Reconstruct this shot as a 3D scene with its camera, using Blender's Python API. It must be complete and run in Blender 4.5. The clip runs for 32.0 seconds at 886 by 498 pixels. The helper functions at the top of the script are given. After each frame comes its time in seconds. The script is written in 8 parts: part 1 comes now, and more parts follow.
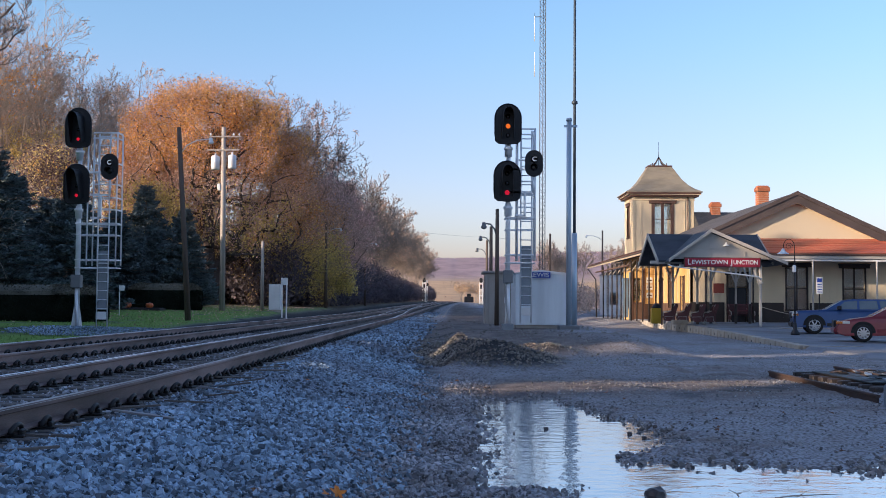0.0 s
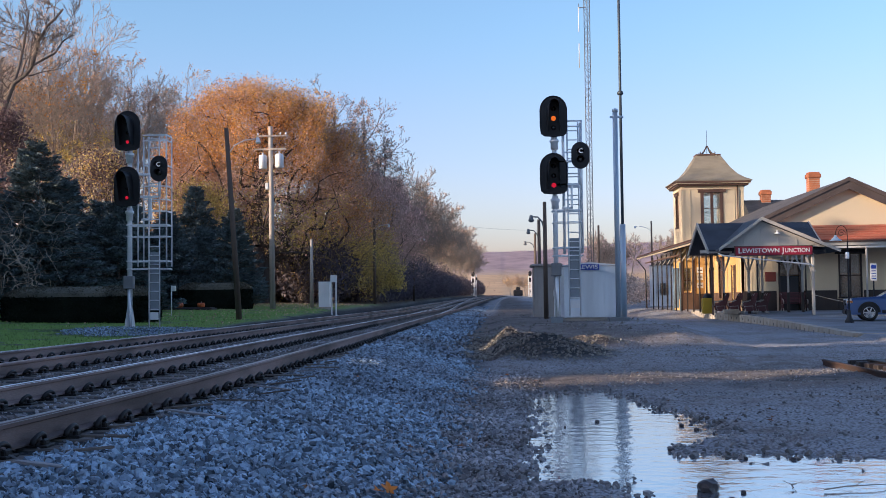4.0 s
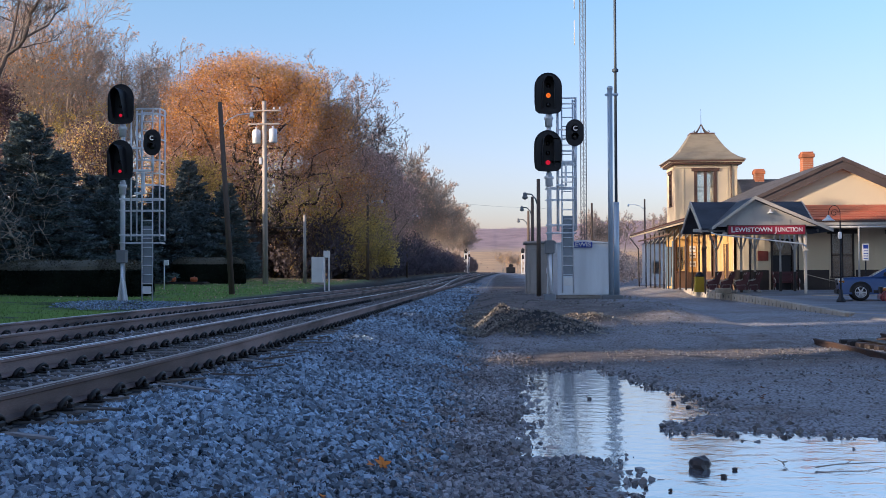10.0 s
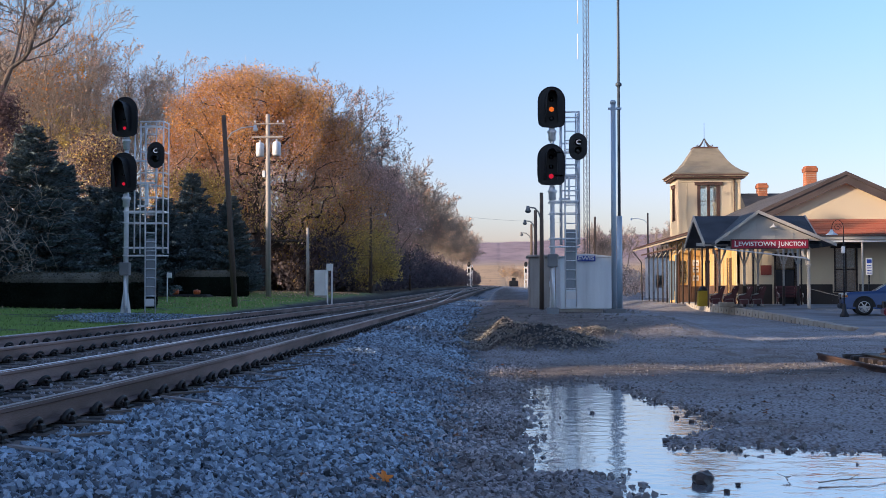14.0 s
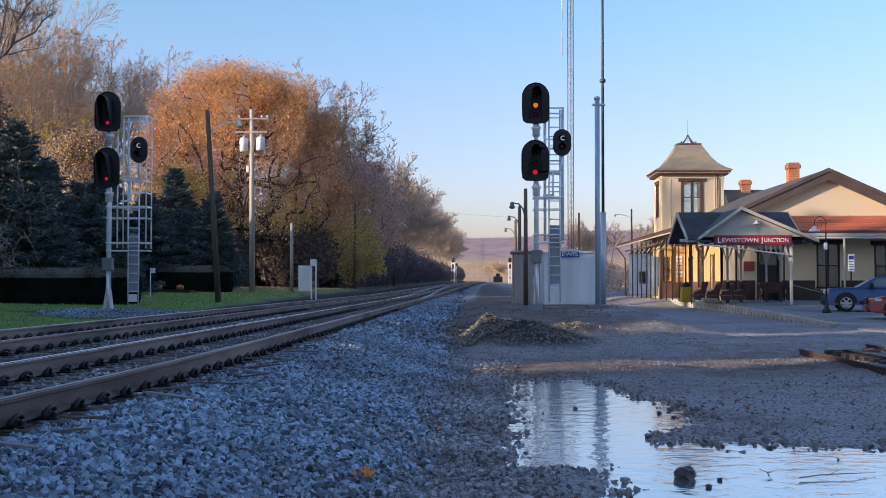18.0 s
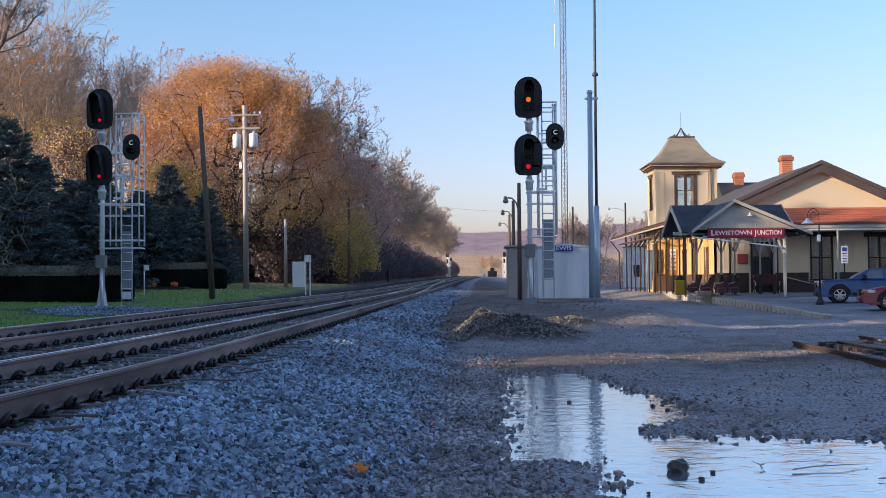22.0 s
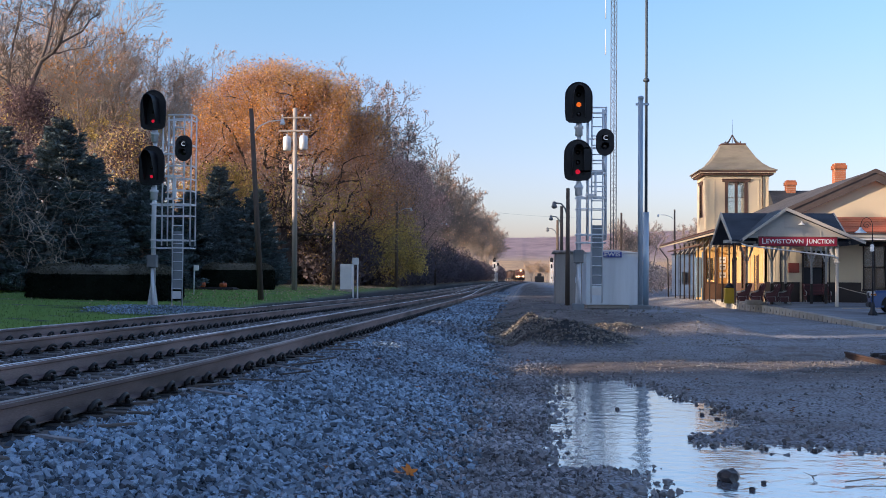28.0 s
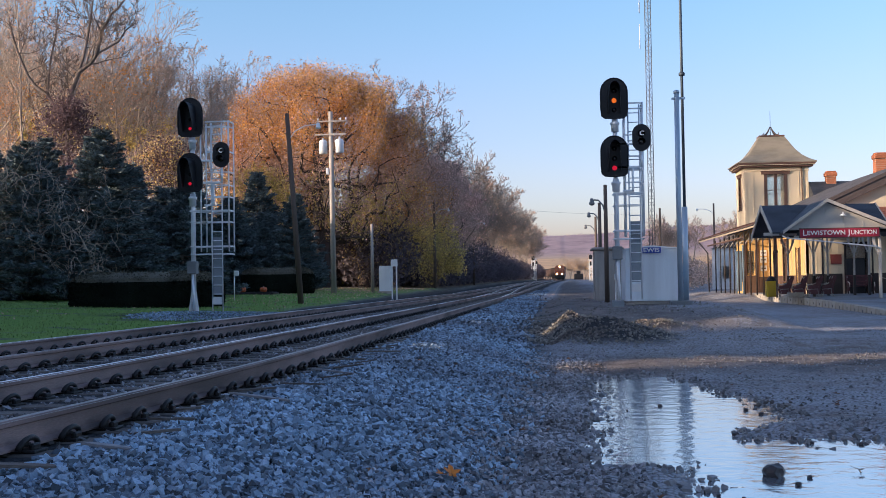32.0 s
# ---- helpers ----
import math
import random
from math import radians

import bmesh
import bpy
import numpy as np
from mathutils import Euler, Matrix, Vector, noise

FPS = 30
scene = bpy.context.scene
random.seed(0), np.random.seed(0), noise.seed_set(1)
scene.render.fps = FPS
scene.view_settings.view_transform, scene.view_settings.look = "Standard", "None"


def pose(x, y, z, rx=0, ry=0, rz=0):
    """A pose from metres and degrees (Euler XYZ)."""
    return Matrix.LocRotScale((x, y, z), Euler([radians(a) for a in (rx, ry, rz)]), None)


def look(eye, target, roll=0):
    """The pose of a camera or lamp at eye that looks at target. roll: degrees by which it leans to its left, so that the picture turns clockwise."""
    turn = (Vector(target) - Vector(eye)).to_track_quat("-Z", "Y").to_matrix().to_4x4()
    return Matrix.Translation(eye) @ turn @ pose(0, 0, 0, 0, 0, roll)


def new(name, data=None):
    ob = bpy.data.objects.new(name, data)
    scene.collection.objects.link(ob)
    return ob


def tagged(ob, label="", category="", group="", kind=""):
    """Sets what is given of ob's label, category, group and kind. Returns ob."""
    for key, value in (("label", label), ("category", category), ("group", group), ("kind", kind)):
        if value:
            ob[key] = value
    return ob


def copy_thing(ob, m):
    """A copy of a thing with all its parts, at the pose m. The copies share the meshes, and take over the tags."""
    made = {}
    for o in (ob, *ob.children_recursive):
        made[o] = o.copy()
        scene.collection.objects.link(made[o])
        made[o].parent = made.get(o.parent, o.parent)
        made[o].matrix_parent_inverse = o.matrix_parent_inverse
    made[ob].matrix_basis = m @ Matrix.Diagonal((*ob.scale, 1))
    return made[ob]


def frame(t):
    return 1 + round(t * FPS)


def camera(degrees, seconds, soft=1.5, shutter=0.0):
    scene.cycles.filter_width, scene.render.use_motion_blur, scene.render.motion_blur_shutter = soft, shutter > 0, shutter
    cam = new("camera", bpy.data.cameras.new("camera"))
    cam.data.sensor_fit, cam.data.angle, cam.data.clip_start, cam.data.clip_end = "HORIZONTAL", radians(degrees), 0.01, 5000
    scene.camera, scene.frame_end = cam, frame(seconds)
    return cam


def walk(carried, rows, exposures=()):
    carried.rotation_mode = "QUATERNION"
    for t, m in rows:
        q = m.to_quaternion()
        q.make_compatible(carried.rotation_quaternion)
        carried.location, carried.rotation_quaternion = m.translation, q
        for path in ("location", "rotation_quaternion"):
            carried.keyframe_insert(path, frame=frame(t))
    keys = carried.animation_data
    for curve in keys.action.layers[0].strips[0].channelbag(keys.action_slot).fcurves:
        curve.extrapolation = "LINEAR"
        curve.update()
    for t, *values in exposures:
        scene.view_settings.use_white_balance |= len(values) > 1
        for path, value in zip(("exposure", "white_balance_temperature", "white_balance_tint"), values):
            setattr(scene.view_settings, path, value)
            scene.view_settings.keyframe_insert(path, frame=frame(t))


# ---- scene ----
cam = camera(41.1, 32.0, soft=0.4)
# seconds, side step, rise, yaw, pitch, roll of the hand-held camera
EYE = 1.45
PATH = [
    (0.0, 0.000, 0.000, 0.267, 2.680, -0.420),
    (0.5, -0.006, 0.005, 0.825, 3.078, -1.003),
    (1.0, 0.008, -0.002, 2.250, 2.383, 0.239),
    (1.5, 0.000, -0.001, 2.612, 2.353, -0.037),
    (2.0, 0.002, 0.003, 3.190, 2.710, 0.047),
    (2.5, 0.005, -0.005, 3.083, 2.988, -0.050),
    (3.0, 0.008, 0.002, 1.725, 2.218, 0.596),
    (3.5, 0.022, 0.008, 2.557, 2.419, 0.861),
    (5.5, -0.019, -0.005, 2.514, 2.321, 0.342),
    (6.0, -0.018, -0.005, 2.260, 2.136, 0.464),
    (6.5, -0.016, -0.002, 1.992, 1.915, 0.215),
    (7.0, -0.007, -0.002, 2.047, 1.488, 0.234),
    (7.5, 0.001, -0.002, 1.933, 1.246, 0.571),
    (8.0, 0.001, -0.002, 2.413, 1.352, 0.364),
    (8.5, -0.000, 0.004, 2.902, 1.553, 0.420),
    (9.0, 0.004, -0.001, 3.053, 1.669, 0.385),
    (9.5, 0.002, -0.001, 2.897, 1.591, 0.442),
    (10.0, 0.002, 0.002, 2.300, 1.276, 0.215),
    (10.5, 0.009, 0.001, 2.349, 1.416, 0.893),
    (11.0, 0.012, 0.004, 1.907, 0.936, 0.777),
    (11.5, 0.007, 0.007, 2.507, 1.395, 0.735),
    (12.0, 0.003, 0.002, 3.089, 2.228, 0.096),
    (12.5, -0.001, 0.001, 2.839, 2.103, -0.045),
    (13.0, 0.000, 0.000, 2.620, 2.080, 0.000),
    (13.5, 0.001, 0.003, 2.535, 2.005, 0.079),
    (15.5, 0.003, 0.005, 2.045, 1.713, -0.100),
    (16.0, 0.007, 0.006, 1.924, 1.666, 0.116),
    (16.5, 0.012, 0.004, 1.576, 1.824, 0.204),
    (17.0, 0.014, 0.003, 1.673, 1.625, 0.092),
    (17.5, 0.011, 0.006, 1.507, 1.640, 0.342),
    (18.0, 0.009, 0.004, 1.675, 1.712, -0.020),
    (18.5, 0.007, 0.008, 1.753, 1.823, -0.121),
    (19.0, 0.011, 0.005, 1.544, 1.951, 0.067),
    (19.5, 0.013, 0.004, 1.598, 1.839, 0.376),
    (20.0, 0.016, 0.003, 1.860, 1.585, 0.131),
    (20.5, 0.018, 0.002, 1.779, 1.613, 0.119),
    (21.0, 0.022, 0.004, 1.770, 1.656, 0.346),
    (21.5, 0.023, 0.003, 1.613, 1.517, 0.350),
    (22.0, 0.028, 0.005, 1.412, 1.465, 0.437),
    (22.5, 0.035, 0.005, 1.493, 1.470, 0.523),
    (23.0, 0.031, 0.008, 1.812, 1.534, 0.499),
    (23.5, 0.030, 0.010, 1.780, 1.735, 0.394),
    (24.0, 0.018, 0.009, 2.051, 1.861, 0.420),
    (24.5, 0.009, 0.006, 1.831, 1.982, 0.068),
    (25.0, 0.014, 0.004, 2.324, 1.767, 0.058),
    (25.5, 0.018, 0.003, 2.739, 1.754, 0.090),
    (26.0, 0.035, 0.004, 3.021, 1.763, 0.069),
    (26.5, 0.032, 0.005, 3.220, 1.602, -0.014),
    (28.5, -0.005, 0.001, 3.735, 1.695, -0.477),
    (29.0, -0.001, 0.003, 3.871, 1.710, -0.278),
    (29.5, 0.002, 0.002, 4.621, 1.678, -0.246),
    (30.0, 0.009, 0.003, 4.765, 1.777, 0.179),
    (30.5, 0.011, 0.001, 4.988, 1.831, 0.379),
    (31.0, 0.010, 0.003, 5.102, 1.913, 0.359),
    (31.5, 0.009, -0.000, 5.227, 1.932, 0.283),
    (32.0, 0.005, 0.005, 5.564, 1.679, 0.862),
]
walk(cam, [(t, pose(x, 0, EYE + z, 90 + pitch, roll, yaw)) for t, x, z, yaw, pitch, roll in PATH],
     exposures=[(0.0, 0.65, 5500, 24), (32.0, 0.65, 5500, 24)])

# ---- light ----
SUN_FROM = Vector((-0.89, -0.42, 0.205)).normalized()
world = bpy.data.worlds.new("evening_sky")
scene.world = world
world.use_nodes = True
wn = world.node_tree.nodes
sky = wn.new("ShaderNodeTexSky")
sky.sky_type = "NISHITA"
sky.sun_disc = False
sky.sun_elevation = math.asin(SUN_FROM.z)
sky.sun_rotation = math.atan2(SUN_FROM.x, SUN_FROM.y)
sky.air_density, sky.dust_density, sky.ozone_density = 1.0, 1.6, 1.2
wn["Background"].inputs["Strength"].default_value = 0.158
# rosy haze low over the horizon, clearer blue above it
way, part_z, haze, tinted = wn.new("ShaderNodeTexCoord"), wn.new("ShaderNodeSeparateXYZ"), wn.new("ShaderNodeValToRGB"), wn.new("ShaderNodeMix")
world.node_tree.links.new(way.outputs["Generated"], part_z.inputs["Vector"])
world.node_tree.links.new(part_z.outputs["Z"], haze.inputs["Fac"])
haze.color_ramp.interpolation = "EASE"
for i, (z, c) in enumerate(((0.0, (1.13, 0.91, 1.08)), (0.065, (1.02, 0.95, 1.04)), (0.13, (0.95, 0.93, 1.0)), (0.24, (0.87, 0.99, 0.97)), (0.6, (1.0, 1.0, 1.0)))):
    stop = haze.color_ramp.elements[i] if i < 2 else haze.color_ramp.elements.new(z)
    stop.position, stop.color = z, (*c, 1)
tinted.data_type, tinted.blend_type = "RGBA", "MULTIPLY"
tinted.inputs["Factor"].default_value = 1.0
world.node_tree.links.new(sky.outputs["Color"], tinted.inputs["A"])
world.node_tree.links.new(haze.outputs["Color"], tinted.inputs["B"])
world.node_tree.links.new(tinted.outputs["Result"], wn["Background"].inputs["Color"])

sun = new("sun", bpy.data.lights.new("sun", "SUN"))
sun.data.energy, sun.data.angle, sun.data.color = 4.7, radians(0.6), (1.0, 0.75, 0.43)
sun.matrix_world = look(SUN_FROM * 100, (0, 0, 0))

# ---- materials ----
def material(name, color, rough=0.7, metal=0.0, spec=0.4, vary=0.15, scale=6.0, fine=60.0, bump=0.2, depth=0.01, tint=None,
             streak=(1, 1, 1), per_object=0.0, per_island=0.0, rough_vary=0.12, emit=None, coat=0.0):
    """A painted or natural surface with large stains, fine grain and relief."""
    m = bpy.data.materials.new(name)
    m.use_nodes = True
    n, k = m.node_tree.nodes, m.node_tree.links
    b = n["Principled BSDF"]
    b.inputs["Roughness"].default_value, b.inputs["Metallic"].default_value = rough, metal
    b.inputs["Specular IOR Level"].default_value = spec
    b.inputs["Coat Weight"].default_value = coat
    if emit:
        b.inputs["Base Color"].default_value = (*color, 1)
        b.inputs["Emission Color"].default_value, b.inputs["Emission Strength"].default_value = (*color, 1), emit
        return m
    co, mp = n.new("ShaderNodeTexCoord"), n.new("ShaderNodeMapping")
    mp.inputs["Scale"].default_value = streak
    k.new(co.outputs["Object"], mp.inputs["Vector"])
    big, small = n.new("ShaderNodeTexNoise"), n.new("ShaderNodeTexNoise")
    for tex, s, d in ((big, scale * 0.2, 4), (small, fine, 3)):
        tex.inputs["Scale"].default_value, tex.inputs["Detail"].default_value = s, d
        k.new(mp.outputs["Vector"], tex.inputs["Vector"])
    tint = tint or tuple(c * 0.55 for c in color)
    mix = n.new("ShaderNodeMix")
    mix.data_type = "RGBA"
    mix.inputs["A"].default_value, mix.inputs["B"].default_value = (*color, 1), (*tint, 1)
    ramp = n.new("ShaderNodeMapRange")
    ramp.inputs["From Min"].default_value, ramp.inputs["From Max"].default_value = 0.42, 0.68
    ramp.inputs["To Max"].default_value = min(1, vary * 3.5)
    k.new(big.outputs["Fac"], ramp.inputs["Value"])
    k.new(ramp.outputs["Result"], mix.inputs["Factor"])
    hsv = n.new("ShaderNodeHueSaturation")
    k.new(mix.outputs["Result"], hsv.inputs["Color"])
    val = n.new("ShaderNodeMapRange")
    val.inputs["To Min"].default_value, val.inputs["To Max"].default_value = 1 - vary, 1 + vary
    k.new(small.outputs["Fac"], val.inputs["Value"])
    out = val.outputs["Result"]
    for amount, node, socket in ((per_object, "ShaderNodeObjectInfo", "Random"), (per_island, "ShaderNodeNewGeometry", "Random Per Island")):
        if amount:
            info, rng, mul = n.new(node), n.new("ShaderNodeMapRange"), n.new("ShaderNodeMath")
            rng.inputs["To Min"].default_value, rng.inputs["To Max"].default_value = 1 - amount, 1 + amount
            mul.operation = "MULTIPLY"
            k.new(info.outputs[socket], rng.inputs["Value"])
            k.new(rng.outputs["Result"], mul.inputs[0])
            k.new(out, mul.inputs[1])
            out = mul.outputs[0]
    k.new(out, hsv.inputs["Value"])
    k.new(hsv.outputs["Color"], b.inputs["Base Color"])
    rr = n.new("ShaderNodeMapRange")
    rr.inputs["To Min"].default_value, rr.inputs["To Max"].default_value = max(0.02, rough - rough_vary), min(1, rough + rough_vary)
    k.new(big.outputs["Fac"], rr.inputs["Value"])
    k.new(rr.outputs["Result"], b.inputs["Roughness"])
    bp = n.new("ShaderNodeBump")
    bp.inputs["Strength"].default_value, bp.inputs["Distance"].default_value = bump, depth
    k.new(small.outputs["Fac"], bp.inputs["Height"])
    k.new(bp.outputs["Normal"], b.inputs["Normal"])
    return m


BALLAST = material("ballast_stone", (0.21, 0.285, 0.365), 0.55, vary=0.35, scale=1.2, fine=90, tint=(0.12, 0.135, 0.165), per_island=0.85)
PEBBLE = material("dirty_pebble", (0.235, 0.235, 0.24), 0.7, vary=0.3, scale=2, fine=70, tint=(0.12, 0.10, 0.085), per_island=0.6)
RAIL_SIDE = material("rusty_rail", (0.29, 0.205, 0.185), 0.75, 0.2, vary=0.3, scale=12, fine=120, tint=(0.11, 0.08, 0.07), streak=(1, 0.15, 1))
RAIL_TOP = material("polished_rail_head", (0.98, 0.98, 0.99), 0.36, 1.0, vary=0.04, scale=10, fine=150, bump=0.05, streak=(1, 0.05, 1))
RAIL_DULL = material("dull_rail_head", (0.46, 0.42, 0.40), 0.42, 0.75, vary=0.25, scale=12, fine=120, streak=(1, 0.1, 1))
CLIP = material("dark_clip_steel", (0.02, 0.018, 0.018), 0.55, 0.4, vary=0.3, scale=20, per_object=0.3, per_island=0.3)
TIE = material("creosoted_tie", (0.115, 0.097, 0.085), 0.9, vary=0.35, scale=8, fine=70, tint=(0.12, 0.11, 0.10), streak=(0.3, 3, 3), bump=0.5, per_object=0.3, per_island=0.3)
TIE_PALE = material("weathered_tie_end", (0.27, 0.27, 0.28), 0.9, vary=0.3, scale=8, fine=70, streak=(0.3, 3, 3))
GALV = material("galvanised_steel", (0.80, 0.82, 0.84), 0.45, 0.22, vary=0.14, scale=9, fine=50, bump=0.06)
ALU = material("brushed_aluminium", (0.72, 0.78, 0.82), 0.45, 0.18, vary=0.12, scale=3, fine=40, bump=0.05, streak=(3, 3, 0.4))
ALU_DIRTY = material("weathered_aluminium", (0.36, 0.33, 0.30), 0.6, 0.35, vary=0.2, scale=3, fine=40, bump=0.06, streak=(2, 2, 0.4))
BLACK = material("matt_black_paint", (0.009, 0.010, 0.014), 0.5, vary=0.25, scale=6, fine=30, bump=0.05)
LENS_DARK = material("dark_lens", (0.012, 0.010, 0.012), 0.15, vary=0.1)
RED_LIGHT = material("red_lens", (0.72, 0.012, 0.03), emit=0.45)
AMBER_LIGHT = material("amber_lens", (0.90, 0.16, 0.01), emit=0.6)
HEADLIGHT = material("headlight_glow", (1.0, 0.52, 0.17), emit=5.5)
WHITE_PAINT = material("white_paint", (0.72, 0.72, 0.70), 0.55, vary=0.1, scale=4, fine=40, bump=0.05)
BLUE_SIGN = material("blue_sign_paint", (0.02, 0.055, 0.32), 0.45, vary=0.08)
RED_SIGN = material("red_sign_paint", (0.30, 0.012, 0.035), 0.5, vary=0.1)
WOOD_POLE = material("weathered_pole", (0.13, 0.095, 0.072), 0.9, vary=0.3, scale=5, fine=60, streak=(4, 4, 0.15), bump=0.4)
WOOD_PALE = material("pale_pole", (0.40, 0.355, 0.31), 0.85, vary=0.25, scale=5, fine=60, streak=(4, 4, 0.15), bump=0.4)
CONCRETE = material("old_concrete", (0.40, 0.36, 0.295), 0.9, vary=0.3, scale=4, fine=50, tint=(0.21, 0.165, 0.12), bump=0.3, per_object=0.12)
ASPHALT = material("worn_asphalt", (0.205, 0.22, 0.245), 0.85, vary=0.22, scale=1.5, fine=80, tint=(0.11, 0.105, 0.10), bump=0.3)
SIDING = material("cream_siding", (0.58, 0.49, 0.335), 0.7, vary=0.05, scale=2, fine=30, tint=(0.55, 0.45, 0.32), bump=0.1)
# trackside cream boards, with the low sun's gold put into the colour
SIDING_SUNLIT = material("sunlit_cream_siding", (0.60, 0.375, 0.13), 0.7, vary=0.06, scale=2, fine=30, tint=(0.55, 0.37, 0.15), bump=0.1)
SIDING_GREY = material("pale_grey_boards", (0.42, 0.40, 0.36), 0.7, vary=0.12, scale=2, fine=30, bump=0.1)
TRIM = material("brown_trim", (0.10, 0.055, 0.04), 0.6, vary=0.15, scale=4, fine=40)
DARK_WOOD = material("dark_wainscot", (0.035, 0.026, 0.022), 0.65, vary=0.2, scale=4, fine=40)
WAINSCOT = material("brown_wainscot", (0.13, 0.075, 0.048), 0.65, vary=0.2, scale=4, fine=40)
SHINGLE = material("grey_brown_shingle", (0.23, 0.205, 0.155), 0.9, vary=0.14, scale=4, fine=25, streak=(1, 1, 3), bump=0.5, depth=0.02)
SLATE = material("dark_slate", (0.04, 0.045, 0.055), 0.6, vary=0.25, scale=4, fine=25, streak=(1, 1, 3), bump=0.4, depth=0.02)
RED_ROOF = material("red_metal_roof", (0.46, 0.12, 0.065), 0.5, vary=0.2, scale=3, fine=25, tint=(0.30, 0.10, 0.06), bump=0.1)
BRICK = material("orange_brick", (0.36, 0.125, 0.055), 0.85, vary=0.32, scale=6, fine=30, per_object=0.15)
# hedge sides: their shade is put into this near-black colour
HEDGE_SHADED = material("shaded_hedge_side", (0.010, 0.013, 0.009), 0.9, spec=0.08, vary=0.4, scale=6, fine=12, bump=1.0, depth=0.05, per_island=0.5)
SPRUCE = material("spruce_needles", (0.14, 0.18, 0.185), 0.85, spec=0.12, vary=0.35, scale=2, fine=10, per_island=0.5)
BARK = material("grey_bark", (0.40, 0.33, 0.27), 0.95, vary=0.3, scale=6, fine=30, streak=(3, 3, 0.4), bump=0.6, depth=0.02)
BARK_PALE = material("pale_bare_bark", (0.47, 0.39, 0.31), 0.95, vary=0.3, scale=6, fine=30, streak=(3, 3, 0.4), bump=0.4)

# ---- mesh building ----
class Build:
    """Collects boxes, tubes, plates and rocks into one mesh."""

    def __init__(self):
        self.v, self.f, self.smooth = [], [], []

    def add(self, verts, faces, smooth=False):
        o = len(self.v)
        self.v.extend(tuple(p) for p in verts)
        self.f.extend(tuple(i + o for i in f) for f in faces)
        self.smooth.extend([smooth] * len(faces))
        return self

    def box(self, x0, y0, z0, x1, y1, z1, c=0.0, m=None):
        """A box, its edges chamfered by c."""
        xs, ys, zs = sorted((x0, x1)), sorted((y0, y1)), sorted((z0, z1))
        if c <= 0:
            p = [(x, y, z) for x in xs for y in ys for z in zs]
            f = [(0, 1, 3, 2), (4, 6, 7, 5), (0, 4, 5, 1), (2, 3, 7, 6), (0, 2, 6, 4), (1, 5, 7, 3)]
        else:
            p, idx, f = [], {}, []
            for i in (0, 1):
                for j in (0, 1):
                    for k in (0, 1):
                        sx, sy, sz = (1 - 2 * i) * c, (1 - 2 * j) * c, (1 - 2 * k) * c
                        for a, q in enumerate(((xs[i], ys[j] + sy, zs[k] + sz), (xs[i] + sx, ys[j], zs[k] + sz), (xs[i] + sx, ys[j] + sy, zs[k]))):
                            idx[i, j, k, a] = len(p)
                            p.append(q)
            for s in (0, 1):
                f.append(tuple(idx[s, j, k, 0] for j, k in ((0, 0), (0, 1), (1, 1), (1, 0))[::1 - 2 * (1 - s)]))
                f.append(tuple(idx[i, s, k, 1] for i, k in ((0, 0), (1, 0), (1, 1), (0, 1))[::1 - 2 * (1 - s)]))
                f.append(tuple(idx[i, j, s, 2] for i, j in ((0, 0), (0, 1), (1, 1), (1, 0))[::1 - 2 * (1 - s)]))
            for a in (0, 1):
                for b in (0, 1):
                    f.append((idx[a, b, 0, 0], idx[a, b, 1, 0], idx[a, b, 1, 1], idx[a, b, 0, 1]))
                    f.append((idx[a, 0, b, 0], idx[a, 1, b, 0], idx[a, 1, b, 2], idx[a, 0, b, 2]))
                    f.append((idx[0, a, b, 1], idx[1, a, b, 1], idx[1, a, b, 2], idx[0, a, b, 2]))
                    for d in (0, 1):
                        f.append((idx[a, b, d, 0], idx[a, b, d, 1], idx[a, b, d, 2]))
        if m is not None:
            p = [m @ Vector(q) for q in p]
        return self.add(p, f)

    def tube(self, p, q, r0, r1=None, n=8, caps=True):
        p, q = Vector(p), Vector(q)
        r1 = r0 if r1 is None else r1
        d = (q - p).normalized()
        a = d.orthogonal().normalized()
        b = d.cross(a)
        ring = [(math.cos(2 * math.pi * i / n), math.sin(2 * math.pi * i / n)) for i in range(n)]
        v = [p + (a * c + b * s) * r0 for c, s in ring] + [q + (a * c + b * s) * r1 for c, s in ring]
        self.add(v, [(i, (i + 1) % n, n + (i + 1) % n, n + i) for i in range(n)], True)
        if caps:
            o = len(self.v) - 2 * n
            self.f += [tuple(o + i for i in range(n))[::-1], tuple(o + n + i for i in range(n))]
            self.smooth += [False, False]
        return self

    def path(self, pts, r, n=6):
        """A bent tube through points."""
        pts = [Vector(p) for p in pts]
        rs = r if isinstance(r, (list, tuple)) else [r] * len(pts)
        v, f = [], []
        a = None
        for i, p in enumerate(pts):
            d = (pts[min(i + 1, len(pts) - 1)] - pts[max(i - 1, 0)]).normalized()
            a = d.orthogonal().normalized() if a is None else (a - d * a.dot(d)).normalized()
            b = d.cross(a)
            v += [p + (a * math.cos(2 * math.pi * k / n) + b * math.sin(2 * math.pi * k / n)) * rs[i] for k in range(n)]
        for i in range(len(pts) - 1):
            f += [(i * n + k, i * n + (k + 1) % n, (i + 1) * n + (k + 1) % n, (i + 1) * n + k) for k in range(n)]
        f += [tuple(range(n))[::-1], tuple(range((len(pts) - 1) * n, len(pts) * n))]
        return self.add(v, f, True)

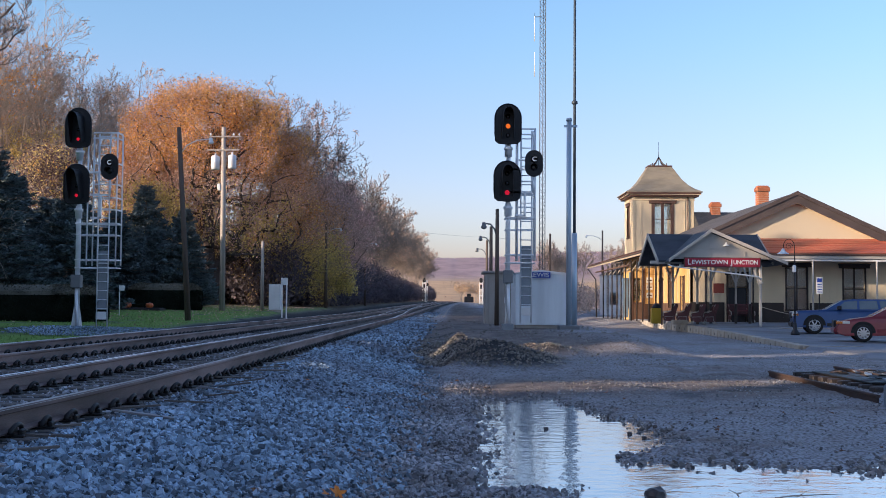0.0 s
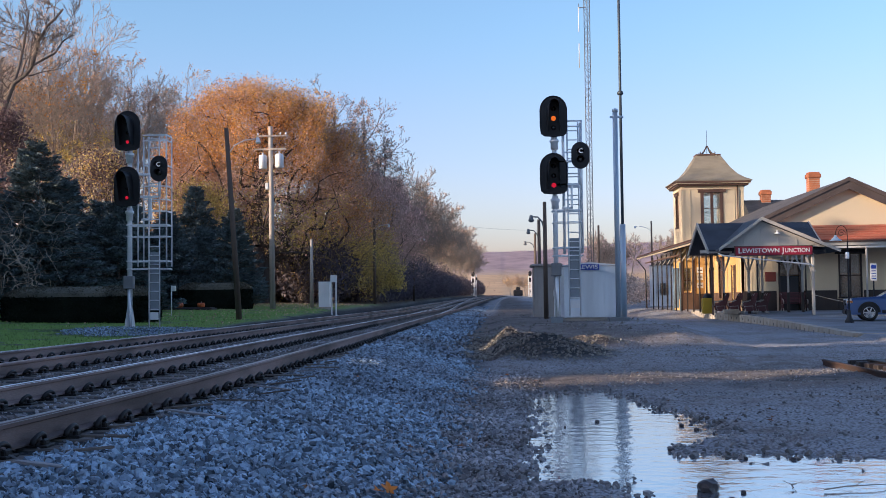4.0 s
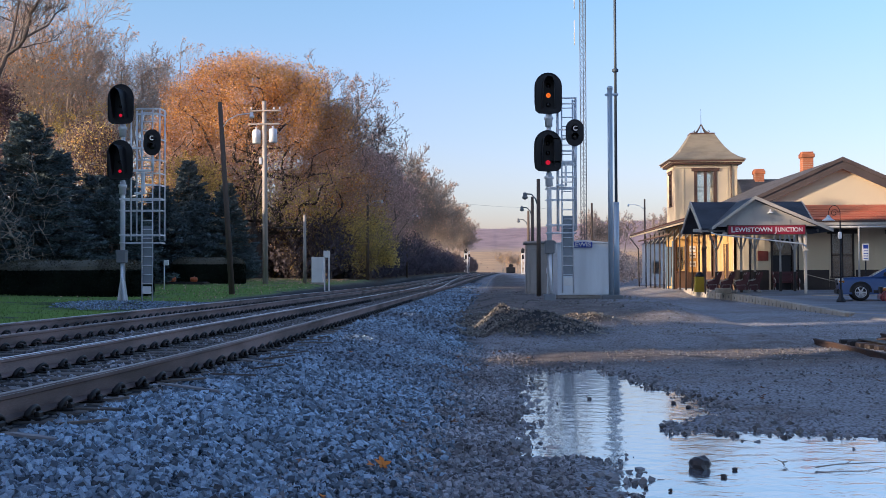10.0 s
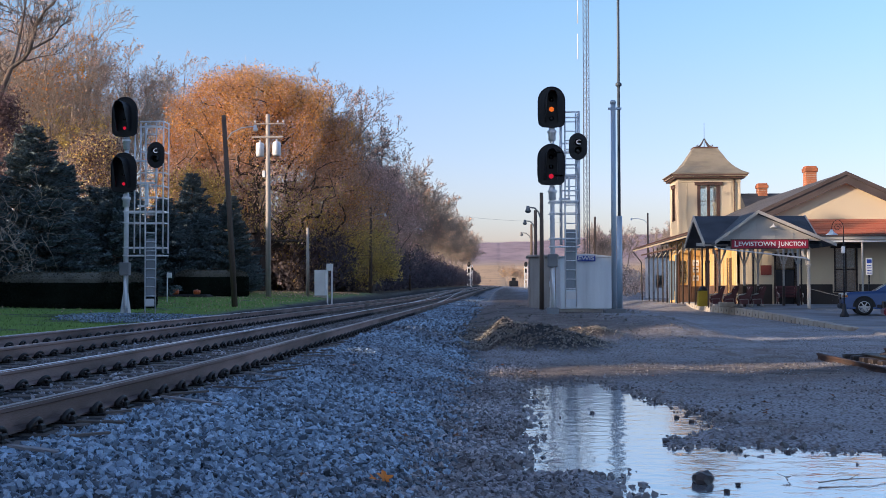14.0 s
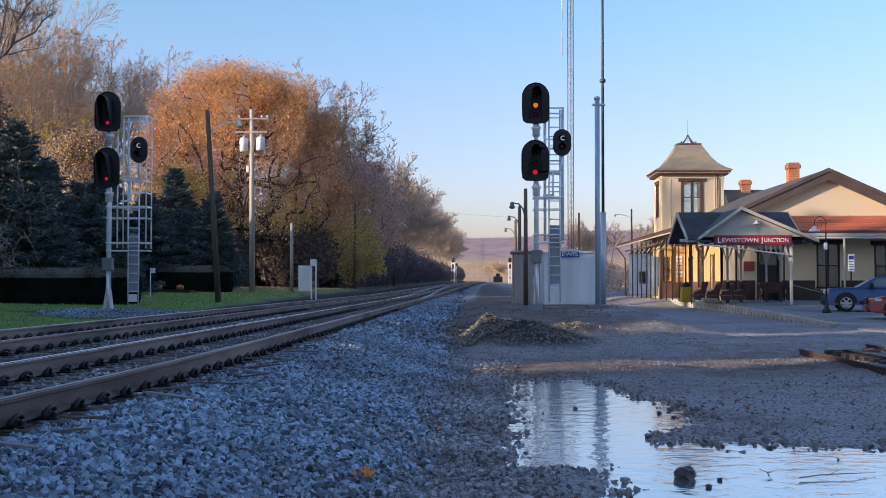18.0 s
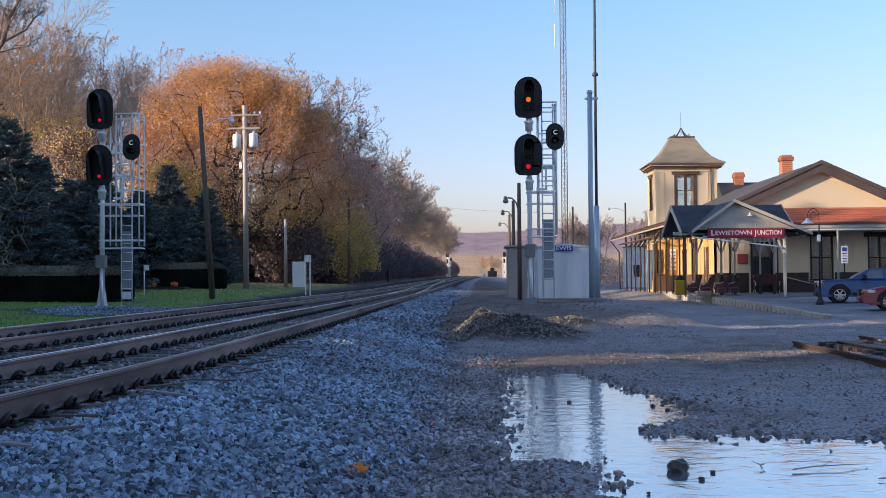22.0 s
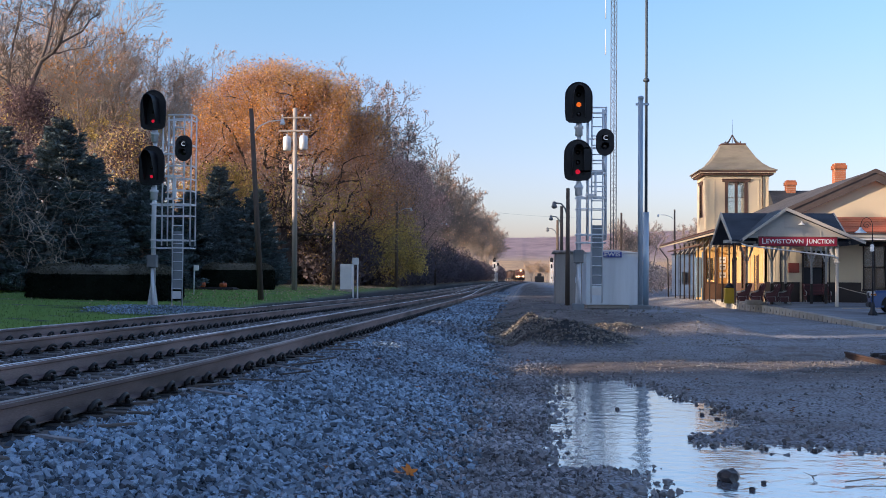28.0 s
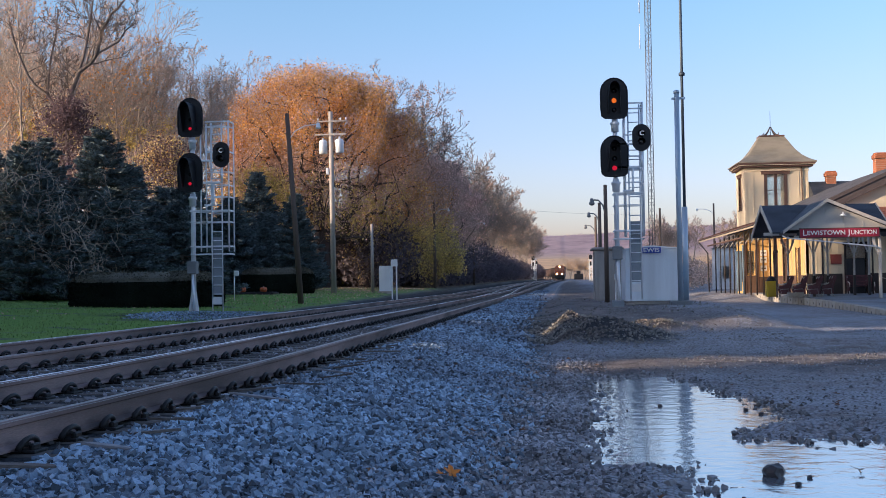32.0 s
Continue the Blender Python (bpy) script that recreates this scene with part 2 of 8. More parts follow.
    def prism(self, outline, lo, hi, axis="z", m=None):
        """An outline of two coordinates, drawn out along an axis from lo to hi."""
        put = {"z": lambda a, b, c: (a, b, c), "y": lambda a, b, c: (a, c, b), "x": lambda a, b, c: (c, a, b)}[axis]
        n = len(outline)
        v = [put(a, b, lo) for a, b in outline] + [put(a, b, hi) for a, b in outline]
        if m is not None:
            v = [m @ Vector(q) for q in v]
        return self.add(v, [(i, (i + 1) % n, n + (i + 1) % n, n + i) for i in range(n)] + [tuple(range(n))[::-1], tuple(range(n, 2 * n))])

    def lathe(self, profile, n=16, at=(0, 0, 0), m=None):
        """Radius and height pairs turned about z."""
        v, f = [], []
        for r, z in profile:
            v += [(at[0] + r * math.cos(2 * math.pi * k / n), at[1] + r * math.sin(2 * math.pi * k / n), at[2] + z) for k in range(n)]
        if m is not None:
            v = [m @ Vector(q) for q in v]
        for i in range(len(profile) - 1):
            f += [(i * n + k, i * n + (k + 1) % n, (i + 1) * n + (k + 1) % n, (i + 1) * n + k) for k in range(n)]
        f += [tuple(range(n))[::-1], tuple(range((len(profile) - 1) * n, len(profile) * n))]
        return self.add(v, f, True)

    def mesh(self, name, mat):
        me = bpy.data.meshes.new(name)
        me.from_pydata([tuple(p) for p in self.v], [], self.f)
        me.polygons.foreach_set("use_smooth", self.smooth)
        me.materials.append(mat)
        bm = bmesh.new()
        bm.from_mesh(me)
        bmesh.ops.recalc_face_normals(bm, faces=bm.faces)
        bm.to_mesh(me)
        bm.free()
        return me


def part(name, build, mat, parent=None, label="", at=None):
    """Links a build as one mesh object, under a thing or a part."""
    ob = new(name, build.mesh(name, mat) if isinstance(build, Build) else build)
    if parent is not None:
        ob.parent = parent
    if at is not None:
        ob.matrix_basis = at
    if label:
        ob["label"] = label
    return ob


def thing(name, at, label, category, group="", kind=""):
    """An Empty at a thing's base."""
    ob = new(name)
    ob.empty_display_size = 0.2
    ob.matrix_basis = at
    return tagged(ob, label, category, group, kind)


def big_mesh(name, verts, faces, mat, smooth=False):
    """A mesh from arrays of places and of equal-sized faces."""
    me = bpy.data.meshes.new(name)
    k = faces.shape[1]
    me.vertices.add(len(verts))
    me.vertices.foreach_set("co", np.ascontiguousarray(verts, dtype=np.float32).ravel())
    me.loops.add(faces.size)
    me.loops.foreach_set("vertex_index", np.ascontiguousarray(faces, dtype=np.int32).ravel())
    me.polygons.add(len(faces))
    me.polygons.foreach_set("loop_start", np.arange(0, faces.size, k, dtype=np.int32))
    me.polygons.foreach_set("use_smooth", np.full(len(faces), smooth))
    me.update(calc_edges=True)
    me.materials.append(mat)
    return me


CHIP_V = np.array([(x, y, z) for z in (-1, 1) for x, y in ((-1, -1), (1, -1), (1, 1), (-1, 1))], dtype=float) * 0.72
CHIP_F = np.array([(0, 3, 2, 1), (4, 5, 6, 7), (0, 1, 5, 4), (1, 2, 6, 5), (2, 3, 7, 6), (3, 0, 4, 7)])


def rocks(name, places, sizes, mat, rng, flat=0.75, jag=0.36):
    """Angular split stones, one to a place, joined into one mesh."""
    n = len(places)
    v = CHIP_V[None] * (1 + rng.uniform(-jag, jag, (n, 8, 1))) + rng.uniform(-0.2, 0.2, (n, 8, 3))
    v[:, 4:, :2] *= rng.uniform(0.55, 1.0, (n, 1, 1))
    v = v * np.stack([rng.uniform(0.7, 1.1, n), rng.uniform(0.9, 1.6, n), rng.uniform(flat - 0.2, flat + 0.25, n)], 1)[:, None]
    q = rng.normal(size=(n, 4)) * np.array([1.0, 0.5, 0.5, 1.0])
    q /= np.linalg.norm(q, axis=1, keepdims=True)
    w, x, y, z = q.T
    rot = np.stack([1 - 2 * (y * y + z * z), 2 * (x * y - z * w), 2 * (x * z + y * w), 2 * (x * y + z * w), 1 - 2 * (x * x + z * z), 2 * (y * z - x * w),
                    2 * (x * z - y * w), 2 * (y * z + x * w), 1 - 2 * (x * x + y * y)], 1).reshape(n, 3, 3)
    v = np.einsum("nij,nkj->nki", rot, v) * sizes[:, None, None] + places[:, None]
    f = CHIP_F[None] + (np.arange(n) * 8)[:, None, None]
    return big_mesh(name, v.reshape(-1, 3), f.reshape(-1, 4), mat)


def wave(x, y, s, seed=0.0):
    """Smooth made-up unevenness over the ground, between about -1 and 1."""
    a = np.sin(x * s * 1.7 + seed + 1.3 * np.sin(y * s * 1.1 + seed * 2)) + np.sin(y * s * 1.9 - seed + 1.1 * np.sin(x * s * 1.4 + 2.1 + seed))
    b = np.sin((x + y) * s * 3.1 + seed * 3 + 1.7 * np.sin((x - y) * s * 2.3))
    return (a + 0.6 * b) / 2.6


def step(a, b, x):
    u = np.clip((x - a) / (b - a), 0, 1)
    return u * u * (3 - 2 * u)

# ---- ground, track bed and puddle ----
RAIL_Z = 0.68
TIE_Z = 0.485
RAILS = (-3.05, -4.60, -6.50, -8.08)


def bend(y):
    """Sideways shift of the tracks: a slight curve beside the camera and a long one far ahead."""
    y = np.asarray(y, dtype=float)
    d = np.clip(y - 372, 0, 230)
    far = 0.0275 * d - 2.5e-4 * d ** 2 - 5e-7 * d ** 3 - 0.003 * np.clip(d - 165, 0, None) ** 2 - 0.556 * np.clip(y - 602, 0, None)
    return -0.0035 * np.clip(15 - y, 0, 40) ** 2 + 4.4e-5 * np.clip(np.minimum(y, 372) - 60, 0, None) ** 2 + far


def rise(y):
    """The line climbs gently away from the station."""
    return 0.0052 * np.clip(np.asarray(y, dtype=float) - 90, 0, 560)


def puddle_depth(x, y):
    """Above zero inside the puddle."""
    n = 0.15 * wave(x, y, 2.6, 0.7) + 0.09 * wave(x, y, 8.0, 2.0) + 0.06 * wave(x, y, 21.0, 4.0)
    far = np.minimum(np.minimum(x - 0.26 - 0.024 * np.clip(y - 10, 0, 8), 2.42 - x - 0.20 * np.clip(y - 14.2, 0, 9)), np.minimum(y - 9.3 - 2.3 * step(1.35, 1.7, x) - 0.9 * step(1.75, 2.6, x), (18.2 - y) * 0.35))
    near = np.minimum(np.minimum(x - 0.85, 12 - x), np.minimum((y - 5.0) * 0.6, (11.3 - y - 0.65 * np.exp(-((x - 3.4) / 1.0) ** 2)) * 0.5))
    return np.maximum(far + n * 0.8, near + n * 1.25)


def heap(x, y):
    """Two lobes of a low gravel heap beside the track, and a smaller heap behind."""
    h = 0.60 * np.exp(-(((x + 0.1) / 1.25) ** 2 + ((y - 30.0) / 2.2) ** 2)) + 0.46 * np.exp(-(((x - 1.25) / 1.25) ** 2 + ((y - 26.6) / 2.1) ** 2))
    h = h + 0.30 * np.exp(-(((x - 2.5) / 0.85) ** 2 + ((y - 31.3) / 0.9) ** 2))
    return h * (1 + 0.22 * wave(x, y, 2.1, 4.0) + 0.12 * wave(x, y, 5.3, 1.0))


def ground_z(x, y):
    x, y = np.asarray(x, dtype=float), np.asarray(y, dtype=float)
    u = x - bend(y)
    # the yard, slowly rising ahead to a flat stand for the signal cabin
    flat = np.maximum(0.40 * step(38, 62, y) * (1 - step(4, 11, x)), (0.58 - 0.16 * step(48, 70, y)) * step(29.5, 35.5, y) * (1 - step(4.8, 7.4, x)) * (1 - step(66, 90, y)))
    z = 0.05 + flat + (0.035 * wave(x, y, 0.7, 1.0) + 0.02 * wave(x, y, 2.2, 3.0)) * (1 - step(34, 44, y))
    # gravel heaps before it
    z = np.maximum(z, 0.0) + heap(x, y) * (1 - 0.8 * step(29.5, 35.5, y))
    z = z + 0.10 * np.exp(-((y - 24.5 - 0.15 * x) / 1.2) ** 2) * step(2.2, 3.5, x)
    # the ground climbs to the level of the far platform
    z = z + 0.40 * step(76, 84, y) * (1 - step(116, 130, y)) * step(9.5, 12.6, x)
    # the ground dips along the platform kerb
    z = z - 0.015 * step(8.5, 11, x) * step(36, 44, y) * (1 - step(95, 110, y))
    p = puddle_depth(x, y)
    z = np.where((y < 22) & (y > 3), np.where(p > -0.3, np.clip(-p * 0.15, -0.07, 0.06), z) * (1 - step(0.3, 0.9, -p)) + z * step(0.3, 0.9, -p), z)
    # ballast bed
    bed = 0.465 - 0.46 * step(-2.25, 0.15, u) ** 0.85
    bed = np.where(u < -2.2, 0.47, bed)
    bed = np.maximum(bed, np.minimum(z, 0.45) * step(28.5, 33, y))
    w = 1 - step(-0.5, 0.35, u)
    z = z * (1 - w) + np.maximum(bed, 0.0) * w + w * 0.012 * wave(x, y, 5.0, 5.0)
    # lawn, rising away from the track to the wooded hill
    lawn = 0.50 + 0.0135 * np.clip(y - 38, -20, 45) + 0.06 * wave(x, y, 0.25, 2.0) + 0.02 * np.clip(-x - 12, 0, 30)
    hill = 3.5 * step(30, 80, -x) * (1 - step(170, 330, y)) + 0.12 * np.exp(-(((x + 12.1) / 1.7) ** 2 + ((y - 39.2) / 2.2) ** 2))
    g = step(9.0, 10.6, -u)
    z = z * (1 - g) + (lawn + hill) * g
    # wooded ridge across the valley
    d = np.hypot(x, y)
    ridge = (46 + 0.05 * x + 4 * wave(x, y, 0.004, 1.0) + 2 * wave(x, y, 0.02, 1.5)) * step(1500, 2000, y)
    return z + rise(y) * step(80, 160, d) + 28 * step(620, 1600, y) + ridge * step(900, 1600, d)


def spread(*spans):
    """Grid lines: spans of (from, to, gap)."""
    out = [np.arange(a, b, s) for a, b, s in spans]
    return np.unique(np.round(np.concatenate(out), 4))


gx = np.concatenate([-np.geomspace(60, 2600, 26)[::-1], spread((-58, -14, 2), (-14, -9, 0.35), (-9, -2.6, 0.5), (-2.6, 5.2, 0.045), (5.2, 12, 0.25), (12, 40, 1.5)), np.geomspace(42, 2600, 26)])
gy = np.concatenate([-np.geomspace(6, 1500, 22)[::-1], spread((-5, 5, 1), (5, 19, 0.055), (19, 40, 0.22), (40, 70, 0.7), (70, 130, 2)), np.geomspace(132, 1450, 36), np.geomspace(1500, 3400, 40)])
GX, GY = np.meshgrid(gx, gy)
GZ = ground_z(GX, GY)
nx, ny = len(gx), len(gy)
ii = (np.arange(ny - 1)[:, None] * nx + np.arange(nx - 1)[None]).ravel()
ground_faces = np.stack([ii, ii + 1, ii + nx + 1, ii + nx], 1)

m = bpy.data.materials.new("yard_ground")
m.use_nodes = True
n, k = m.node_tree.nodes, m.node_tree.links
b = n["Principled BSDF"]
b.inputs["Roughness"].default_value = 0.92
b.inputs["Specular IOR Level"].default_value = 0.06


def tex(scale, detail=5, kind="ShaderNodeTexNoise"):
    t = n.new(kind)
    t.inputs["Scale"].default_value = scale
    if kind == "ShaderNodeTexNoise":
        t.inputs["Detail"].default_value = detail
    k.new(co.outputs["Object"], t.inputs["Vector"])
    return t


def blend(fac, a, b2):
    x = n.new("ShaderNodeMix")
    x.data_type = "RGBA"
    k.new(fac, x.inputs["Factor"])
    for sock, val in (("A", a), ("B", b2)):
        if isinstance(val, tuple):
            x.inputs[sock].default_value = (*val, 1)
        else:
            k.new(val, x.inputs[sock])
    return x.outputs["Result"]


def ramp(val, lo, hi):
    r = n.new("ShaderNodeMapRange")
    r.inputs["From Min"].default_value, r.inputs["From Max"].default_value = lo, hi
    k.new(val, r.inputs["Value"])
    return r.outputs["Result"]


co = n.new("ShaderNodeTexCoord")
zone = n.new("ShaderNodeAttribute")
zone.attribute_name = "cover"
sep = n.new("ShaderNodeSeparateColor")
k.new(zone.outputs["Color"], sep.inputs["Color"])
stains, patch, grit = tex(0.3), tex(2.2, 7), tex(22, 6)
cell = tex(26, kind="ShaderNodeTexVoronoi")
dirt = blend(ramp(patch.outputs["Fac"], 0.35, 0.65), (0.41, 0.425, 0.455), (0.28, 0.248, 0.228))
dirt = blend(ramp(stains.outputs["Fac"], 0.4, 0.6), dirt, (0.42, 0.435, 0.465))
dirt = blend(ramp(cell.outputs["Distance"], 0.35, 0.9), dirt, (0.14, 0.125, 0.12))
turf = blend(ramp(grit.outputs["Fac"], 0.35, 0.65), (0.15, 0.26, 0.06), (0.24, 0.36, 0.09))
turf = blend(ramp(patch.outputs["Fac"], 0.58, 0.8), turf, (0.28, 0.30, 0.09))
# near-black bed stands in for shade in the gaps between stones
stone = blend(ramp(grit.outputs["Fac"], 0.3, 0.7), (0.03, 0.03, 0.032), (0.075, 0.078, 0.082))
ridgecol = tex(0.035, 6)
# haze over the far ridge is put into this pale lilac
woods = blend(ramp(ridgecol.outputs["Fac"], 0.35, 0.65), (0.36, 0.285, 0.30), (0.25, 0.20, 0.22))
straw = blend(ramp(ridgecol.outputs["Fac"], 0.35, 0.65), (0.58, 0.40, 0.24), (0.44, 0.32, 0.20))
litter = blend(ramp(patch.outputs["Fac"], 0.35, 0.65), (0.34, 0.22, 0.12), (0.20, 0.15, 0.09))
c = blend(sep.outputs["Red"], dirt, turf)
c = blend(sep.outputs["Green"], c, stone)
c = blend(sep.outputs["Blue"], c, woods)
zone2 = n.new("ShaderNodeAttribute")
zone2.attribute_name = "far_cover"
sep2 = n.new("ShaderNodeSeparateColor")
k.new(zone2.outputs["Color"], sep2.inputs["Color"])
c = blend(sep2.outputs["Red"], c, straw)
c = blend(sep2.outputs["Green"], c, litter)
mud = blend(ramp(patch.outputs["Fac"], 0.35, 0.65), (0.24, 0.195, 0.165), (0.13, 0.108, 0.095))
mud = blend(ramp(grit.outputs["Fac"], 0.5, 0.75), mud, (0.30, 0.27, 0.24))
clods = tex(0.9, 6)
mud = blend(ramp(clods.outputs["Fac"], 0.52, 0.62), mud, (0.085, 0.072, 0.066))
c = blend(sep2.outputs["Blue"], c, mud)
k.new(c, b.inputs["Base Color"])
hgt = n.new("ShaderNodeMath")
hgt.operation = "ADD"
k.new(grit.outputs["Fac"], hgt.inputs[0])
k.new(cell.outputs["Distance"], hgt.inputs[1])
bp = n.new("ShaderNodeBump")
bp.inputs["Strength"].default_value, bp.inputs["Distance"].default_value = 1.0, 0.03
k.new(hgt.outputs[0], bp.inputs["Height"])
k.new(bp.outputs["Normal"], b.inputs["Normal"])
GROUND = m

me = big_mesh("ground", np.stack([GX, GY, GZ], 2).reshape(-1, 3), ground_faces, GROUND, True)
U = GX - bend(GY)
cover = np.zeros((ny, nx, 4), dtype=np.float32)
cover[..., 3] = 1
cover[..., 0] = step(9.7, 10.3, -U) * step(0, 0.5, 1.0 + wave(GX, GY, 1.5)) * (1 - step(1300, 1600, GY))
cover[..., 1] = (1 - step(-0.9, 0.1, U + 0.25 * wave(GX, GY, 2.0) + 0.4 * step(28, 36, GY) + 1.0 * step(60, 90, GY))) * (1 - cover[..., 0])
cover[..., 1] = np.maximum(cover[..., 1], step(0.08, 0.22, heap(GX, GY)))
cover[..., 2] = step(1450, 1700, GY)
verge = step(92, 110, GY) * step(9.7, 10.3, -U) * (1 - step(380, 600, GY))
cover[..., 0] *= 1 - verge
cover[..., 1] = np.maximum(cover[..., 1], verge)
cover[..., 1] = np.maximum(cover[..., 1], (1 - step(1.0, 1.35, np.hypot((GX + 11.5) / 2.3, (GY - 38.2) / 3.2) + 0.2 * wave(GX, GY, 2.0))))
cover2 = np.zeros((ny, nx, 4), dtype=np.float32)
cover2[..., 3] = 1
cover2[..., 0] = step(380, 600, GY) * (1 - step(1450, 1700, GY))
cover2[..., 1] = np.maximum(step(17, 24, -GX) * step(50, 66, GY), 0.55 * step(60, 84, GY) * step(9.5, 11, -U)) * (1 - step(380, 600, GY))
cover2[..., 2] = 0.85 * step(-1.3, -0.5, U + 0.3 * wave(GX, GY, 0.9) - 0.8 * step(55, 85, GY)) * (1 - step(2.5, 5.5, GX + wave(GX, GY, 0.4))) * step(29, 33, GY) * (1 - step(330, 420, GY))
cover2[..., 2] = np.maximum(cover2[..., 2], 0.9 * np.exp(-((GY - 19.9 - 0.15 * GX + 0.8 * wave(GX, GY, 1.1)) / 2.3) ** 2) * step(-0.4, 0.4, GX) * (1 - step(5, 9, GX)))
att = me.color_attributes.new("far_cover", "FLOAT_COLOR", "POINT")
att.data.foreach_set("color", cover2.ravel())
att = me.color_attributes.new("cover", "FLOAT_COLOR", "POINT")
att.data.foreach_set("color", cover.ravel())
ground = tagged(new("ground", me), "gravel yard, ballast slope, lawn and distant wooded ridge", "ground", kind="structure")

wm = bpy.data.materials.new("still_water")
wm.use_nodes = True
n, k = wm.node_tree.nodes, wm.node_tree.links
b = n["Principled BSDF"]
b.inputs["Base Color"].default_value, b.inputs["Roughness"].default_value = (0.16, 0.18, 0.21, 1), 0.03
b.inputs["IOR"].default_value, b.inputs["Specular IOR Level"].default_value = 3.8, 1.0
co = n.new("ShaderNodeTexCoord")
mp = n.new("ShaderNodeMapping")
mp.inputs["Scale"].default_value = (3.2, 3.6, 1.0)
k.new(co.outputs["Object"], mp.inputs["Vector"])
t = n.new("ShaderNodeTexNoise")
t.inputs["Scale"].default_value, t.inputs["Detail"].default_value = 1.3, 5
k.new(mp.outputs["Vector"], t.inputs["Vector"])
bp = n.new("ShaderNodeBump")
bp.inputs["Strength"].default_value, bp.inputs["Distance"].default_value = 0.38, 0.02
k.new(t.outputs["Fac"], bp.inputs["Height"])
k.new(bp.outputs["Normal"], b.inputs["Normal"])
wx, wy = np.meshgrid(np.arange(0.1, 12.01, 0.35), np.arange(4.5, 18.8, 0.35))
nxw = wx.shape[1]
ii = (np.arange(wx.shape[0] - 1)[:, None] * nxw + np.arange(nxw - 1)[None]).ravel()
me = big_mesh("puddle", np.stack([wx, wy, wx * 0], 2).reshape(-1, 3), np.stack([ii, ii + 1, ii + nxw + 1, ii + nxw], 1), wm, True)
tagged(new("puddle", me), "shallow puddle mirroring the sky on muddy gravel", "water", kind="structure")

BANK = material("dark_bank_stone", (0.285, 0.285, 0.305), 0.6, vary=0.3, scale=2, fine=70, tint=(0.12, 0.105, 0.10), per_island=0.7)
# stones of the ballast shoulder and between the rails, and pebbles of the yard
rng = np.random.default_rng(7)


def scatter(count, x0, x1, y0, y1, lo, hi, name, mat, label, keep=None, power=1.0, lift=0.25):
    y = y0 + (y1 - y0) * rng.random(count) ** power
    x = rng.uniform(x0, x1, count) + bend(y)
    if keep is not None:
        ok = keep(x, y)
        x, y = x[ok], y[ok]
    s = lo + (hi - lo) * rng.random(len(x)) ** 1.6
    z = ground_z(x, y) + s * (lift + rng.uniform(-0.35, 0.45, len(x)))
    me = rocks(name, np.stack([x, y, z], 1), s, mat, rng)
    return tagged(new(name, me), label, "gravel", kind="stuff")


scatter(54000, -2.75, -0.15, 5.2, 24, 0.012, 0.030, "shoulder_ballast", BALLAST, "blue-grey crushed stone on the track shoulder", power=1.35, lift=0.6,
        keep=lambda x, y: rng.random(len(x)) < (1 - step(-1.05, -0.35, x + 0.25 * wave(x, y, 2.0)) * 0.97) * (0.3 + 0.7 * step(-2.6, -2.35, x - bend(y) + 0.08 * wave(x, y, 4.0))))
scatter(12000, -2.75, -0.3, 24, 62, 0.03, 0.05, "distant_ballast", BALLAST, "blue-grey crushed stone along the track",
        keep=lambda x, y: rng.random(len(x)) < 1 - step(-1.3, -0.5, x - bend(y) + 0.35 * wave(x, y, 1.1) + 0.2 * step(30, 36, y)))
scatter(8000, -2.75, -0.7, 62, 125, 0.035, 0.06, "distant_ballast", BALLAST, "blue-grey crushed stone along the track", power=1.3,
        keep=lambda x, y: rng.random(len(x)) < 1 - step(-1.9, -1.1, x - bend(y) + 0.35 * wave(x, y, 0.8)))
scatter(20000, -9.6, -2.75, 7, 45, 0.014, 0.030, "track_ballast", BANK, "dirty crushed stone between the rails", lift=-0.1)
scatter(19000, -1.15, 0.75, 5.4, 22, 0.009, 0.026, "bank_gravel", BANK, "dark gravel bank between ballast and puddle", power=1.3,
        keep=lambda x, y: puddle_depth(x, y) < 0.02)
scatter(20000, 0.3, 9.5, 5.5, 24, 0.005, 0.019, "yard_pebbles", PEBBLE, "dark pebbles scattered on the gravel yard", power=1.3,
        keep=lambda x, y: ((puddle_depth(x, y) < 0.06) | (rng.random(len(x)) < 0.04)) & (rng.random(len(x)) < 0.25 + 0.75 * step(-0.3, 0.5, wave(x, y, 1.3, 9.0) + 0.6 * wave(x, y, 5.0, 2.0))))
scatter(8000, -0.6, 12.0, 21, 33, 0.005, 0.015, "far_pebbles", PEBBLE, "loose stones scattered over the far yard", power=1.2)
scatter(20000, 0.2, 5.5, 7, 19, 0.008, 0.036, "shore_pebbles", PEBBLE, "wet pebbles along the edge of the puddle",
        keep=lambda x, y: np.abs(puddle_depth(x, y) - 0.05) < 0.30 * rng.random(len(x)) ** 2.0)
HEAP = material("dark_heap_gravel", (0.23, 0.215, 0.185), 0.75, vary=0.3, scale=3, fine=50, tint=(0.10, 0.085, 0.075), per_island=0.5)
scatter(24000, -2.8, 4.4, 21.5, 36, 0.014, 0.036, "gravel_heap", HEAP, "heap of dark grey-brown gravel beside the track",
        keep=lambda x, y: heap(x, y) > 0.10 + 0.16 * rng.random(len(x)))
scatter(1800, 1.5, 12.2, 32, 62, 0.007, 0.017, "mid_yard_pebbles", BANK, "brown stones strewn over the gravel before the platform", power=1.3)
scatter(320, -1.4, 6.0, 35, 75, 0.015, 0.05, "yard_debris", HEAP, "dark clods and stones strewn on the dirt by the cabin", power=1.2)
rng_pad = np.random.default_rng(77)
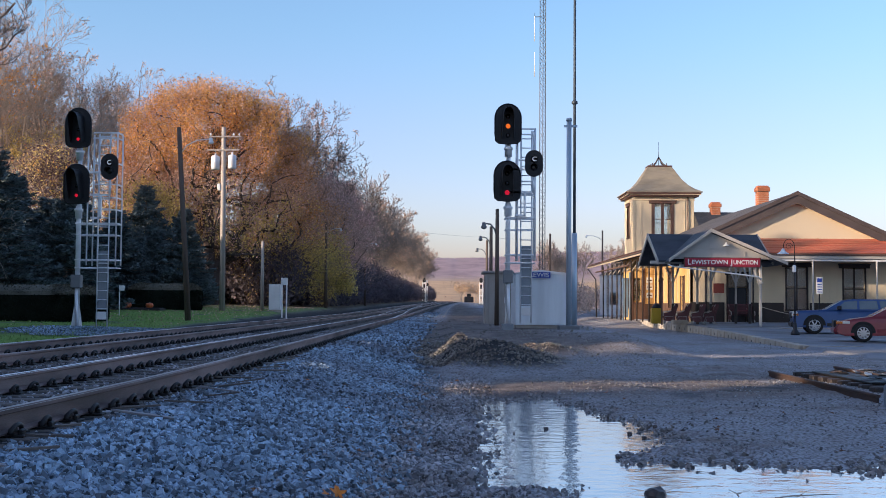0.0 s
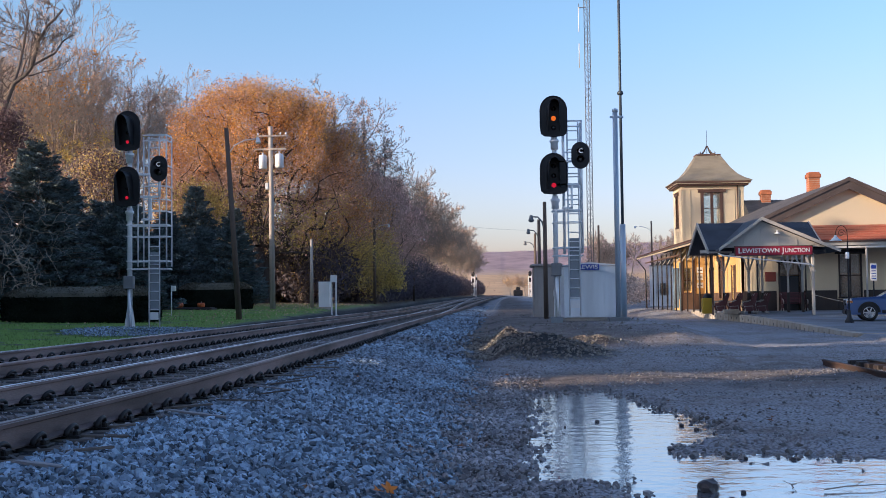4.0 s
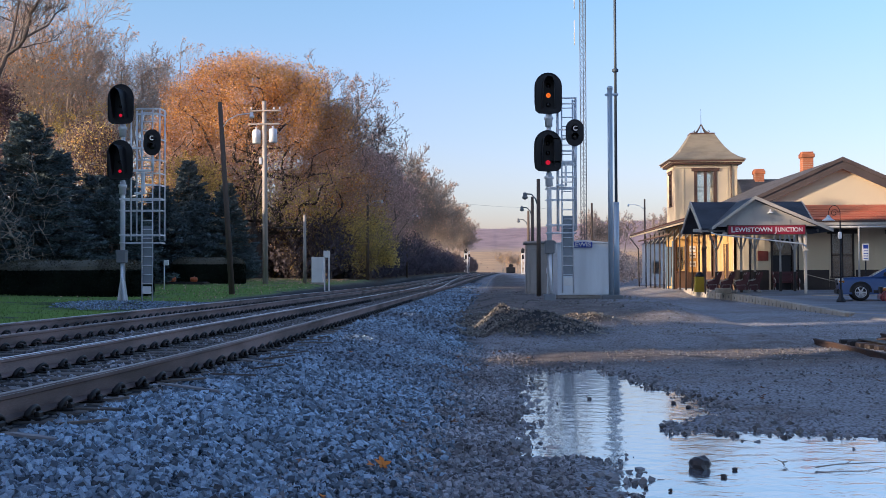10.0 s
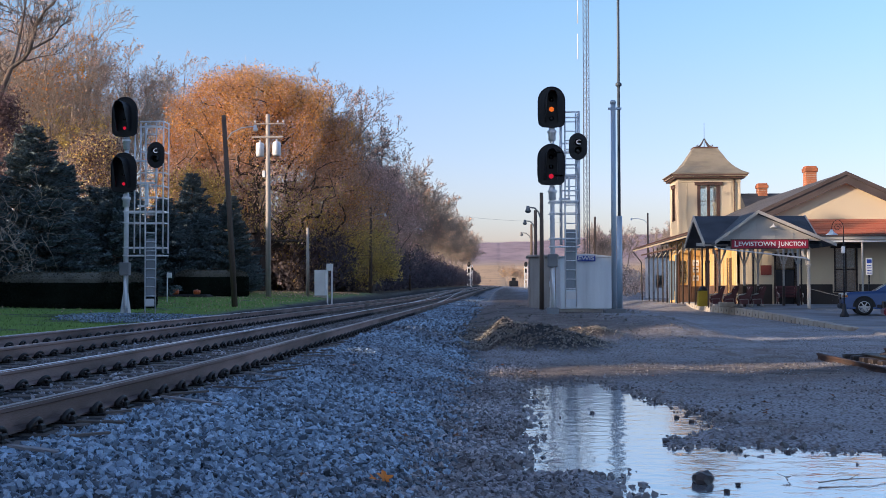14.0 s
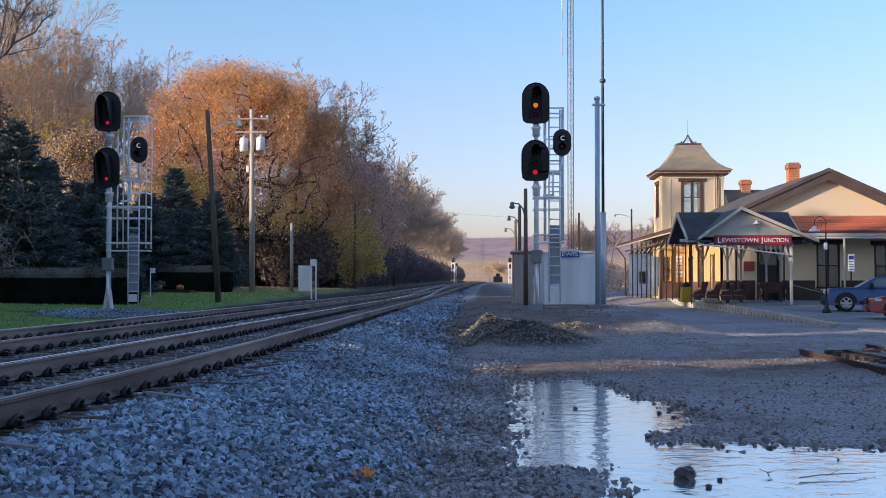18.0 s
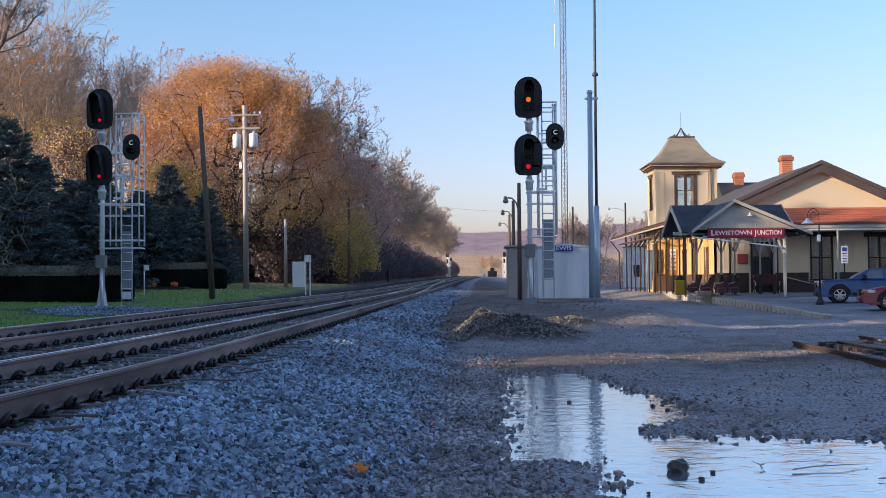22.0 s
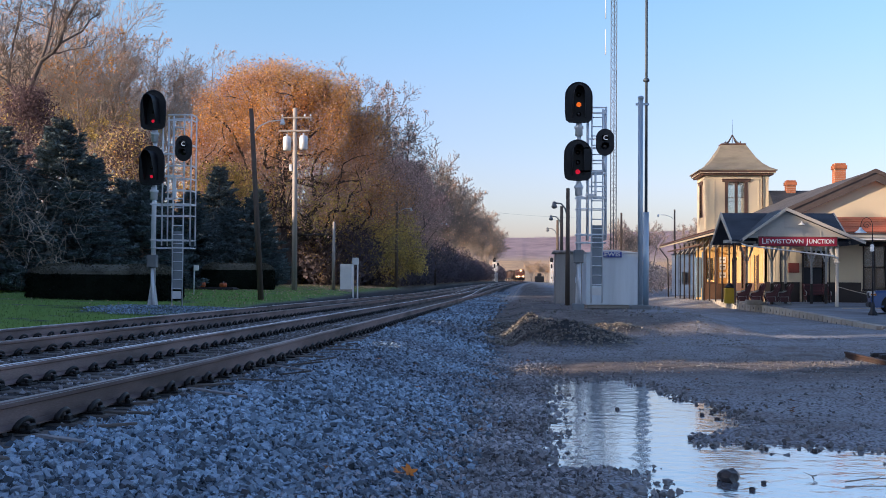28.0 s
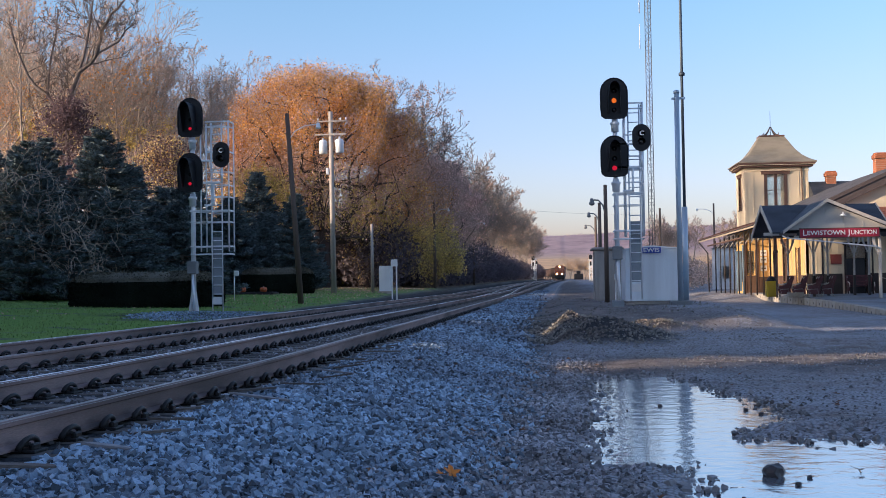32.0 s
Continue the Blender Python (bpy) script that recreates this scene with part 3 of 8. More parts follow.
x, y = rng_pad.uniform(-14.5, -9.0, 6000), rng_pad.uniform(34.6, 42.2, 6000)
ok = np.hypot((x + 11.5) / 2.3, (y - 38.2) / 3.2) + 0.12 * wave(x, y, 2.0) < 1.08
x, y = x[ok], y[ok]
me = rocks("pad_stones", np.stack([x, y, ground_z(x, y) + 0.015], 1), rng_pad.uniform(0.02, 0.036, len(x)), BALLAST, rng_pad)
tagged(new("signal_pad_stones", me), "blue-grey crushed stone round the signal's foot", "gravel", kind="stuff")
scatter(1200, -1.2, 5.5, 28, 36, 0.012, 0.03, "mound_gravel", HEAP, "loose gravel on the low mound before the cabin")
scatter(2600, 0.3, 4.8, 7.5, 18, 0.006, 0.022, "puddle_stones", PEBBLE, "dark stones standing in the shallow water", lift=1.6,
        keep=lambda x, y: (puddle_depth(x, y) > 0.02) & (rng.random(len(x)) < 0.06 + 0.94 * np.exp(-(puddle_depth(x, y) / 0.16) ** 2) + 0.25 * step(13.5, 15.5, y)))

# ---- tracks ----
track_y = np.concatenate([np.arange(2, 60, 2.0), np.arange(60, 380, 10.0), np.arange(380, 1300, 20.0)])
HEAD = [(-0.037, -0.012), (-0.030, 0.0), (0.030, 0.0), (0.037, -0.012), (0.034, -0.038), (0.010, -0.048), (0.009, -0.150), (0.070, -0.168), (0.070, -0.180),
        (-0.070, -0.180), (-0.070, -0.168), (-0.009, -0.150), (-0.010, -0.048), (-0.034, -0.038)]


def rail(x, label, top, ys=track_y, slant=0.0):
    """A flat-bottomed rail along the track with its running surface as a part."""
    t = new("rail")
    tagged(t, label, "rail", "running rails", kind="structure")
    b = Build()
    pts = [(x + slant * (y - ys[0]) + float(bend(y)), y) for y in ys]
    n = len(HEAD)
    v = [(px + a, y, RAIL_Z + float(rise(y)) + c) for px, y in pts for a, c in HEAD]
    f = [(i * n + j, i * n + (j + 1) % n, (i + 1) * n + (j + 1) % n, (i + 1) * n + j) for i in range(len(pts) - 1) for j in range(n)]
    b.add(v, f)
    part("rail_body", b, RAIL_SIDE, t)
    b = Build()
    v = [(px + a, y, RAIL_Z + float(rise(y)) + c) for px, y in pts for a, c in ((-0.037, -0.010), (-0.024, 0.0012), (0.0, 0.003), (0.024, 0.0012), (0.037, -0.010))]
    b.add(v, [(5 * i + j, 5 * i + j + 1, 5 * i + j + 6, 5 * i + j + 5) for i in range(len(pts) - 1) for j in range(4)])
    part("running_surface", b, top, t)
    return t


rail(RAILS[0], "rust-brown steel rail with a dull head", RAIL_DULL)
rail(RAILS[1], "rust-brown steel rail with a polished head", RAIL_TOP)
rail(RAILS[2], "rust-brown steel rail with a dull head", RAIL_DULL)
rail(RAILS[3], "rust-brown steel rail with a worn head", RAIL_TOP)
# long crossover between the two tracks
cross_y = np.concatenate([np.arange(64, 240, 8.0), [240.0]])
slope = (RAILS[2] - RAILS[0]) / 176
rail(RAILS[0], "crossover rail with a worn head", RAIL_TOP, cross_y, slope)
rail(RAILS[1], "crossover rail with a worn head", RAIL_TOP, cross_y, slope)

TIE_GAP = 0.55
tie_mesh = Build().box(-1.28, -0.115, -0.17, 1.28, 0.115, 0, 0.012).mesh("tie", TIE)
plate_clip = Build()
plate_clip.box(-0.19, -0.09, 0.0, 0.19, 0.09, 0.018, 0.004)
for s in (-1, 1):
    pts = [(s * (0.10 + 0.02 * math.sin(a)), 0.125 * math.cos(a), 0.02 + 0.066 * math.sin(a)) for a in np.linspace(0.0, math.pi, 9)]
    plate_clip.path(pts, 0.019, 6)
    plate_clip.path([(s * 0.10, -0.085, 0.03), (s * 0.07, -0.02, 0.045), (s * 0.09, 0.05, 0.04)], 0.017, 5)
    plate_clip.box(s * 0.13, -0.05, 0.01, s * 0.165, 0.05, 0.055, 0.01)
clip_mesh = plate_clip.mesh("rail_clip", CLIP)
rng = np.random.default_rng(3)
for ti, (a, b2, label) in enumerate(((RAILS[0], RAILS[1], "near track"), (RAILS[2], RAILS[3], "far track"))):
    bed = thing("track_ties", pose(0, 0, 0), "creosoted wooden ties with spring clips under the " + label, "railway ties", kind="structure")
    mid = (a + b2) / 2
    far = Build()
    for i in range(420):
        y = 3.0 + TIE_GAP * i + (0.25 if ti else 0)
        x = mid + float(bend(y))
        turn = float(rng.uniform(-1.5, 1.5))
        if i < 75:
            part("tie", tie_mesh, None, bed, at=pose(x + float(rng.uniform(-0.04, 0.04)), y, TIE_Z - 0.003, 0, 0, turn))
            for r in (a, b2):
                part("rail_clip", clip_mesh, None, bed, at=pose(r + float(bend(y)), y, TIE_Z - 0.002, 0, 0, float(rng.uniform(-6, 6))))
        else:
            zt = TIE_Z + float(rise(y))
            far.box(x - 1.28, y - 0.11, zt - 0.1, x + 1.28, y + 0.11, zt, 0.0)
            if i > 190:
                continue
            for r in (a, b2):
                xr = r + float(bend(y))
                far.box(xr - 0.16, y - 0.09, zt, xr - 0.06, y + 0.05, zt + 0.08, 0.02).box(xr + 0.06, y - 0.09, zt, xr + 0.16, y + 0.05, zt + 0.08, 0.02)
    tagged(part("distant_ties", far, TIE, bed), kind="stuff")

# split tie ends and pale splinters beside the near rail
rng = np.random.default_rng(14)
for i in range(20):
    y = 6.0 + 0.74 * i + float(rng.uniform(-0.1, 0.1))
    x = -2.62 + float(rng.uniform(-0.14, 0.32)) + float(bend(y))
    L = float(rng.uniform(0.2, 0.55))
    t = part("wood_splinter", Build().prism([(-L / 2, -0.012), (-L * 0.1, -0.035), (L / 2, -0.02), (L * 0.42, 0.02), (L * 0.1, 0.03), (-L * 0.35, 0.022)], 0, 0.016), TIE_PALE if i % 4 == 1 else TIE,
             at=pose(x, y, float(ground_z(x, y)) + 0.045, float(rng.uniform(-6, 6)), float(rng.uniform(-8, 8)), float(rng.uniform(-18, 18))))
    tagged(t, "split weathered piece of tie wood on ballast", "wood piece", "tie splinters")

# ---- signals ----
LIT_LETTER = material("lit_letter", (0.85, 0.88, 0.9), emit=0.18)
BOX_GREY = material("grey_box_paint", (0.20, 0.21, 0.215), 0.55, 0.2, vary=0.15)
PLATE = material("grey_sheet", (0.25, 0.28, 0.31), 0.5, 0.3, vary=0.12)
def signal_head(name, parent, at, lit, lens=0.06):
    """A tall black three-lamp head with a rounded backing plate and a deep hood."""
    h = new(name)
    h.parent, h.matrix_basis = parent, at
    out = []
    for i in range(13):
        a = math.pi * i / 12
        out.append((0.43 * math.cos(a), 0.20 + 0.46 * math.sin(a)))
    for i in range(7):
        a = math.pi + math.pi * i / 6
        e = 0.5
        c, s = math.cos(a), math.sin(a)
        out.append((0.43 * math.copysign(abs(c) ** e, c), -0.32 - 0.34 * abs(s) ** e))
    part("backing_plate", Build().prism(out, 0.05, 0.075, "y"), BLACK, h)
    rim = [(x * 1.0, -0.0, z * 1.0) for x, z in out] + [(out[0][0], 0, out[0][1])]
    part("rim", Build().path([(x, 0.05, z) for x, y, z in rim], 0.022, 6), BLACK, h)
    hood = Build()
    prof = [(math.cos(a) * 0.19, 0.27 + 0.22 * math.sin(a)) for a in np.linspace(0, math.pi, 13)]
    prof = [(0.23, -0.48)] + prof + [(-0.23, -0.48)]
    v, f = [], []
    for i, (x, z) in enumerate(prof):
        k = 0.20 + 0.50 * max(0.0, (z + 0.5) / 1.0)
        v += [(x, 0.05, z), (x * 0.86, 0.05 - k, z - 0.03)]
    for i in range(len(prof) - 1):
        f.append((2 * i, 2 * i + 1, 2 * i + 3, 2 * i + 2))
    hood.add(v, f, True)
    part("hood", hood, BLACK, h)
    part("case", Build().box(-0.2, 0.075, -0.5, 0.2, 0.3, 0.4, 0.03), BLACK, h)
    for i, z in enumerate((0.25, -0.07, -0.38)):
        mat = lit.get(i, LENS_DARK)
        part("lamp_lens", Build().lathe([(lens, 0), (lens * 0.93, 0.02), (lens * 0.6, 0.035), (0.01, 0.04)], 16, m=pose(0, 0.05, z, 90, 0, 0)), mat, h,
             {"red_lens": "glowing red lamp", "amber_lens": "glowing amber lamp"}.get(mat.name, ""))
    return h


def letter(text, size, mat, parent, at, name="lettering", width=None):
    """A raised line of lettering, centred, facing the front."""
    cu = bpy.data.curves.new(name, "FONT")
    cu.body, cu.size, cu.align_x, cu.align_y, cu.extrude = text, size, "CENTER", "CENTER", 0.004
    cu.offset = size * 0.018
    ob = new(name, cu)
    deps = bpy.context.evaluated_depsgraph_get()
    me = bpy.data.meshes.new_from_object(ob.evaluated_get(deps))
    bpy.data.objects.remove(ob)
    if width:
        xs = [v.co.x for v in me.vertices]
        s = width / (max(xs) - min(xs))
        for v in me.vertices:
            v.co.x *= s
    me.materials.clear()
    me.materials.append(mat)
    return part(name, me, None, parent, at=at @ pose(0, 0, 0, 90, 0, 0))


def signal(at, label, top_lamp, low_lamp, mast_h, lx, hx, x1, turn_low, ly=0.25, flare=1.0):
    """A colour-light signal: mast, two heads, a small letter head, ladder with cage and platform rails."""
    s = thing("railway_signal", at, label, "railway signal", "track signals")
    part("mast", Build().tube((0, 0, 0.3), (0, 0, mast_h), 0.085, 0.075, 12), GALV, s)
    foot = Build().box(-0.19, -0.19, -0.30, 0.19, 0.19, 0.03, 0.02)
    part("base_plate", foot, PLATE, s)
    web = Build()
    for a in (0, 90, 180, 270):
        web.prism([(0.0, 0.03), (0.10 + 0.10 * flare, 0.03), (0.09, 0.75), (0.0, 0.75)], -0.02, 0.02, "y", m=pose(0, 0, 0, 0, 0, a + 45))
    part("base_flange", web, WHITE_PAINT, s)
    part("junction_box", Build().box(-0.16, -0.24, 1.35, 0.16, 0.06, 1.78, 0.02), BOX_GREY, s)
    part("conduit", Build().tube((0.05, -0.12, 0.0), (0.0, -0.12, 1.35), 0.05), GALV, s)
    signal_head("signal_head", s, pose(-0.02, -0.25, mast_h - 0.10, 0, 0, turn_low), top_lamp, 0.08 if flare < 1 else 0.055)
    signal_head("signal_head", s, pose(-0.04, -0.25, mast_h - 1.98, 0, 0, turn_low), low_lamp, 0.08 if flare < 1 else 0.055)
    for z in (mast_h - 0.95, mast_h - 2.9):
        part("head_bracket", Build().lathe([(0.12, -0.22), (0.12, 0.0), (0.15, 0.02), (0.15, 0.1), (0.1, 0.12), (0.1, 0.2)], 12, at=(0, -0.02, z)), GALV, s)
    # ladder
    lad = new("ladder")
    lad.parent = s
    for dx in (-0.18, 0.18):
        part("ladder_rail", Build().tube((lx + dx, ly, 0.05), (lx + dx, ly, mast_h - 0.25), 0.026, n=6), GALV, lad)
    rung = Build().tube((-0.2, 0, 0), (0.2, 0, 0), 0.017, n=6).mesh("rung", GALV)
    i = 0.35
    while i < mast_h - 0.3:
        part("rung", rung, None, lad, at=pose(lx, ly, i))
        i += 0.305
    part("guard_plate", Build().box(lx - 0.16, ly + 0.03, 0.62, lx + 0.16, ly + 0.038, 2.6, 0.003), PLATE, lad, "flat sheet guard over the ladder")
    part("lock_plate", Build().box(lx - 0.15, ly - 0.04, 0.30, lx + 0.15, ly - 0.031, 0.56, 0.003), WHITE_PAINT, lad)
    # platform rails
    cage = new("cage")
    cage.parent = s
    for z, w in ((2.0, 0.024), (2.26, 0.028), (3.1, 0.02), (3.47, 0.034)):
        part("cage_rail", Build().box(-0.1, ly - 0.34, z, x1, ly - 0.30, z + w * 1.6, 0.006), GALV, cage)
        part("cage_rail", Build().box(-0.1, ly + 0.30, z, x1, ly + 0.34, z + w * 1.6, 0.006), GALV, cage)
        part("cage_rail", Build().box(x1 - 0.04, ly - 0.34, z, x1, ly + 0.34, z + w * 1.6, 0.006), GALV, cage)
    for x, y in ((0.30, ly - 0.32), (x1 - 0.02, ly - 0.32), (0.30, ly + 0.32), (x1 - 0.02, ly + 0.32), (lx - 0.28, ly + 0.3)):
        part("cage_post", Build().tube((x, y, 2.1), (x, y, mast_h - 0.22), 0.03, n=6), GALV, cage)
    for z in (mast_h - 0.27, mast_h - 0.45, mast_h - 1.3, mast_h - 2.0, mast_h - 2.45, mast_h - 2.85):
        part("cage_rail", Build().box(lx - 0.3, ly - 0.33, z, x1, ly - 0.30, z + 0.05, 0.006), GALV, cage)
        part("cage_rail", Build().box(x1 - 0.03, ly - 0.33, z, x1, ly + 0.33, z + 0.05, 0.006), GALV, cage)
    # small letter head on its bracket
    hz = mast_h - 1.40
    part("bracket_arm", Build().box(0.05, -0.2, hz - 0.22, hx, -0.14, hz - 0.15, 0.01), GALV, s)
    part("bracket_arm", Build().box(0.05, -0.2, hz - 0.98, hx - 0.05, -0.14, hz - 0.90, 0.01).box(hx - 0.33, -0.2, hz - 1.72, hx - 0.26, -0.14, hz - 0.95, 0.01)
         .box(hx - 0.62, -0.2, hz - 1.74, hx - 0.26, -0.14, hz - 1.67, 0.01), GALV, s)
    part("bracket_post", Build().tube((hx, -0.16, hz - 0.95), (hx, -0.16, hz - 0.42), 0.045), GALV, s)
    small = new("letter_head")
    small.parent, small.matrix_basis = s, pose(hx, -0.3, hz, 0, 0, turn_low)
    oval = [(0.295 * math.cos(a), 0.13 * (1 if math.sin(a) > 0 else -1) * (abs(math.sin(a)) > 1e-6) + 0.31 * math.sin(a)) for a in np.linspace(0.001, 2 * math.pi - 0.15, 26)]
    part("backing_plate", Build().prism(oval, 0.05, 0.075, "y"), BLACK, small)
    part("case", Build().box(-0.14, 0.075, -0.3, 0.14, 0.25, 0.3, 0.03), BLACK, small)
    for z in (0.13, -0.13):
        v, f = [], []
        for a in np.linspace(-0.5, math.pi + 0.5, 13):
            v += [(0.125 * math.cos(a), 0.05, z + 0.125 * math.sin(a)), (0.12 * math.cos(a), -0.16, z + 0.115 * math.sin(a))]
        f = [(2 * j, 2 * j + 1, 2 * j + 3, 2 * j + 2) for j in range(12)]
        part("hood", Build().add(v, f, True), BLACK, small)
        part("lamp_lens", Build().lathe([(0.11, 0), (0.10, 0.01), (0.02, 0.015)], 14, m=pose(0, 0.05, z, 90, 0, 0)), LENS_DARK, small)
    letter("C", 0.21, LIT_LETTER, small, pose(0.01, -0.03, 0.13))
    return s


signal_right = signal(pose(1.93, 38.7, 0.80), "silver mast signal with black heads showing amber over red", {1: AMBER_LIGHT}, {2: RED_LIGHT}, 6.67, 0.615, 0.83, 0.90, 0, flare=0.15)
signal_left = signal(pose(-12.36, 39.3, 0.56), "silver mast signal with two black heads showing red", {2: RED_LIGHT}, {2: RED_LIGHT}, 6.78, 0.76, 1.06, 1.29, -2)
for x in (-6.9, 9.2):
    far_signal = signal(pose(x, 335, 1.72), "distant white caged mast signal with dark heads", {}, {}, 6.7, 0.7, 0.95, 1.0, 180)
    for dx in (-0.55, 0.25):
        part("cage_panel", Build().box(dx, -0.66, 0.0, dx + 0.26, -0.62, 6.0, 0.01), WHITE_PAINT, far_signal, "white ladder guard")
    for z in (2.2, 4.0, 5.6):
        part("cage_band", Build().box(-0.55, -0.69, z, 0.5, -0.66, z + 0.2, 0.01), WHITE_PAINT, far_signal)

# ---- trees ----
def segments_mesh(name, segs, mat, sides=5):
    """Tapered limbs from rows of start, end and two radii."""
    s = np.array(segs, dtype=float)
    p, q, r0, r1 = s[:, 0:3], s[:, 3:6], s[:, 6], s[:, 7]
    d = q - p
    d /= np.linalg.norm(d, axis=1, keepdims=True) + 1e-9
    ref = np.where(np.abs(d[:, 2:3]) < 0.9, np.array([[0, 0, 1.0]]), np.array([[1.0, 0, 0]]))
    a = np.cross(d, ref)
    a /= np.linalg.norm(a, axis=1, keepdims=True)
    b = np.cross(d, a)
    ang = np.arange(sides) * 2 * math.pi / sides
    off = a[:, None] * np.cos(ang)[None, :, None] + b[:, None] * np.sin(ang)[None, :, None]
    v = np.concatenate([p[:, None] + off * r0[:, None, None], q[:, None] + off * r1[:, None, None]], 1)
    i = np.arange(sides)
    f = np.stack([i, (i + 1) % sides, sides + (i + 1) % sides, sides + i], 1)
    f = f[None] + (np.arange(len(s)) * 2 * sides)[:, None, None]
    return big_mesh(name, v.reshape(-1, 3), f.reshape(-1, 4), mat, True)


def leaves_mesh(name, places, size, mat, rng, long=1.4, droop=None, wide=0.4):
    """Small four-cornered leaves at places, turned every way."""
    n = len(places)
    a = rng.normal(size=(n, 3))
    if droop is not None:
        a = a * 0.35 + droop
    a /= np.linalg.norm(a, axis=1, keepdims=True)
    b = np.cross(a, rng.normal(size=(n, 3)))
    b /= np.linalg.norm(b, axis=1, keepdims=True)
    sz = (size * rng.uniform(0.6, 1.3, n))[:, None]
    v = np.stack([places - a * sz * long * 0.5, places + b * sz * wide, places + a * sz * long * 0.5, places - b * sz * wide], 1)
    return big_mesh(name, v.reshape(-1, 3), np.arange(n * 4).reshape(n, 4), mat)


def leaf_material(name, color, tint, vary=0.45):
    m = material(name, color, 0.75, vary=0.3, scale=1.2, fine=6, tint=tint, per_island=vary, bump=0.0)
    b = m.node_tree.nodes["Principled BSDF"]
    n, k = m.node_tree.nodes, m.node_tree.links
    glow, mix = n.new("ShaderNodeBsdfTranslucent"), n.new("ShaderNodeMixShader")
    k.new(b.inputs["Base Color"].links[0].from_socket, glow.inputs["Color"])
    mix.inputs["Fac"].default_value = 0.45
    k.new(b.outputs["BSDF"], mix.inputs[1])
    k.new(glow.outputs["BSDF"], mix.inputs[2])
    k.new(mix.outputs["Shader"], n["Material Output"].inputs["Surface"])
    return m


ORANGE = leaf_material("orange_leaf", (0.62, 0.32, 0.09), (0.50, 0.22, 0.06))
AMBER_LEAF = leaf_material("amber_leaf", (0.82, 0.50, 0.11), (0.70, 0.36, 0.08))
RUSSET = leaf_material("russet_leaf", (0.62, 0.42, 0.29), (0.50, 0.33, 0.24))
OLIVE = leaf_material("olive_yellow_leaf", (0.70, 0.55, 0.18), (0.52, 0.42, 0.15))
PINK = leaf_material("pale_pinkish_leaf", (0.62, 0.48, 0.40), (0.52, 0.36, 0.30))
BARK_DARK = material("dark_bark", (0.19, 0.15, 0.125), 0.95, vary=0.3, scale=6, fine=30, streak=(3, 3, 0.4), bump=0.6, depth=0.02)
# bark nearly blackened to stand in for shade inside the crown
BARK_SHADED = material("shaded_bark", (0.075, 0.06, 0.055), 0.95, vary=0.3, scale=6, fine=30, streak=(3, 3, 0.4), bump=0.6, depth=0.02)
MAUVE = leaf_material("purple_brown_leaf", (0.62, 0.43, 0.37), (0.50, 0.34, 0.31))
# purple-brown leaf darkened, with the trees' shade put into its colour
MAUVE_SHADED = leaf_material("shaded_purple_leaf", (0.17, 0.115, 0.115), (0.12, 0.085, 0.09))
TWIG = material("tan_twigs", (0.44, 0.33, 0.26), 0.9, vary=0.2, scale=1.0, fine=8, per_island=0.35, bump=0.0)


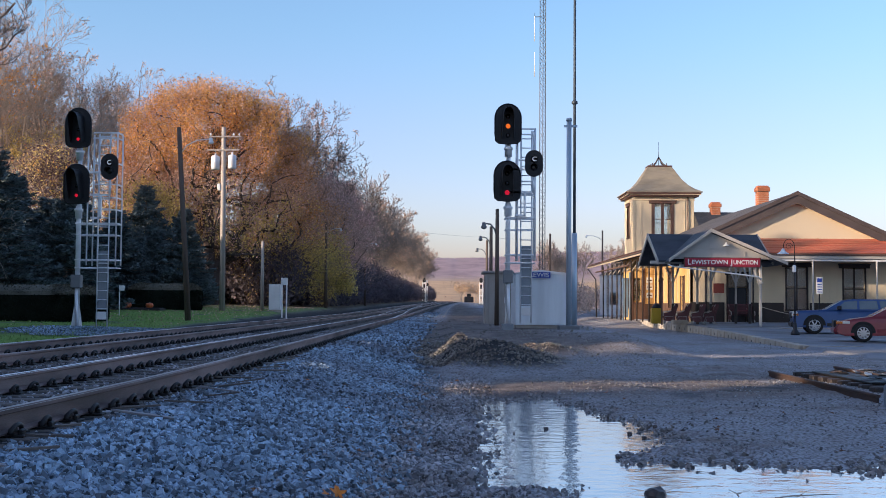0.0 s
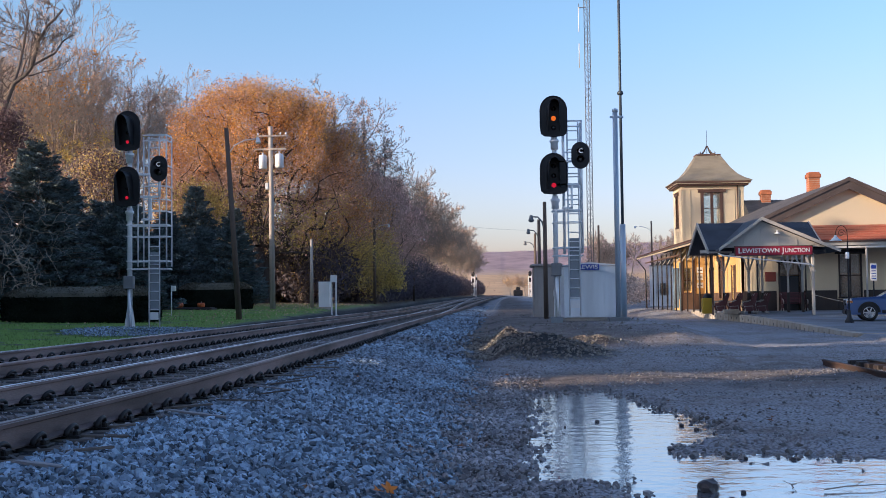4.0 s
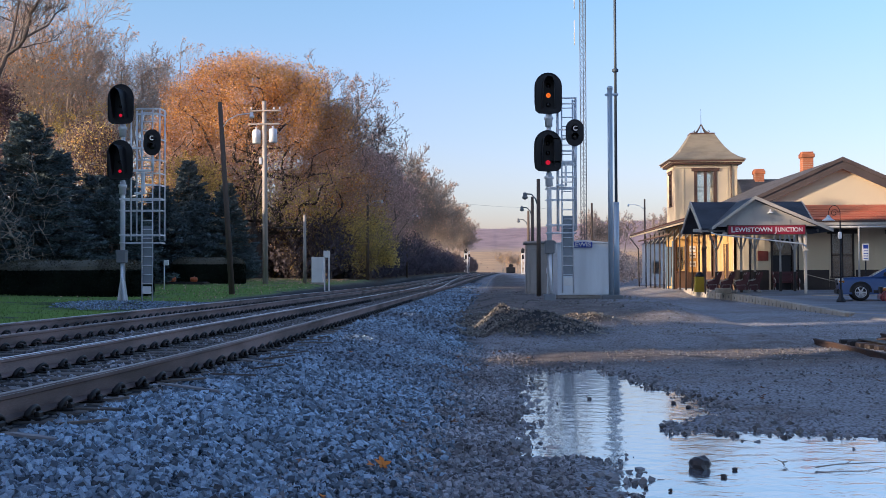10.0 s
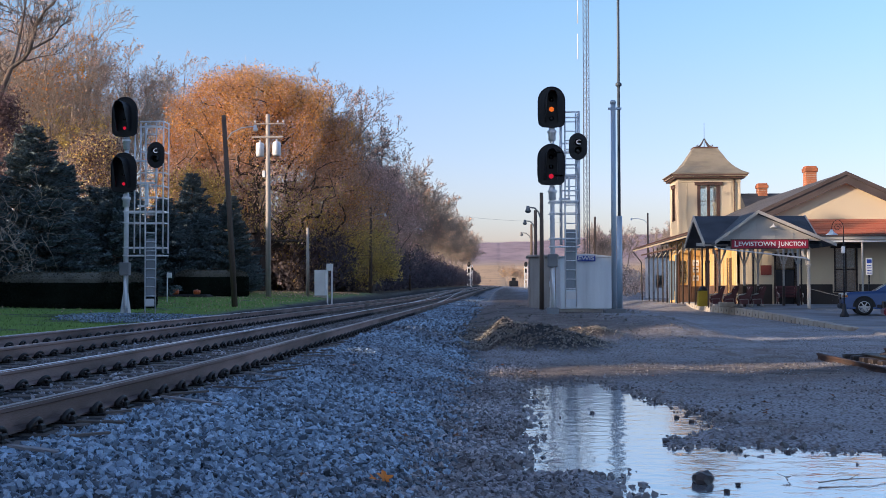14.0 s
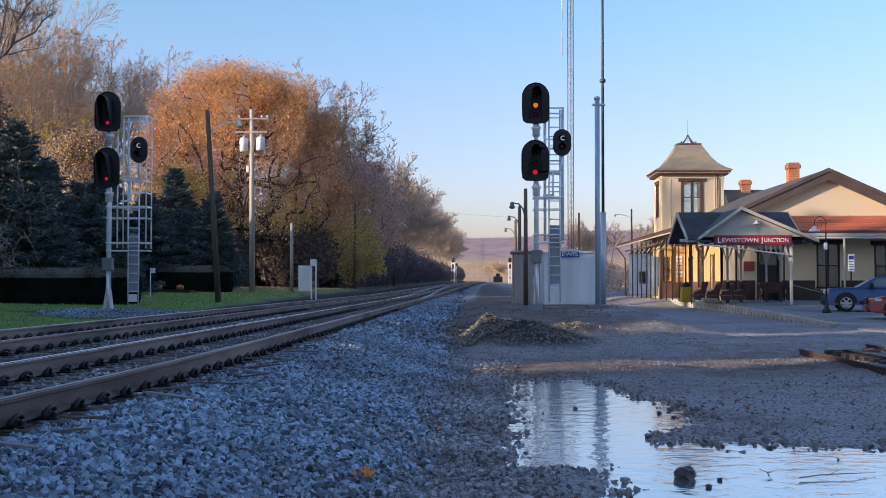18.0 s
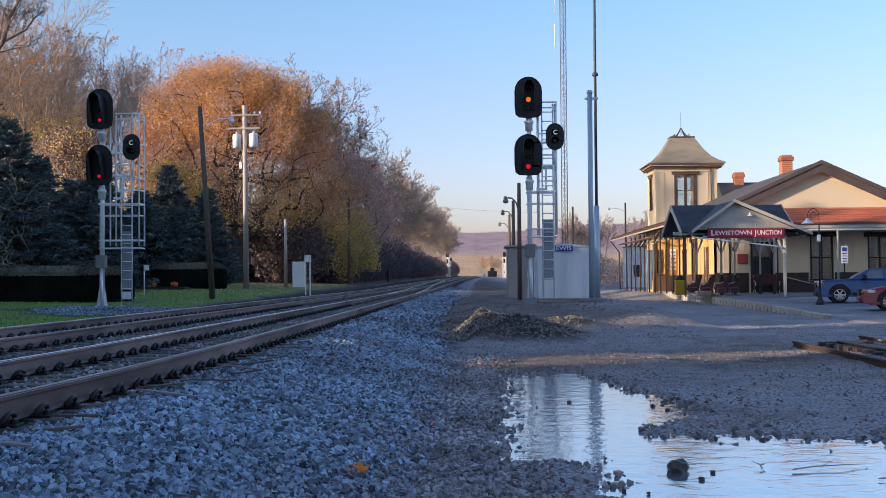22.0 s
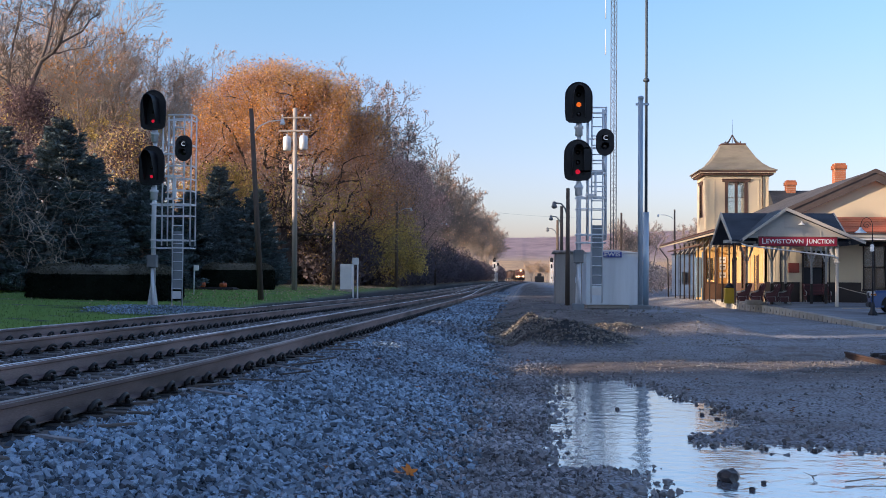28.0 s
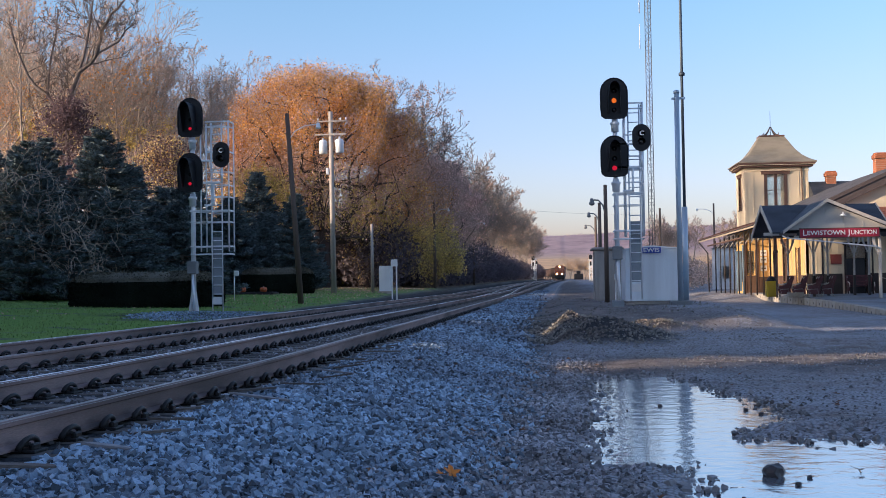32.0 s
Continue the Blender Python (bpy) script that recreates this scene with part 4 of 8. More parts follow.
def crowned(name, at, label, height, rx, trunk_r, seed, bark, leaf_sets, low=0.2, bunches=200, twigs=5000, peak=0.35, puff=0.55, lean=0.0, group="", twig_size=0.8, shell=0.42, square=2.0, twig_w=0.013, patchy=1.2):
    """A tree whose limbs reach for bunches of twigs spread through a lumpy dome."""
    rng = np.random.default_rng(seed)
    t = thing(name, at, label, "tree", group)
    h = rng.random(bunches) ** 0.85
    a = rng.uniform(0, 2 * math.pi, bunches)
    side = np.where(h > peak, np.sqrt(np.clip(1 - (np.abs(h - peak) / (1.02 - peak)) ** square, 0, 1)), 0.72 + 0.28 * h / peak)
    r = rx * side * rng.random(bunches) ** shell * (1 + 0.10 * np.sin(3 * a + 5 * h + seed) + 0.07 * np.sin(7 * a - 9 * h))
    c = np.stack([r * np.cos(a) + lean * h * height, r * np.sin(a), height * (low + (1 - low) * h)], 1)
    # trunk, then each bunch grows from the nearest wood below it
    pts = [np.array([lean * z * height, 0, z * height]) for z in np.linspace(0, 0.62, 8)]
    pts = [p + rng.normal(size=3) * 0.012 * height * (i > 0) * np.array([1, 1, 0.2]) for i, p in enumerate(pts)]
    up = [-1] + list(range(len(pts) - 1))
    for j in np.argsort(np.hypot(c[:, 0] - lean * c[:, 2], c[:, 1]) + 0.25 * c[:, 2]):
        q = np.array(pts)
        d = np.linalg.norm(q - c[j], axis=1) + 1.6 * np.clip(q[:, 2] - c[j, 2] + 0.25, 0, None) + 2.0 * (q[:, 2] < 0.1 * height)
        k = int(np.argmin(d))
        p0 = q[k]
        far = np.linalg.norm(c[j] - p0)
        mid = p0 + (c[j] - p0) * np.array([0.55, 0.55, 0.46]) + rng.normal(size=3) * 0.07 * far
        for u in (0.3, 0.55, 0.8, 1.0):
            pts.append((1 - u) ** 2 * p0 + 2 * u * (1 - u) * mid + u * u * c[j] + rng.normal(size=3) * 0.02 * far)
            up.append(k)
            k = len(pts) - 1
    q = np.array(pts)
    load = np.zeros(len(q))
    for k in range(len(q) - 1, 0, -1):
        load[k] += 0.25
        load[up[k]] += load[k]
    rad = np.clip(trunk_r * (load / load[0]) ** 0.5, 0.011, None)
    segs = [(*q[up[k]], *q[k], min(rad[up[k]], rad[k] * 1.25), rad[k]) for k in range(1, len(q))]
    part("trunk", segments_mesh("trunk", segs, bark), None, t)
    if twigs:
        k = rng.integers(0, bunches, twigs)
        axis = np.array([0, 0, height * (low + 0.1)])
        out = c[k] - axis
        out /= np.linalg.norm(out, axis=1, keepdims=True)
        pick = c[k] + rng.normal(size=(twigs, 3)) * puff
        part("twig_haze", leaves_mesh("twig_haze", pick, twig_size, TWIG, rng, 1.6, out * 0.6 + np.array([0, 0, 0.6]) + rng.normal(size=(twigs, 3)) * 0.4, twig_w), None, t)
    zr = (c[:, 2] / height - low) / (1 - low)
    for j, (leaf, count, size, lo, hi) in enumerate(leaf_sets):
        count, size = int(count * 1.6), size * 0.78
        pool = c[(zr >= lo) & (zr <= hi)]
        if len(pool):
            # each colour gathers in some bunches and thins out in others
            lot = np.exp(patchy * wave(pool[:, 0] + pool[:, 2] * 0.8, pool[:, 1] - pool[:, 2] * 0.6, 0.55, seed + 2.3 * j) + rng.normal(size=len(pool)) * 0.5 * patchy)
            pick = pool[rng.choice(len(pool), count, p=lot / lot.sum())] + np.clip(rng.normal(size=(count, 3)), -1.9, 1.9) * puff * 1.05
            part("crown", leaves_mesh("crown", pick, size, leaf, rng), None, t)
    return t


def boughs(rng, start, way, length, r, level, levels, segs, tips, lift, spread, count, thin):
    """A limb that bends as it grows, with side limbs along it; adds rows of limbs to segs and the outer ends to tips."""
    steps = (6, 5, 4, 3)[min(level, 3)]
    p, d = np.array(start, dtype=float), np.array(way, dtype=float) / np.linalg.norm(way)
    path = [p]
    for i in range(steps):
        d = d + rng.normal(size=3) * (0.05, 0.15, 0.2, 0.22)[min(level, 3)] + np.array([0, 0, lift])
        d /= np.linalg.norm(d)
        q = p + d * length / steps
        ra, rb = max(thin, r * (1 - 0.8 * i / steps)), max(thin, r * (1 - 0.8 * (i + 1) / steps))
        segs.append((*p, *q, ra, rb))
        p = q
        path.append(p)
    if level >= levels - 1:
        tips.extend(path[1:])
    if level >= levels:
        return
    path = np.array(path)
    turn = rng.uniform(0, 6.28)
    for i in range(count[level]):
        u = (0.34 if level == 0 else 0.2) + (0.97 - (0.34 if level == 0 else 0.2)) * (i + rng.random()) / count[level]
        k = min(int(u * steps), steps - 1)
        at = path[k] + (path[k + 1] - path[k]) * (u * steps - k)
        along = path[k + 1] - path[k]
        along /= np.linalg.norm(along)
        turn += 2.4 + rng.uniform(-0.5, 0.5)
        e = np.array([math.cos(turn), math.sin(turn), 0.0]) if level == 0 else rng.normal(size=3)
        e -= along * e.dot(along)
        e /= np.linalg.norm(e)
        boughs(rng, at, along + e * spread * rng.uniform(0.7, 1.3), length * (0.62 - 0.38 * u) * rng.uniform(0.75, 1.2), r * (0.44 - 0.2 * u), level + 1, levels, segs, tips, lift * 1.4, spread, count, thin)


def bare(name, at, label, height, trunk_r, seed, bark, leaf_sets, group="", levels=3, count=(15, 7, 5), spread=0.75, lift=0.07, forks=1, thin=0.013, fork_at=(0.18, 0.3)):
    """A leafless tree with upright limbs and fine branches, and a few leaves left at its ends."""
    rng = np.random.default_rng(seed)
    t = thing(name, at, label, "tree", group)
    segs, tips = [], []
    if forks == 1:
        boughs(rng, (0, 0, -0.2), (rng.normal() * 0.04, rng.normal() * 0.04, 1), height, trunk_r, 0, levels, segs, tips, lift * 0.3, spread, count, thin)
    else:
        z = height * rng.uniform(*fork_at)
        segs.append((0, 0, -0.2, 0, 0, z, trunk_r, trunk_r * 0.85))
        for i in range(forks):
            a = 6.28 * (i + rng.random() * 0.5) / forks
            boughs(rng, (0, 0, z), (0.3 * math.cos(a), 0.3 * math.sin(a), 1), (height - z) * rng.uniform(0.85, 1.05), trunk_r * 0.62, 0, levels, segs, tips, lift * 0.4, spread, count, thin)
    part("trunk", segments_mesh("trunk", segs, bark, 4), None, t)
    tips = np.array(tips)
    for leaf, number, size, lo, hi in leaf_sets:
        z = tips[:, 2] / height
        pool = tips[(z >= lo) & (z <= hi)]
        pool = pool if len(pool) > 20 else tips
        lot = np.exp(1.6 * wave(pool[:, 0], pool[:, 2], 0.6, seed) + rng.normal(size=len(pool)) * 0.8)
        pick = pool[rng.choice(len(pool), number, p=lot / lot.sum())] + rng.normal(size=(number, 3)) * 0.16
        part("crown", leaves_mesh("crown", pick, size, leaf, rng), None, t)
    return t


# big maple in late autumn colour, and its neighbours along the lawn
crowned("maple_tree", pose(-19.5, 96, 1.1), "broad domed maple thick with orange autumn leaves", 17.8, 8.3, 0.8, 11, BARK_SHADED,
        [(ORANGE, 27000, 0.14, 0.5, 1.0), (AMBER_LEAF, 6500, 0.14, 0.58, 0.97), (RUSSET, 20000, 0.15, 0.25, 1.05), (MAUVE, 7000, 0.16, 0.05, 0.7), (OLIVE, 4000, 0.18, 0.05, 0.4)],
        low=0.20, bunches=460, twigs=5000, puff=0.58, square=2.25, twig_w=0.018, patchy=0.5)
crowned("maple_tree", pose(-25.0, 103, 1.6), "maple with warm orange leaves behind its neighbour", 15.5, 4.8, 0.32, 21, BARK_DARK,
        [(ORANGE, 9000, 0.18, 0.3, 1.05), (RUSSET, 9000, 0.18, 0.1, 0.95), (OLIVE, 6000, 0.19, 0.0, 0.5)], low=0.14, bunches=220, puff=0.6, square=2.4, patchy=0.5)
crowned("maple_tree", pose(-14.0, 101, 1.1), "maple with thin russet leaves and many bare twigs", 14.8, 4.6, 0.38, 12, BARK_DARK,
        [(RUSSET, 11000, 0.18, 0.3, 1.0), (ORANGE, 4500, 0.17, 0.3, 1.0), (OLIVE, 5000, 0.18, 0.0, 0.45)], low=0.12, bunches=170, twigs=3500, puff=0.55, twig_w=0.02)
bare("maple_tree", pose(-14.6, 114, 1.3, 0, 2, 30), "tall bare tree with dark twigs and sparse leaves at their ends", 18.6, 0.36, 13, BARK_DARK,
     [(PINK, 2200, 0.16, 0.3, 1.1), (RUSSET, 2000, 0.16, 0.3, 1.1)], count=(13, 7, 6), spread=0.9, forks=3, thin=0.014)
bare("maple_tree", pose(-12.6, 119, 1.3, 0, 3, 110), "slender bare tree leaning over the line with leafy twig ends", 16.0, 0.30, 43, BARK_DARK,
     [(PINK, 2000, 0.16, 0.3, 1.1), (RUSSET, 1000, 0.16, 0.3, 1.1)], count=(13, 7, 6), spread=0.9, forks=2, thin=0.014)
crowned("maple_tree", pose(-11.6, 111, 1.2), "spreading half-bare tree with dull purple-brown leaves", 11.2, 4.4, 0.40, 14, BARK_DARK,
        [(MAUVE, 6500, 0.19, 0.1, 1.0), (PINK, 2500, 0.17, 0.4, 1.0)], low=0.26, bunches=130, twigs=2600, puff=0.55, twig_w=0.02)
crowned("maple_tree", pose(-12.4, 138, 1.3), "half-bare tree with dull purple-brown leaves", 13.5, 4.6, 0.28, 22, BARK_DARK,
        [(MAUVE, 6500, 0.2, 0.1, 1.0), (PINK, 3500, 0.2, 0.3, 1.0)], low=0.18, bunches=140, twigs=2800, puff=0.6, twig_w=0.02)
crowned("small_tree", pose(-10.9, 106, 1.1), "low bushy tree with olive-yellow leaves", 6.2, 2.5, 0.09, 23, BARK_DARK, [(OLIVE, 5200, 0.18, 0.0, 1.0)], low=0.1, bunches=60, twigs=900, puff=0.35)
crowned("small_tree", pose(-22.6, 90, 1.1), "low bushy tree with olive-yellow leaves", 9.0, 3.0, 0.1, 25, BARK_DARK, [(OLIVE, 9000, 0.17, 0.0, 1.0), (RUSSET, 3500, 0.17, 0.0, 1.0)], low=0.1, bunches=110, twigs=1200, puff=0.5)
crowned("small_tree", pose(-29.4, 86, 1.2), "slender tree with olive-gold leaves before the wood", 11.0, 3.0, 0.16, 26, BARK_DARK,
        [(OLIVE, 3000, 0.17, 0.0, 1.0), (AMBER_LEAF, 400, 0.17, 0.2, 1.0), (MAUVE_SHADED, 5500, 0.17, 0.1, 1.0)], low=0.1, bunches=150, twigs=2500, puff=0.55)
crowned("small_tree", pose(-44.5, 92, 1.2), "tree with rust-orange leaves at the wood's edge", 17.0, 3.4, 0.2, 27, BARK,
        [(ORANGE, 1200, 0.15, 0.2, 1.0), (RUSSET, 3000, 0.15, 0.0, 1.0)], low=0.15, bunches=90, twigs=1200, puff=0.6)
crowned("small_tree", pose(-31.8, 74, 1.2), "dense tree of purple-brown twigs above the spruces, darkened as shaded", 12.2, 2.6, 0.16, 28, BARK_DARK,
        [(MAUVE_SHADED, 6500, 0.18, 0.0, 1.0)], low=0.1, bunches=130, twigs=0, puff=0.5)
far_kind = bare("bare_tree", pose(-12.6, 166, 1.2), "bushy bare tan-twigged tree beside the track", 13.5, 0.22, 15, BARK, [(RUSSET, 1500, 0.22, 0.0, 1.1)],
                group="bare trees along the line", count=(20, 9, 5), forks=5, spread=0.6, thin=0.022, fork_at=(0.03, 0.06))
for i, (x, y, a) in enumerate(((-13.2, 148, 200), (-12.2, 186, 60), (-13.4, 205, 130), (-12.4, 228, 250), (-13.0, 256, 20), (-12.0, 285, 170), (-12.8, 318, 300), (-12.2, 352, 80))):
    x += float(bend(y))
    copy_thing(far_kind, pose(x, y, float(ground_z(x, y)) - 0.2, 0, 0, a))

# old tree whose two heavy limbs fork high above the spruces
t = thing("bare_tree", pose(-32.4, 76, 1.0), "old bare tree with heavy curving limbs", "tree")
rng = np.random.default_rng(92)
segs, tips = [], []
for limb, r in (([(0, 0, -0.2), (0.1, 0.1, 6.0), (-0.15, 0, 12.6)], 0.24), ([(-0.15, 0, 12.6), (0.9, -0.4, 14.9), (2.2, -0.6, 16.0), (2.6, -0.6, 17.6), (3.3, -0.8, 18.6), (4.4, -1.0, 19.6)], 0.17),
                ([(-0.15, 0, 11.6), (-1.2, -0.6, 13.4), (-2.4, -0.8, 14.6), (-3.1, -1.0, 16.4), (-3.6, -1.0, 18.2)], 0.13), ([(0.9, -0.4, 14.9), (1.2, 0.3, 17.2), (1.5, 0.6, 20.0)], 0.11),
                ([(-1.2, -0.6, 13.4), (-1.3, 0.2, 16.0), (-0.9, 0.5, 19.4)], 0.09), ([(2.2, -0.6, 16.0), (3.6, -0.2, 16.9), (4.6, 0.2, 18.2)], 0.08)):
    pts = [np.array(q, dtype=float) for q in limb]
    for i, (p, q) in enumerate(zip(pts, pts[1:])):
        ra, rb = r * (1 - 0.7 * i / len(pts)), r * (1 - 0.7 * (i + 1) / len(pts))
        m = (p + q) / 2 + rng.normal(size=3) * 0.06
        segs += [(*p, *m, ra, (ra + rb) / 2), (*m, *q, (ra + rb) / 2, rb)]
        if p[2] > 10:
            for _ in range(3):
                at = p + (q - p) * rng.random()
                side = rng.normal(size=3) * np.array([1, 0.6, 0.5]) + np.array([0, 0, 0.7])
                boughs(rng, at, side, rng.uniform(1.6, 3.6), rb * 0.45, 1, 3, segs, tips, 0.06, 0.8, (0, 6, 5), 0.015)
part("trunk", segments_mesh("trunk", segs, BARK_DARK), None, t)

# woodland on the slope: bare trees with a few clinging leaves
kinds = []
for i, (h, r, bark, forks, leafs) in enumerate(((21, 0.24, BARK_PALE, 1, [(OLIVE, 700, 0.17, 0.0, 0.6), (RUSSET, 500, 0.15, 0.3, 1.1)]), (23, 0.25, BARK_PALE, 2, [(RUSSET, 1300, 0.16, 0.2, 1.1)]),
                                               (20, 0.22, BARK, 1, [(ORANGE, 1500, 0.16, 0.3, 1.1), (RUSSET, 700, 0.16, 0.0, 0.6)]), (20, 0.22, BARK_PALE, 3, [(OLIVE, 1600, 0.17, 0.0, 0.8)]),
                                               (22, 0.24, BARK_PALE, 2, [(PINK, 700, 0.15, 0.3, 1.1), (RUSSET, 400, 0.16, 0.0, 0.5)]), (21, 0.23, BARK_PALE, 2, [(RUSSET, 900, 0.16, 0.1, 1.1)]))):
    x, y = -46 + 3.4 * i, 91 + 5.6 * i
    kinds.append(bare("bare_tree", pose(x, y, float(ground_z(x, y)) - 0.1, 0, 0, 40 * i), "tall bare woodland tree with a few autumn leaves", h, r, 60 + i, bark, leafs, group="woodland trees", forks=forks,
                      spread=(0.6, 0.65, 0.7)[i % 3], count=(16, 7, 5) if forks == 1 else (11, 6, 5), thin=0.0145))
rng = np.random.default_rng(5)
spots = []
while len(spots) < 42:
    y = float(rng.uniform(84, 200))
    x = float(rng.uniform(-0.5 * y - 1, -22))
    if (y < 118 and x > -29) or (y < 102 and x > -42) or (y > 150 and x < -60) or -0.315 < x / y < -0.262:
        continue
    if all((x - a) ** 2 + (y - c) ** 2 > 14 for a, c in spots):
        spots.append((x, y))
spots += [(-38.2, 105), (-40.6, 111), (-43.5, 117), (-46.0, 108), (-35.2, 107), (-41.5, 122), (-48.5, 114), (-45.2, 103), (-36.0, 120), (-50.5, 106)]
for i, (x, y) in enumerate(spots):
    # a clearing behind the maples lets the low sun reach the trees by the line
    if x / y > -0.262 and y > 104:
        continue
    copy_thing(kinds[i % 6], pose(x, y, float(ground_z(x, y)) - 0.15, 0, 0, float(rng.uniform(0, 360))))
# bare trees beyond the yard and the station
low_tree = bare("bare_tree", pose(17, 185, float(ground_z(17, 185)) - 0.1), "low bare grey-brown tree beyond the station", 9.0, 0.16, 77, BARK, [(PINK, 700, 0.16, 0.2, 1.1)], group="bare trees beyond the station", forks=3, count=(12, 6, 5), thin=0.018)
for x, y, a in ((15, 165, 10), (19, 172, 70), (23, 158, 130), (26, 180, 200), (31, 170, 300), (20, 215, 160)):
    copy_thing(low_tree, pose(x, y, float(ground_z(x, y)) - 0.1, 0, 0, a))

# tan trees in the valley where the line drops away
tan_tree = bare("bare_tree", pose(7.6, 432, float(ground_z(7.6, 432)) - 0.1), "small pale tan tree at the valley's edge", 7.0, 0.14, 78, BARK_PALE, [(PINK, 900, 0.22, 0.1, 1.1), (AMBER_LEAF, 350, 0.2, 0.1, 1.0)],
                group="trees at the valley's edge", forks=4, count=(10, 6, 5), thin=0.03, fork_at=(0.03, 0.08))
for x, y, a in ((10.4, 450, 60), (13.6, 441, 120), (4.9, 462, 250), (16.5, 470, 320), (20.5, 455, 20), (25.0, 480, 90)):
    copy_thing(tan_tree, pose(x, y, float(ground_z(x, y)) - 0.1, 0, 0, a))


def shrubs(name, label, spots, leaf, seed, height, dense=800):
    """A thicket: low many-stemmed bushes of twigs and dull leaves, grown into one mass."""
    rng = np.random.default_rng(seed)
    segs, pts = [], []
    for x, y, h, r in spots:
        z0 = float(ground_z(x, y))
        for _ in range(14):
            a, u = rng.uniform(0, 2 * math.pi), rng.uniform(0.2, 1.0)
            segs.append((x, y, z0 - 0.1, x + r * u * math.cos(a), y + r * u * math.sin(a), z0 + h * rng.uniform(0.6, 1.0), 0.035, 0.01))
        m = int(dense * r)
        d = rng.normal(size=(m, 3))
        d /= np.linalg.norm(d, axis=1, keepdims=True)
        d *= (rng.random((m, 1)) ** 0.4)
        pts.append(np.stack([x + d[:, 0] * r, y + d[:, 1] * r, z0 + h * 0.5 + d[:, 2] * h * 0.52 + rng.normal(size=m) * 0.15], 1))
    t = thing(name, pose(0, 0, 0), label, "bushes", kind="stuff")
    part("stems", segments_mesh("stems", segs, BARK), None, t)
    part("foliage", leaves_mesh("foliage", np.concatenate(pts), 0.22, leaf, rng, 1.6), None, t)


rng = np.random.default_rng(8)
# shade over the thicket is put into this dark leaf colour
BRUSH_SHADED = leaf_material("shaded_brush", (0.145, 0.125, 0.145), (0.105, 0.09, 0.11))
row = []
for i in range(96):
    y = 112 + 4.2 * i
    row.append((-11.25 - float(rng.uniform(0, 1.2)) + float(bend(y)), y, float(rng.uniform(3.5, 6.5)) * (1 if y < 240 else 0.8), float(rng.uniform(1.6, 2.4))))
for i in range(70):
    y = 98 + 2.3 * i
    row.append((-13.5 - float(rng.uniform(0, 8)), y, float(rng.uniform(3.5, 7.5)), float(rng.uniform(1.8, 3.0))))
shrubs("thicket", "thicket of brush along the track, darkened as in shade", row, BRUSH_SHADED, 71, 4.0)
# first a hidden row of brush, added to shade the thicket
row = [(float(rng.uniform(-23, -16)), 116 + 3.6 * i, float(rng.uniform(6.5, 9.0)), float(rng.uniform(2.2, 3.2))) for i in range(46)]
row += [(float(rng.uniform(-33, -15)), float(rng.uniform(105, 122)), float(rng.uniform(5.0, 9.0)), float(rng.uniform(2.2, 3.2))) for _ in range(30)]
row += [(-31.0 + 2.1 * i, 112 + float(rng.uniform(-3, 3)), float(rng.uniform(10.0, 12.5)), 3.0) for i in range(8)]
shrubs("underwood", "tall brush added behind the thicket, darkened as in shade", row, BRUSH_SHADED, 75, 4.0, 420)
row = [(float(rng.uniform(-46, -19)), float(rng.uniform(84, 128)), float(rng.uniform(2.5, 6.0)), float(rng.uniform(1.8, 3.0))) for _ in range(64)]
row = [q for q in row if q[0] < -27 or q[1] > 104]
shrubs("underwood", "olive underwood below the bare trees", row[::2], OLIVE, 72, 4.0, 420)
shrubs("underwood", "russet underwood below the bare trees", row[1::2], RUSSET, 74, 4.0, 420)
row = [(float(rng.uniform(9, 34)), float(rng.uniform(140, 210)), float(rng.uniform(2.5, 5)), float(rng.uniform(1.6, 2.8))) for _ in range(34)]
shrubs("thicket", "pale leafless brush beyond the yard", row, PINK, 73, 4.0, 260)

# woods on the plain and on the ridge, far off
rng = np.random.default_rng(81)
m = 40000
x, y = rng.uniform(-420, 700, m), rng.uniform(1620, 2050, m)
p = np.stack([x, y, ground_z(x, y) + rng.uniform(-0.5, 2, m)], 1)
# ridge leaves carry the distance haze in their pale colour
tagged(new("ridge_woods", leaves_mesh("ridge_woods", p, 0.65, leaf_material("hazy_lilac_woods", (0.38, 0.30, 0.32), (0.35, 0.27, 0.29), 0.05), rng)), "bare woods on the distant ridge, haze put into their lilac-brown", "woods", kind="stuff")
m = 9000
c = rng.uniform((-150, 560), (330, 1500), (130, 2))
pick = c[rng.integers(0, 130, m)] + rng.normal(size=(m, 2)) * 7
p = np.stack([pick[:, 0], pick[:, 1], ground_z(pick[:, 0], pick[:, 1]) + rng.uniform(0, 8, m)], 1)
tagged(new("valley_woods", leaves_mesh("valley_woods", p, 0.5, leaf_material("tan_woods", (0.42, 0.29, 0.19), (0.25, 0.18, 0.14), 0.35), rng)), "tan and olive tree clumps across the valley", "woods", kind="stuff")


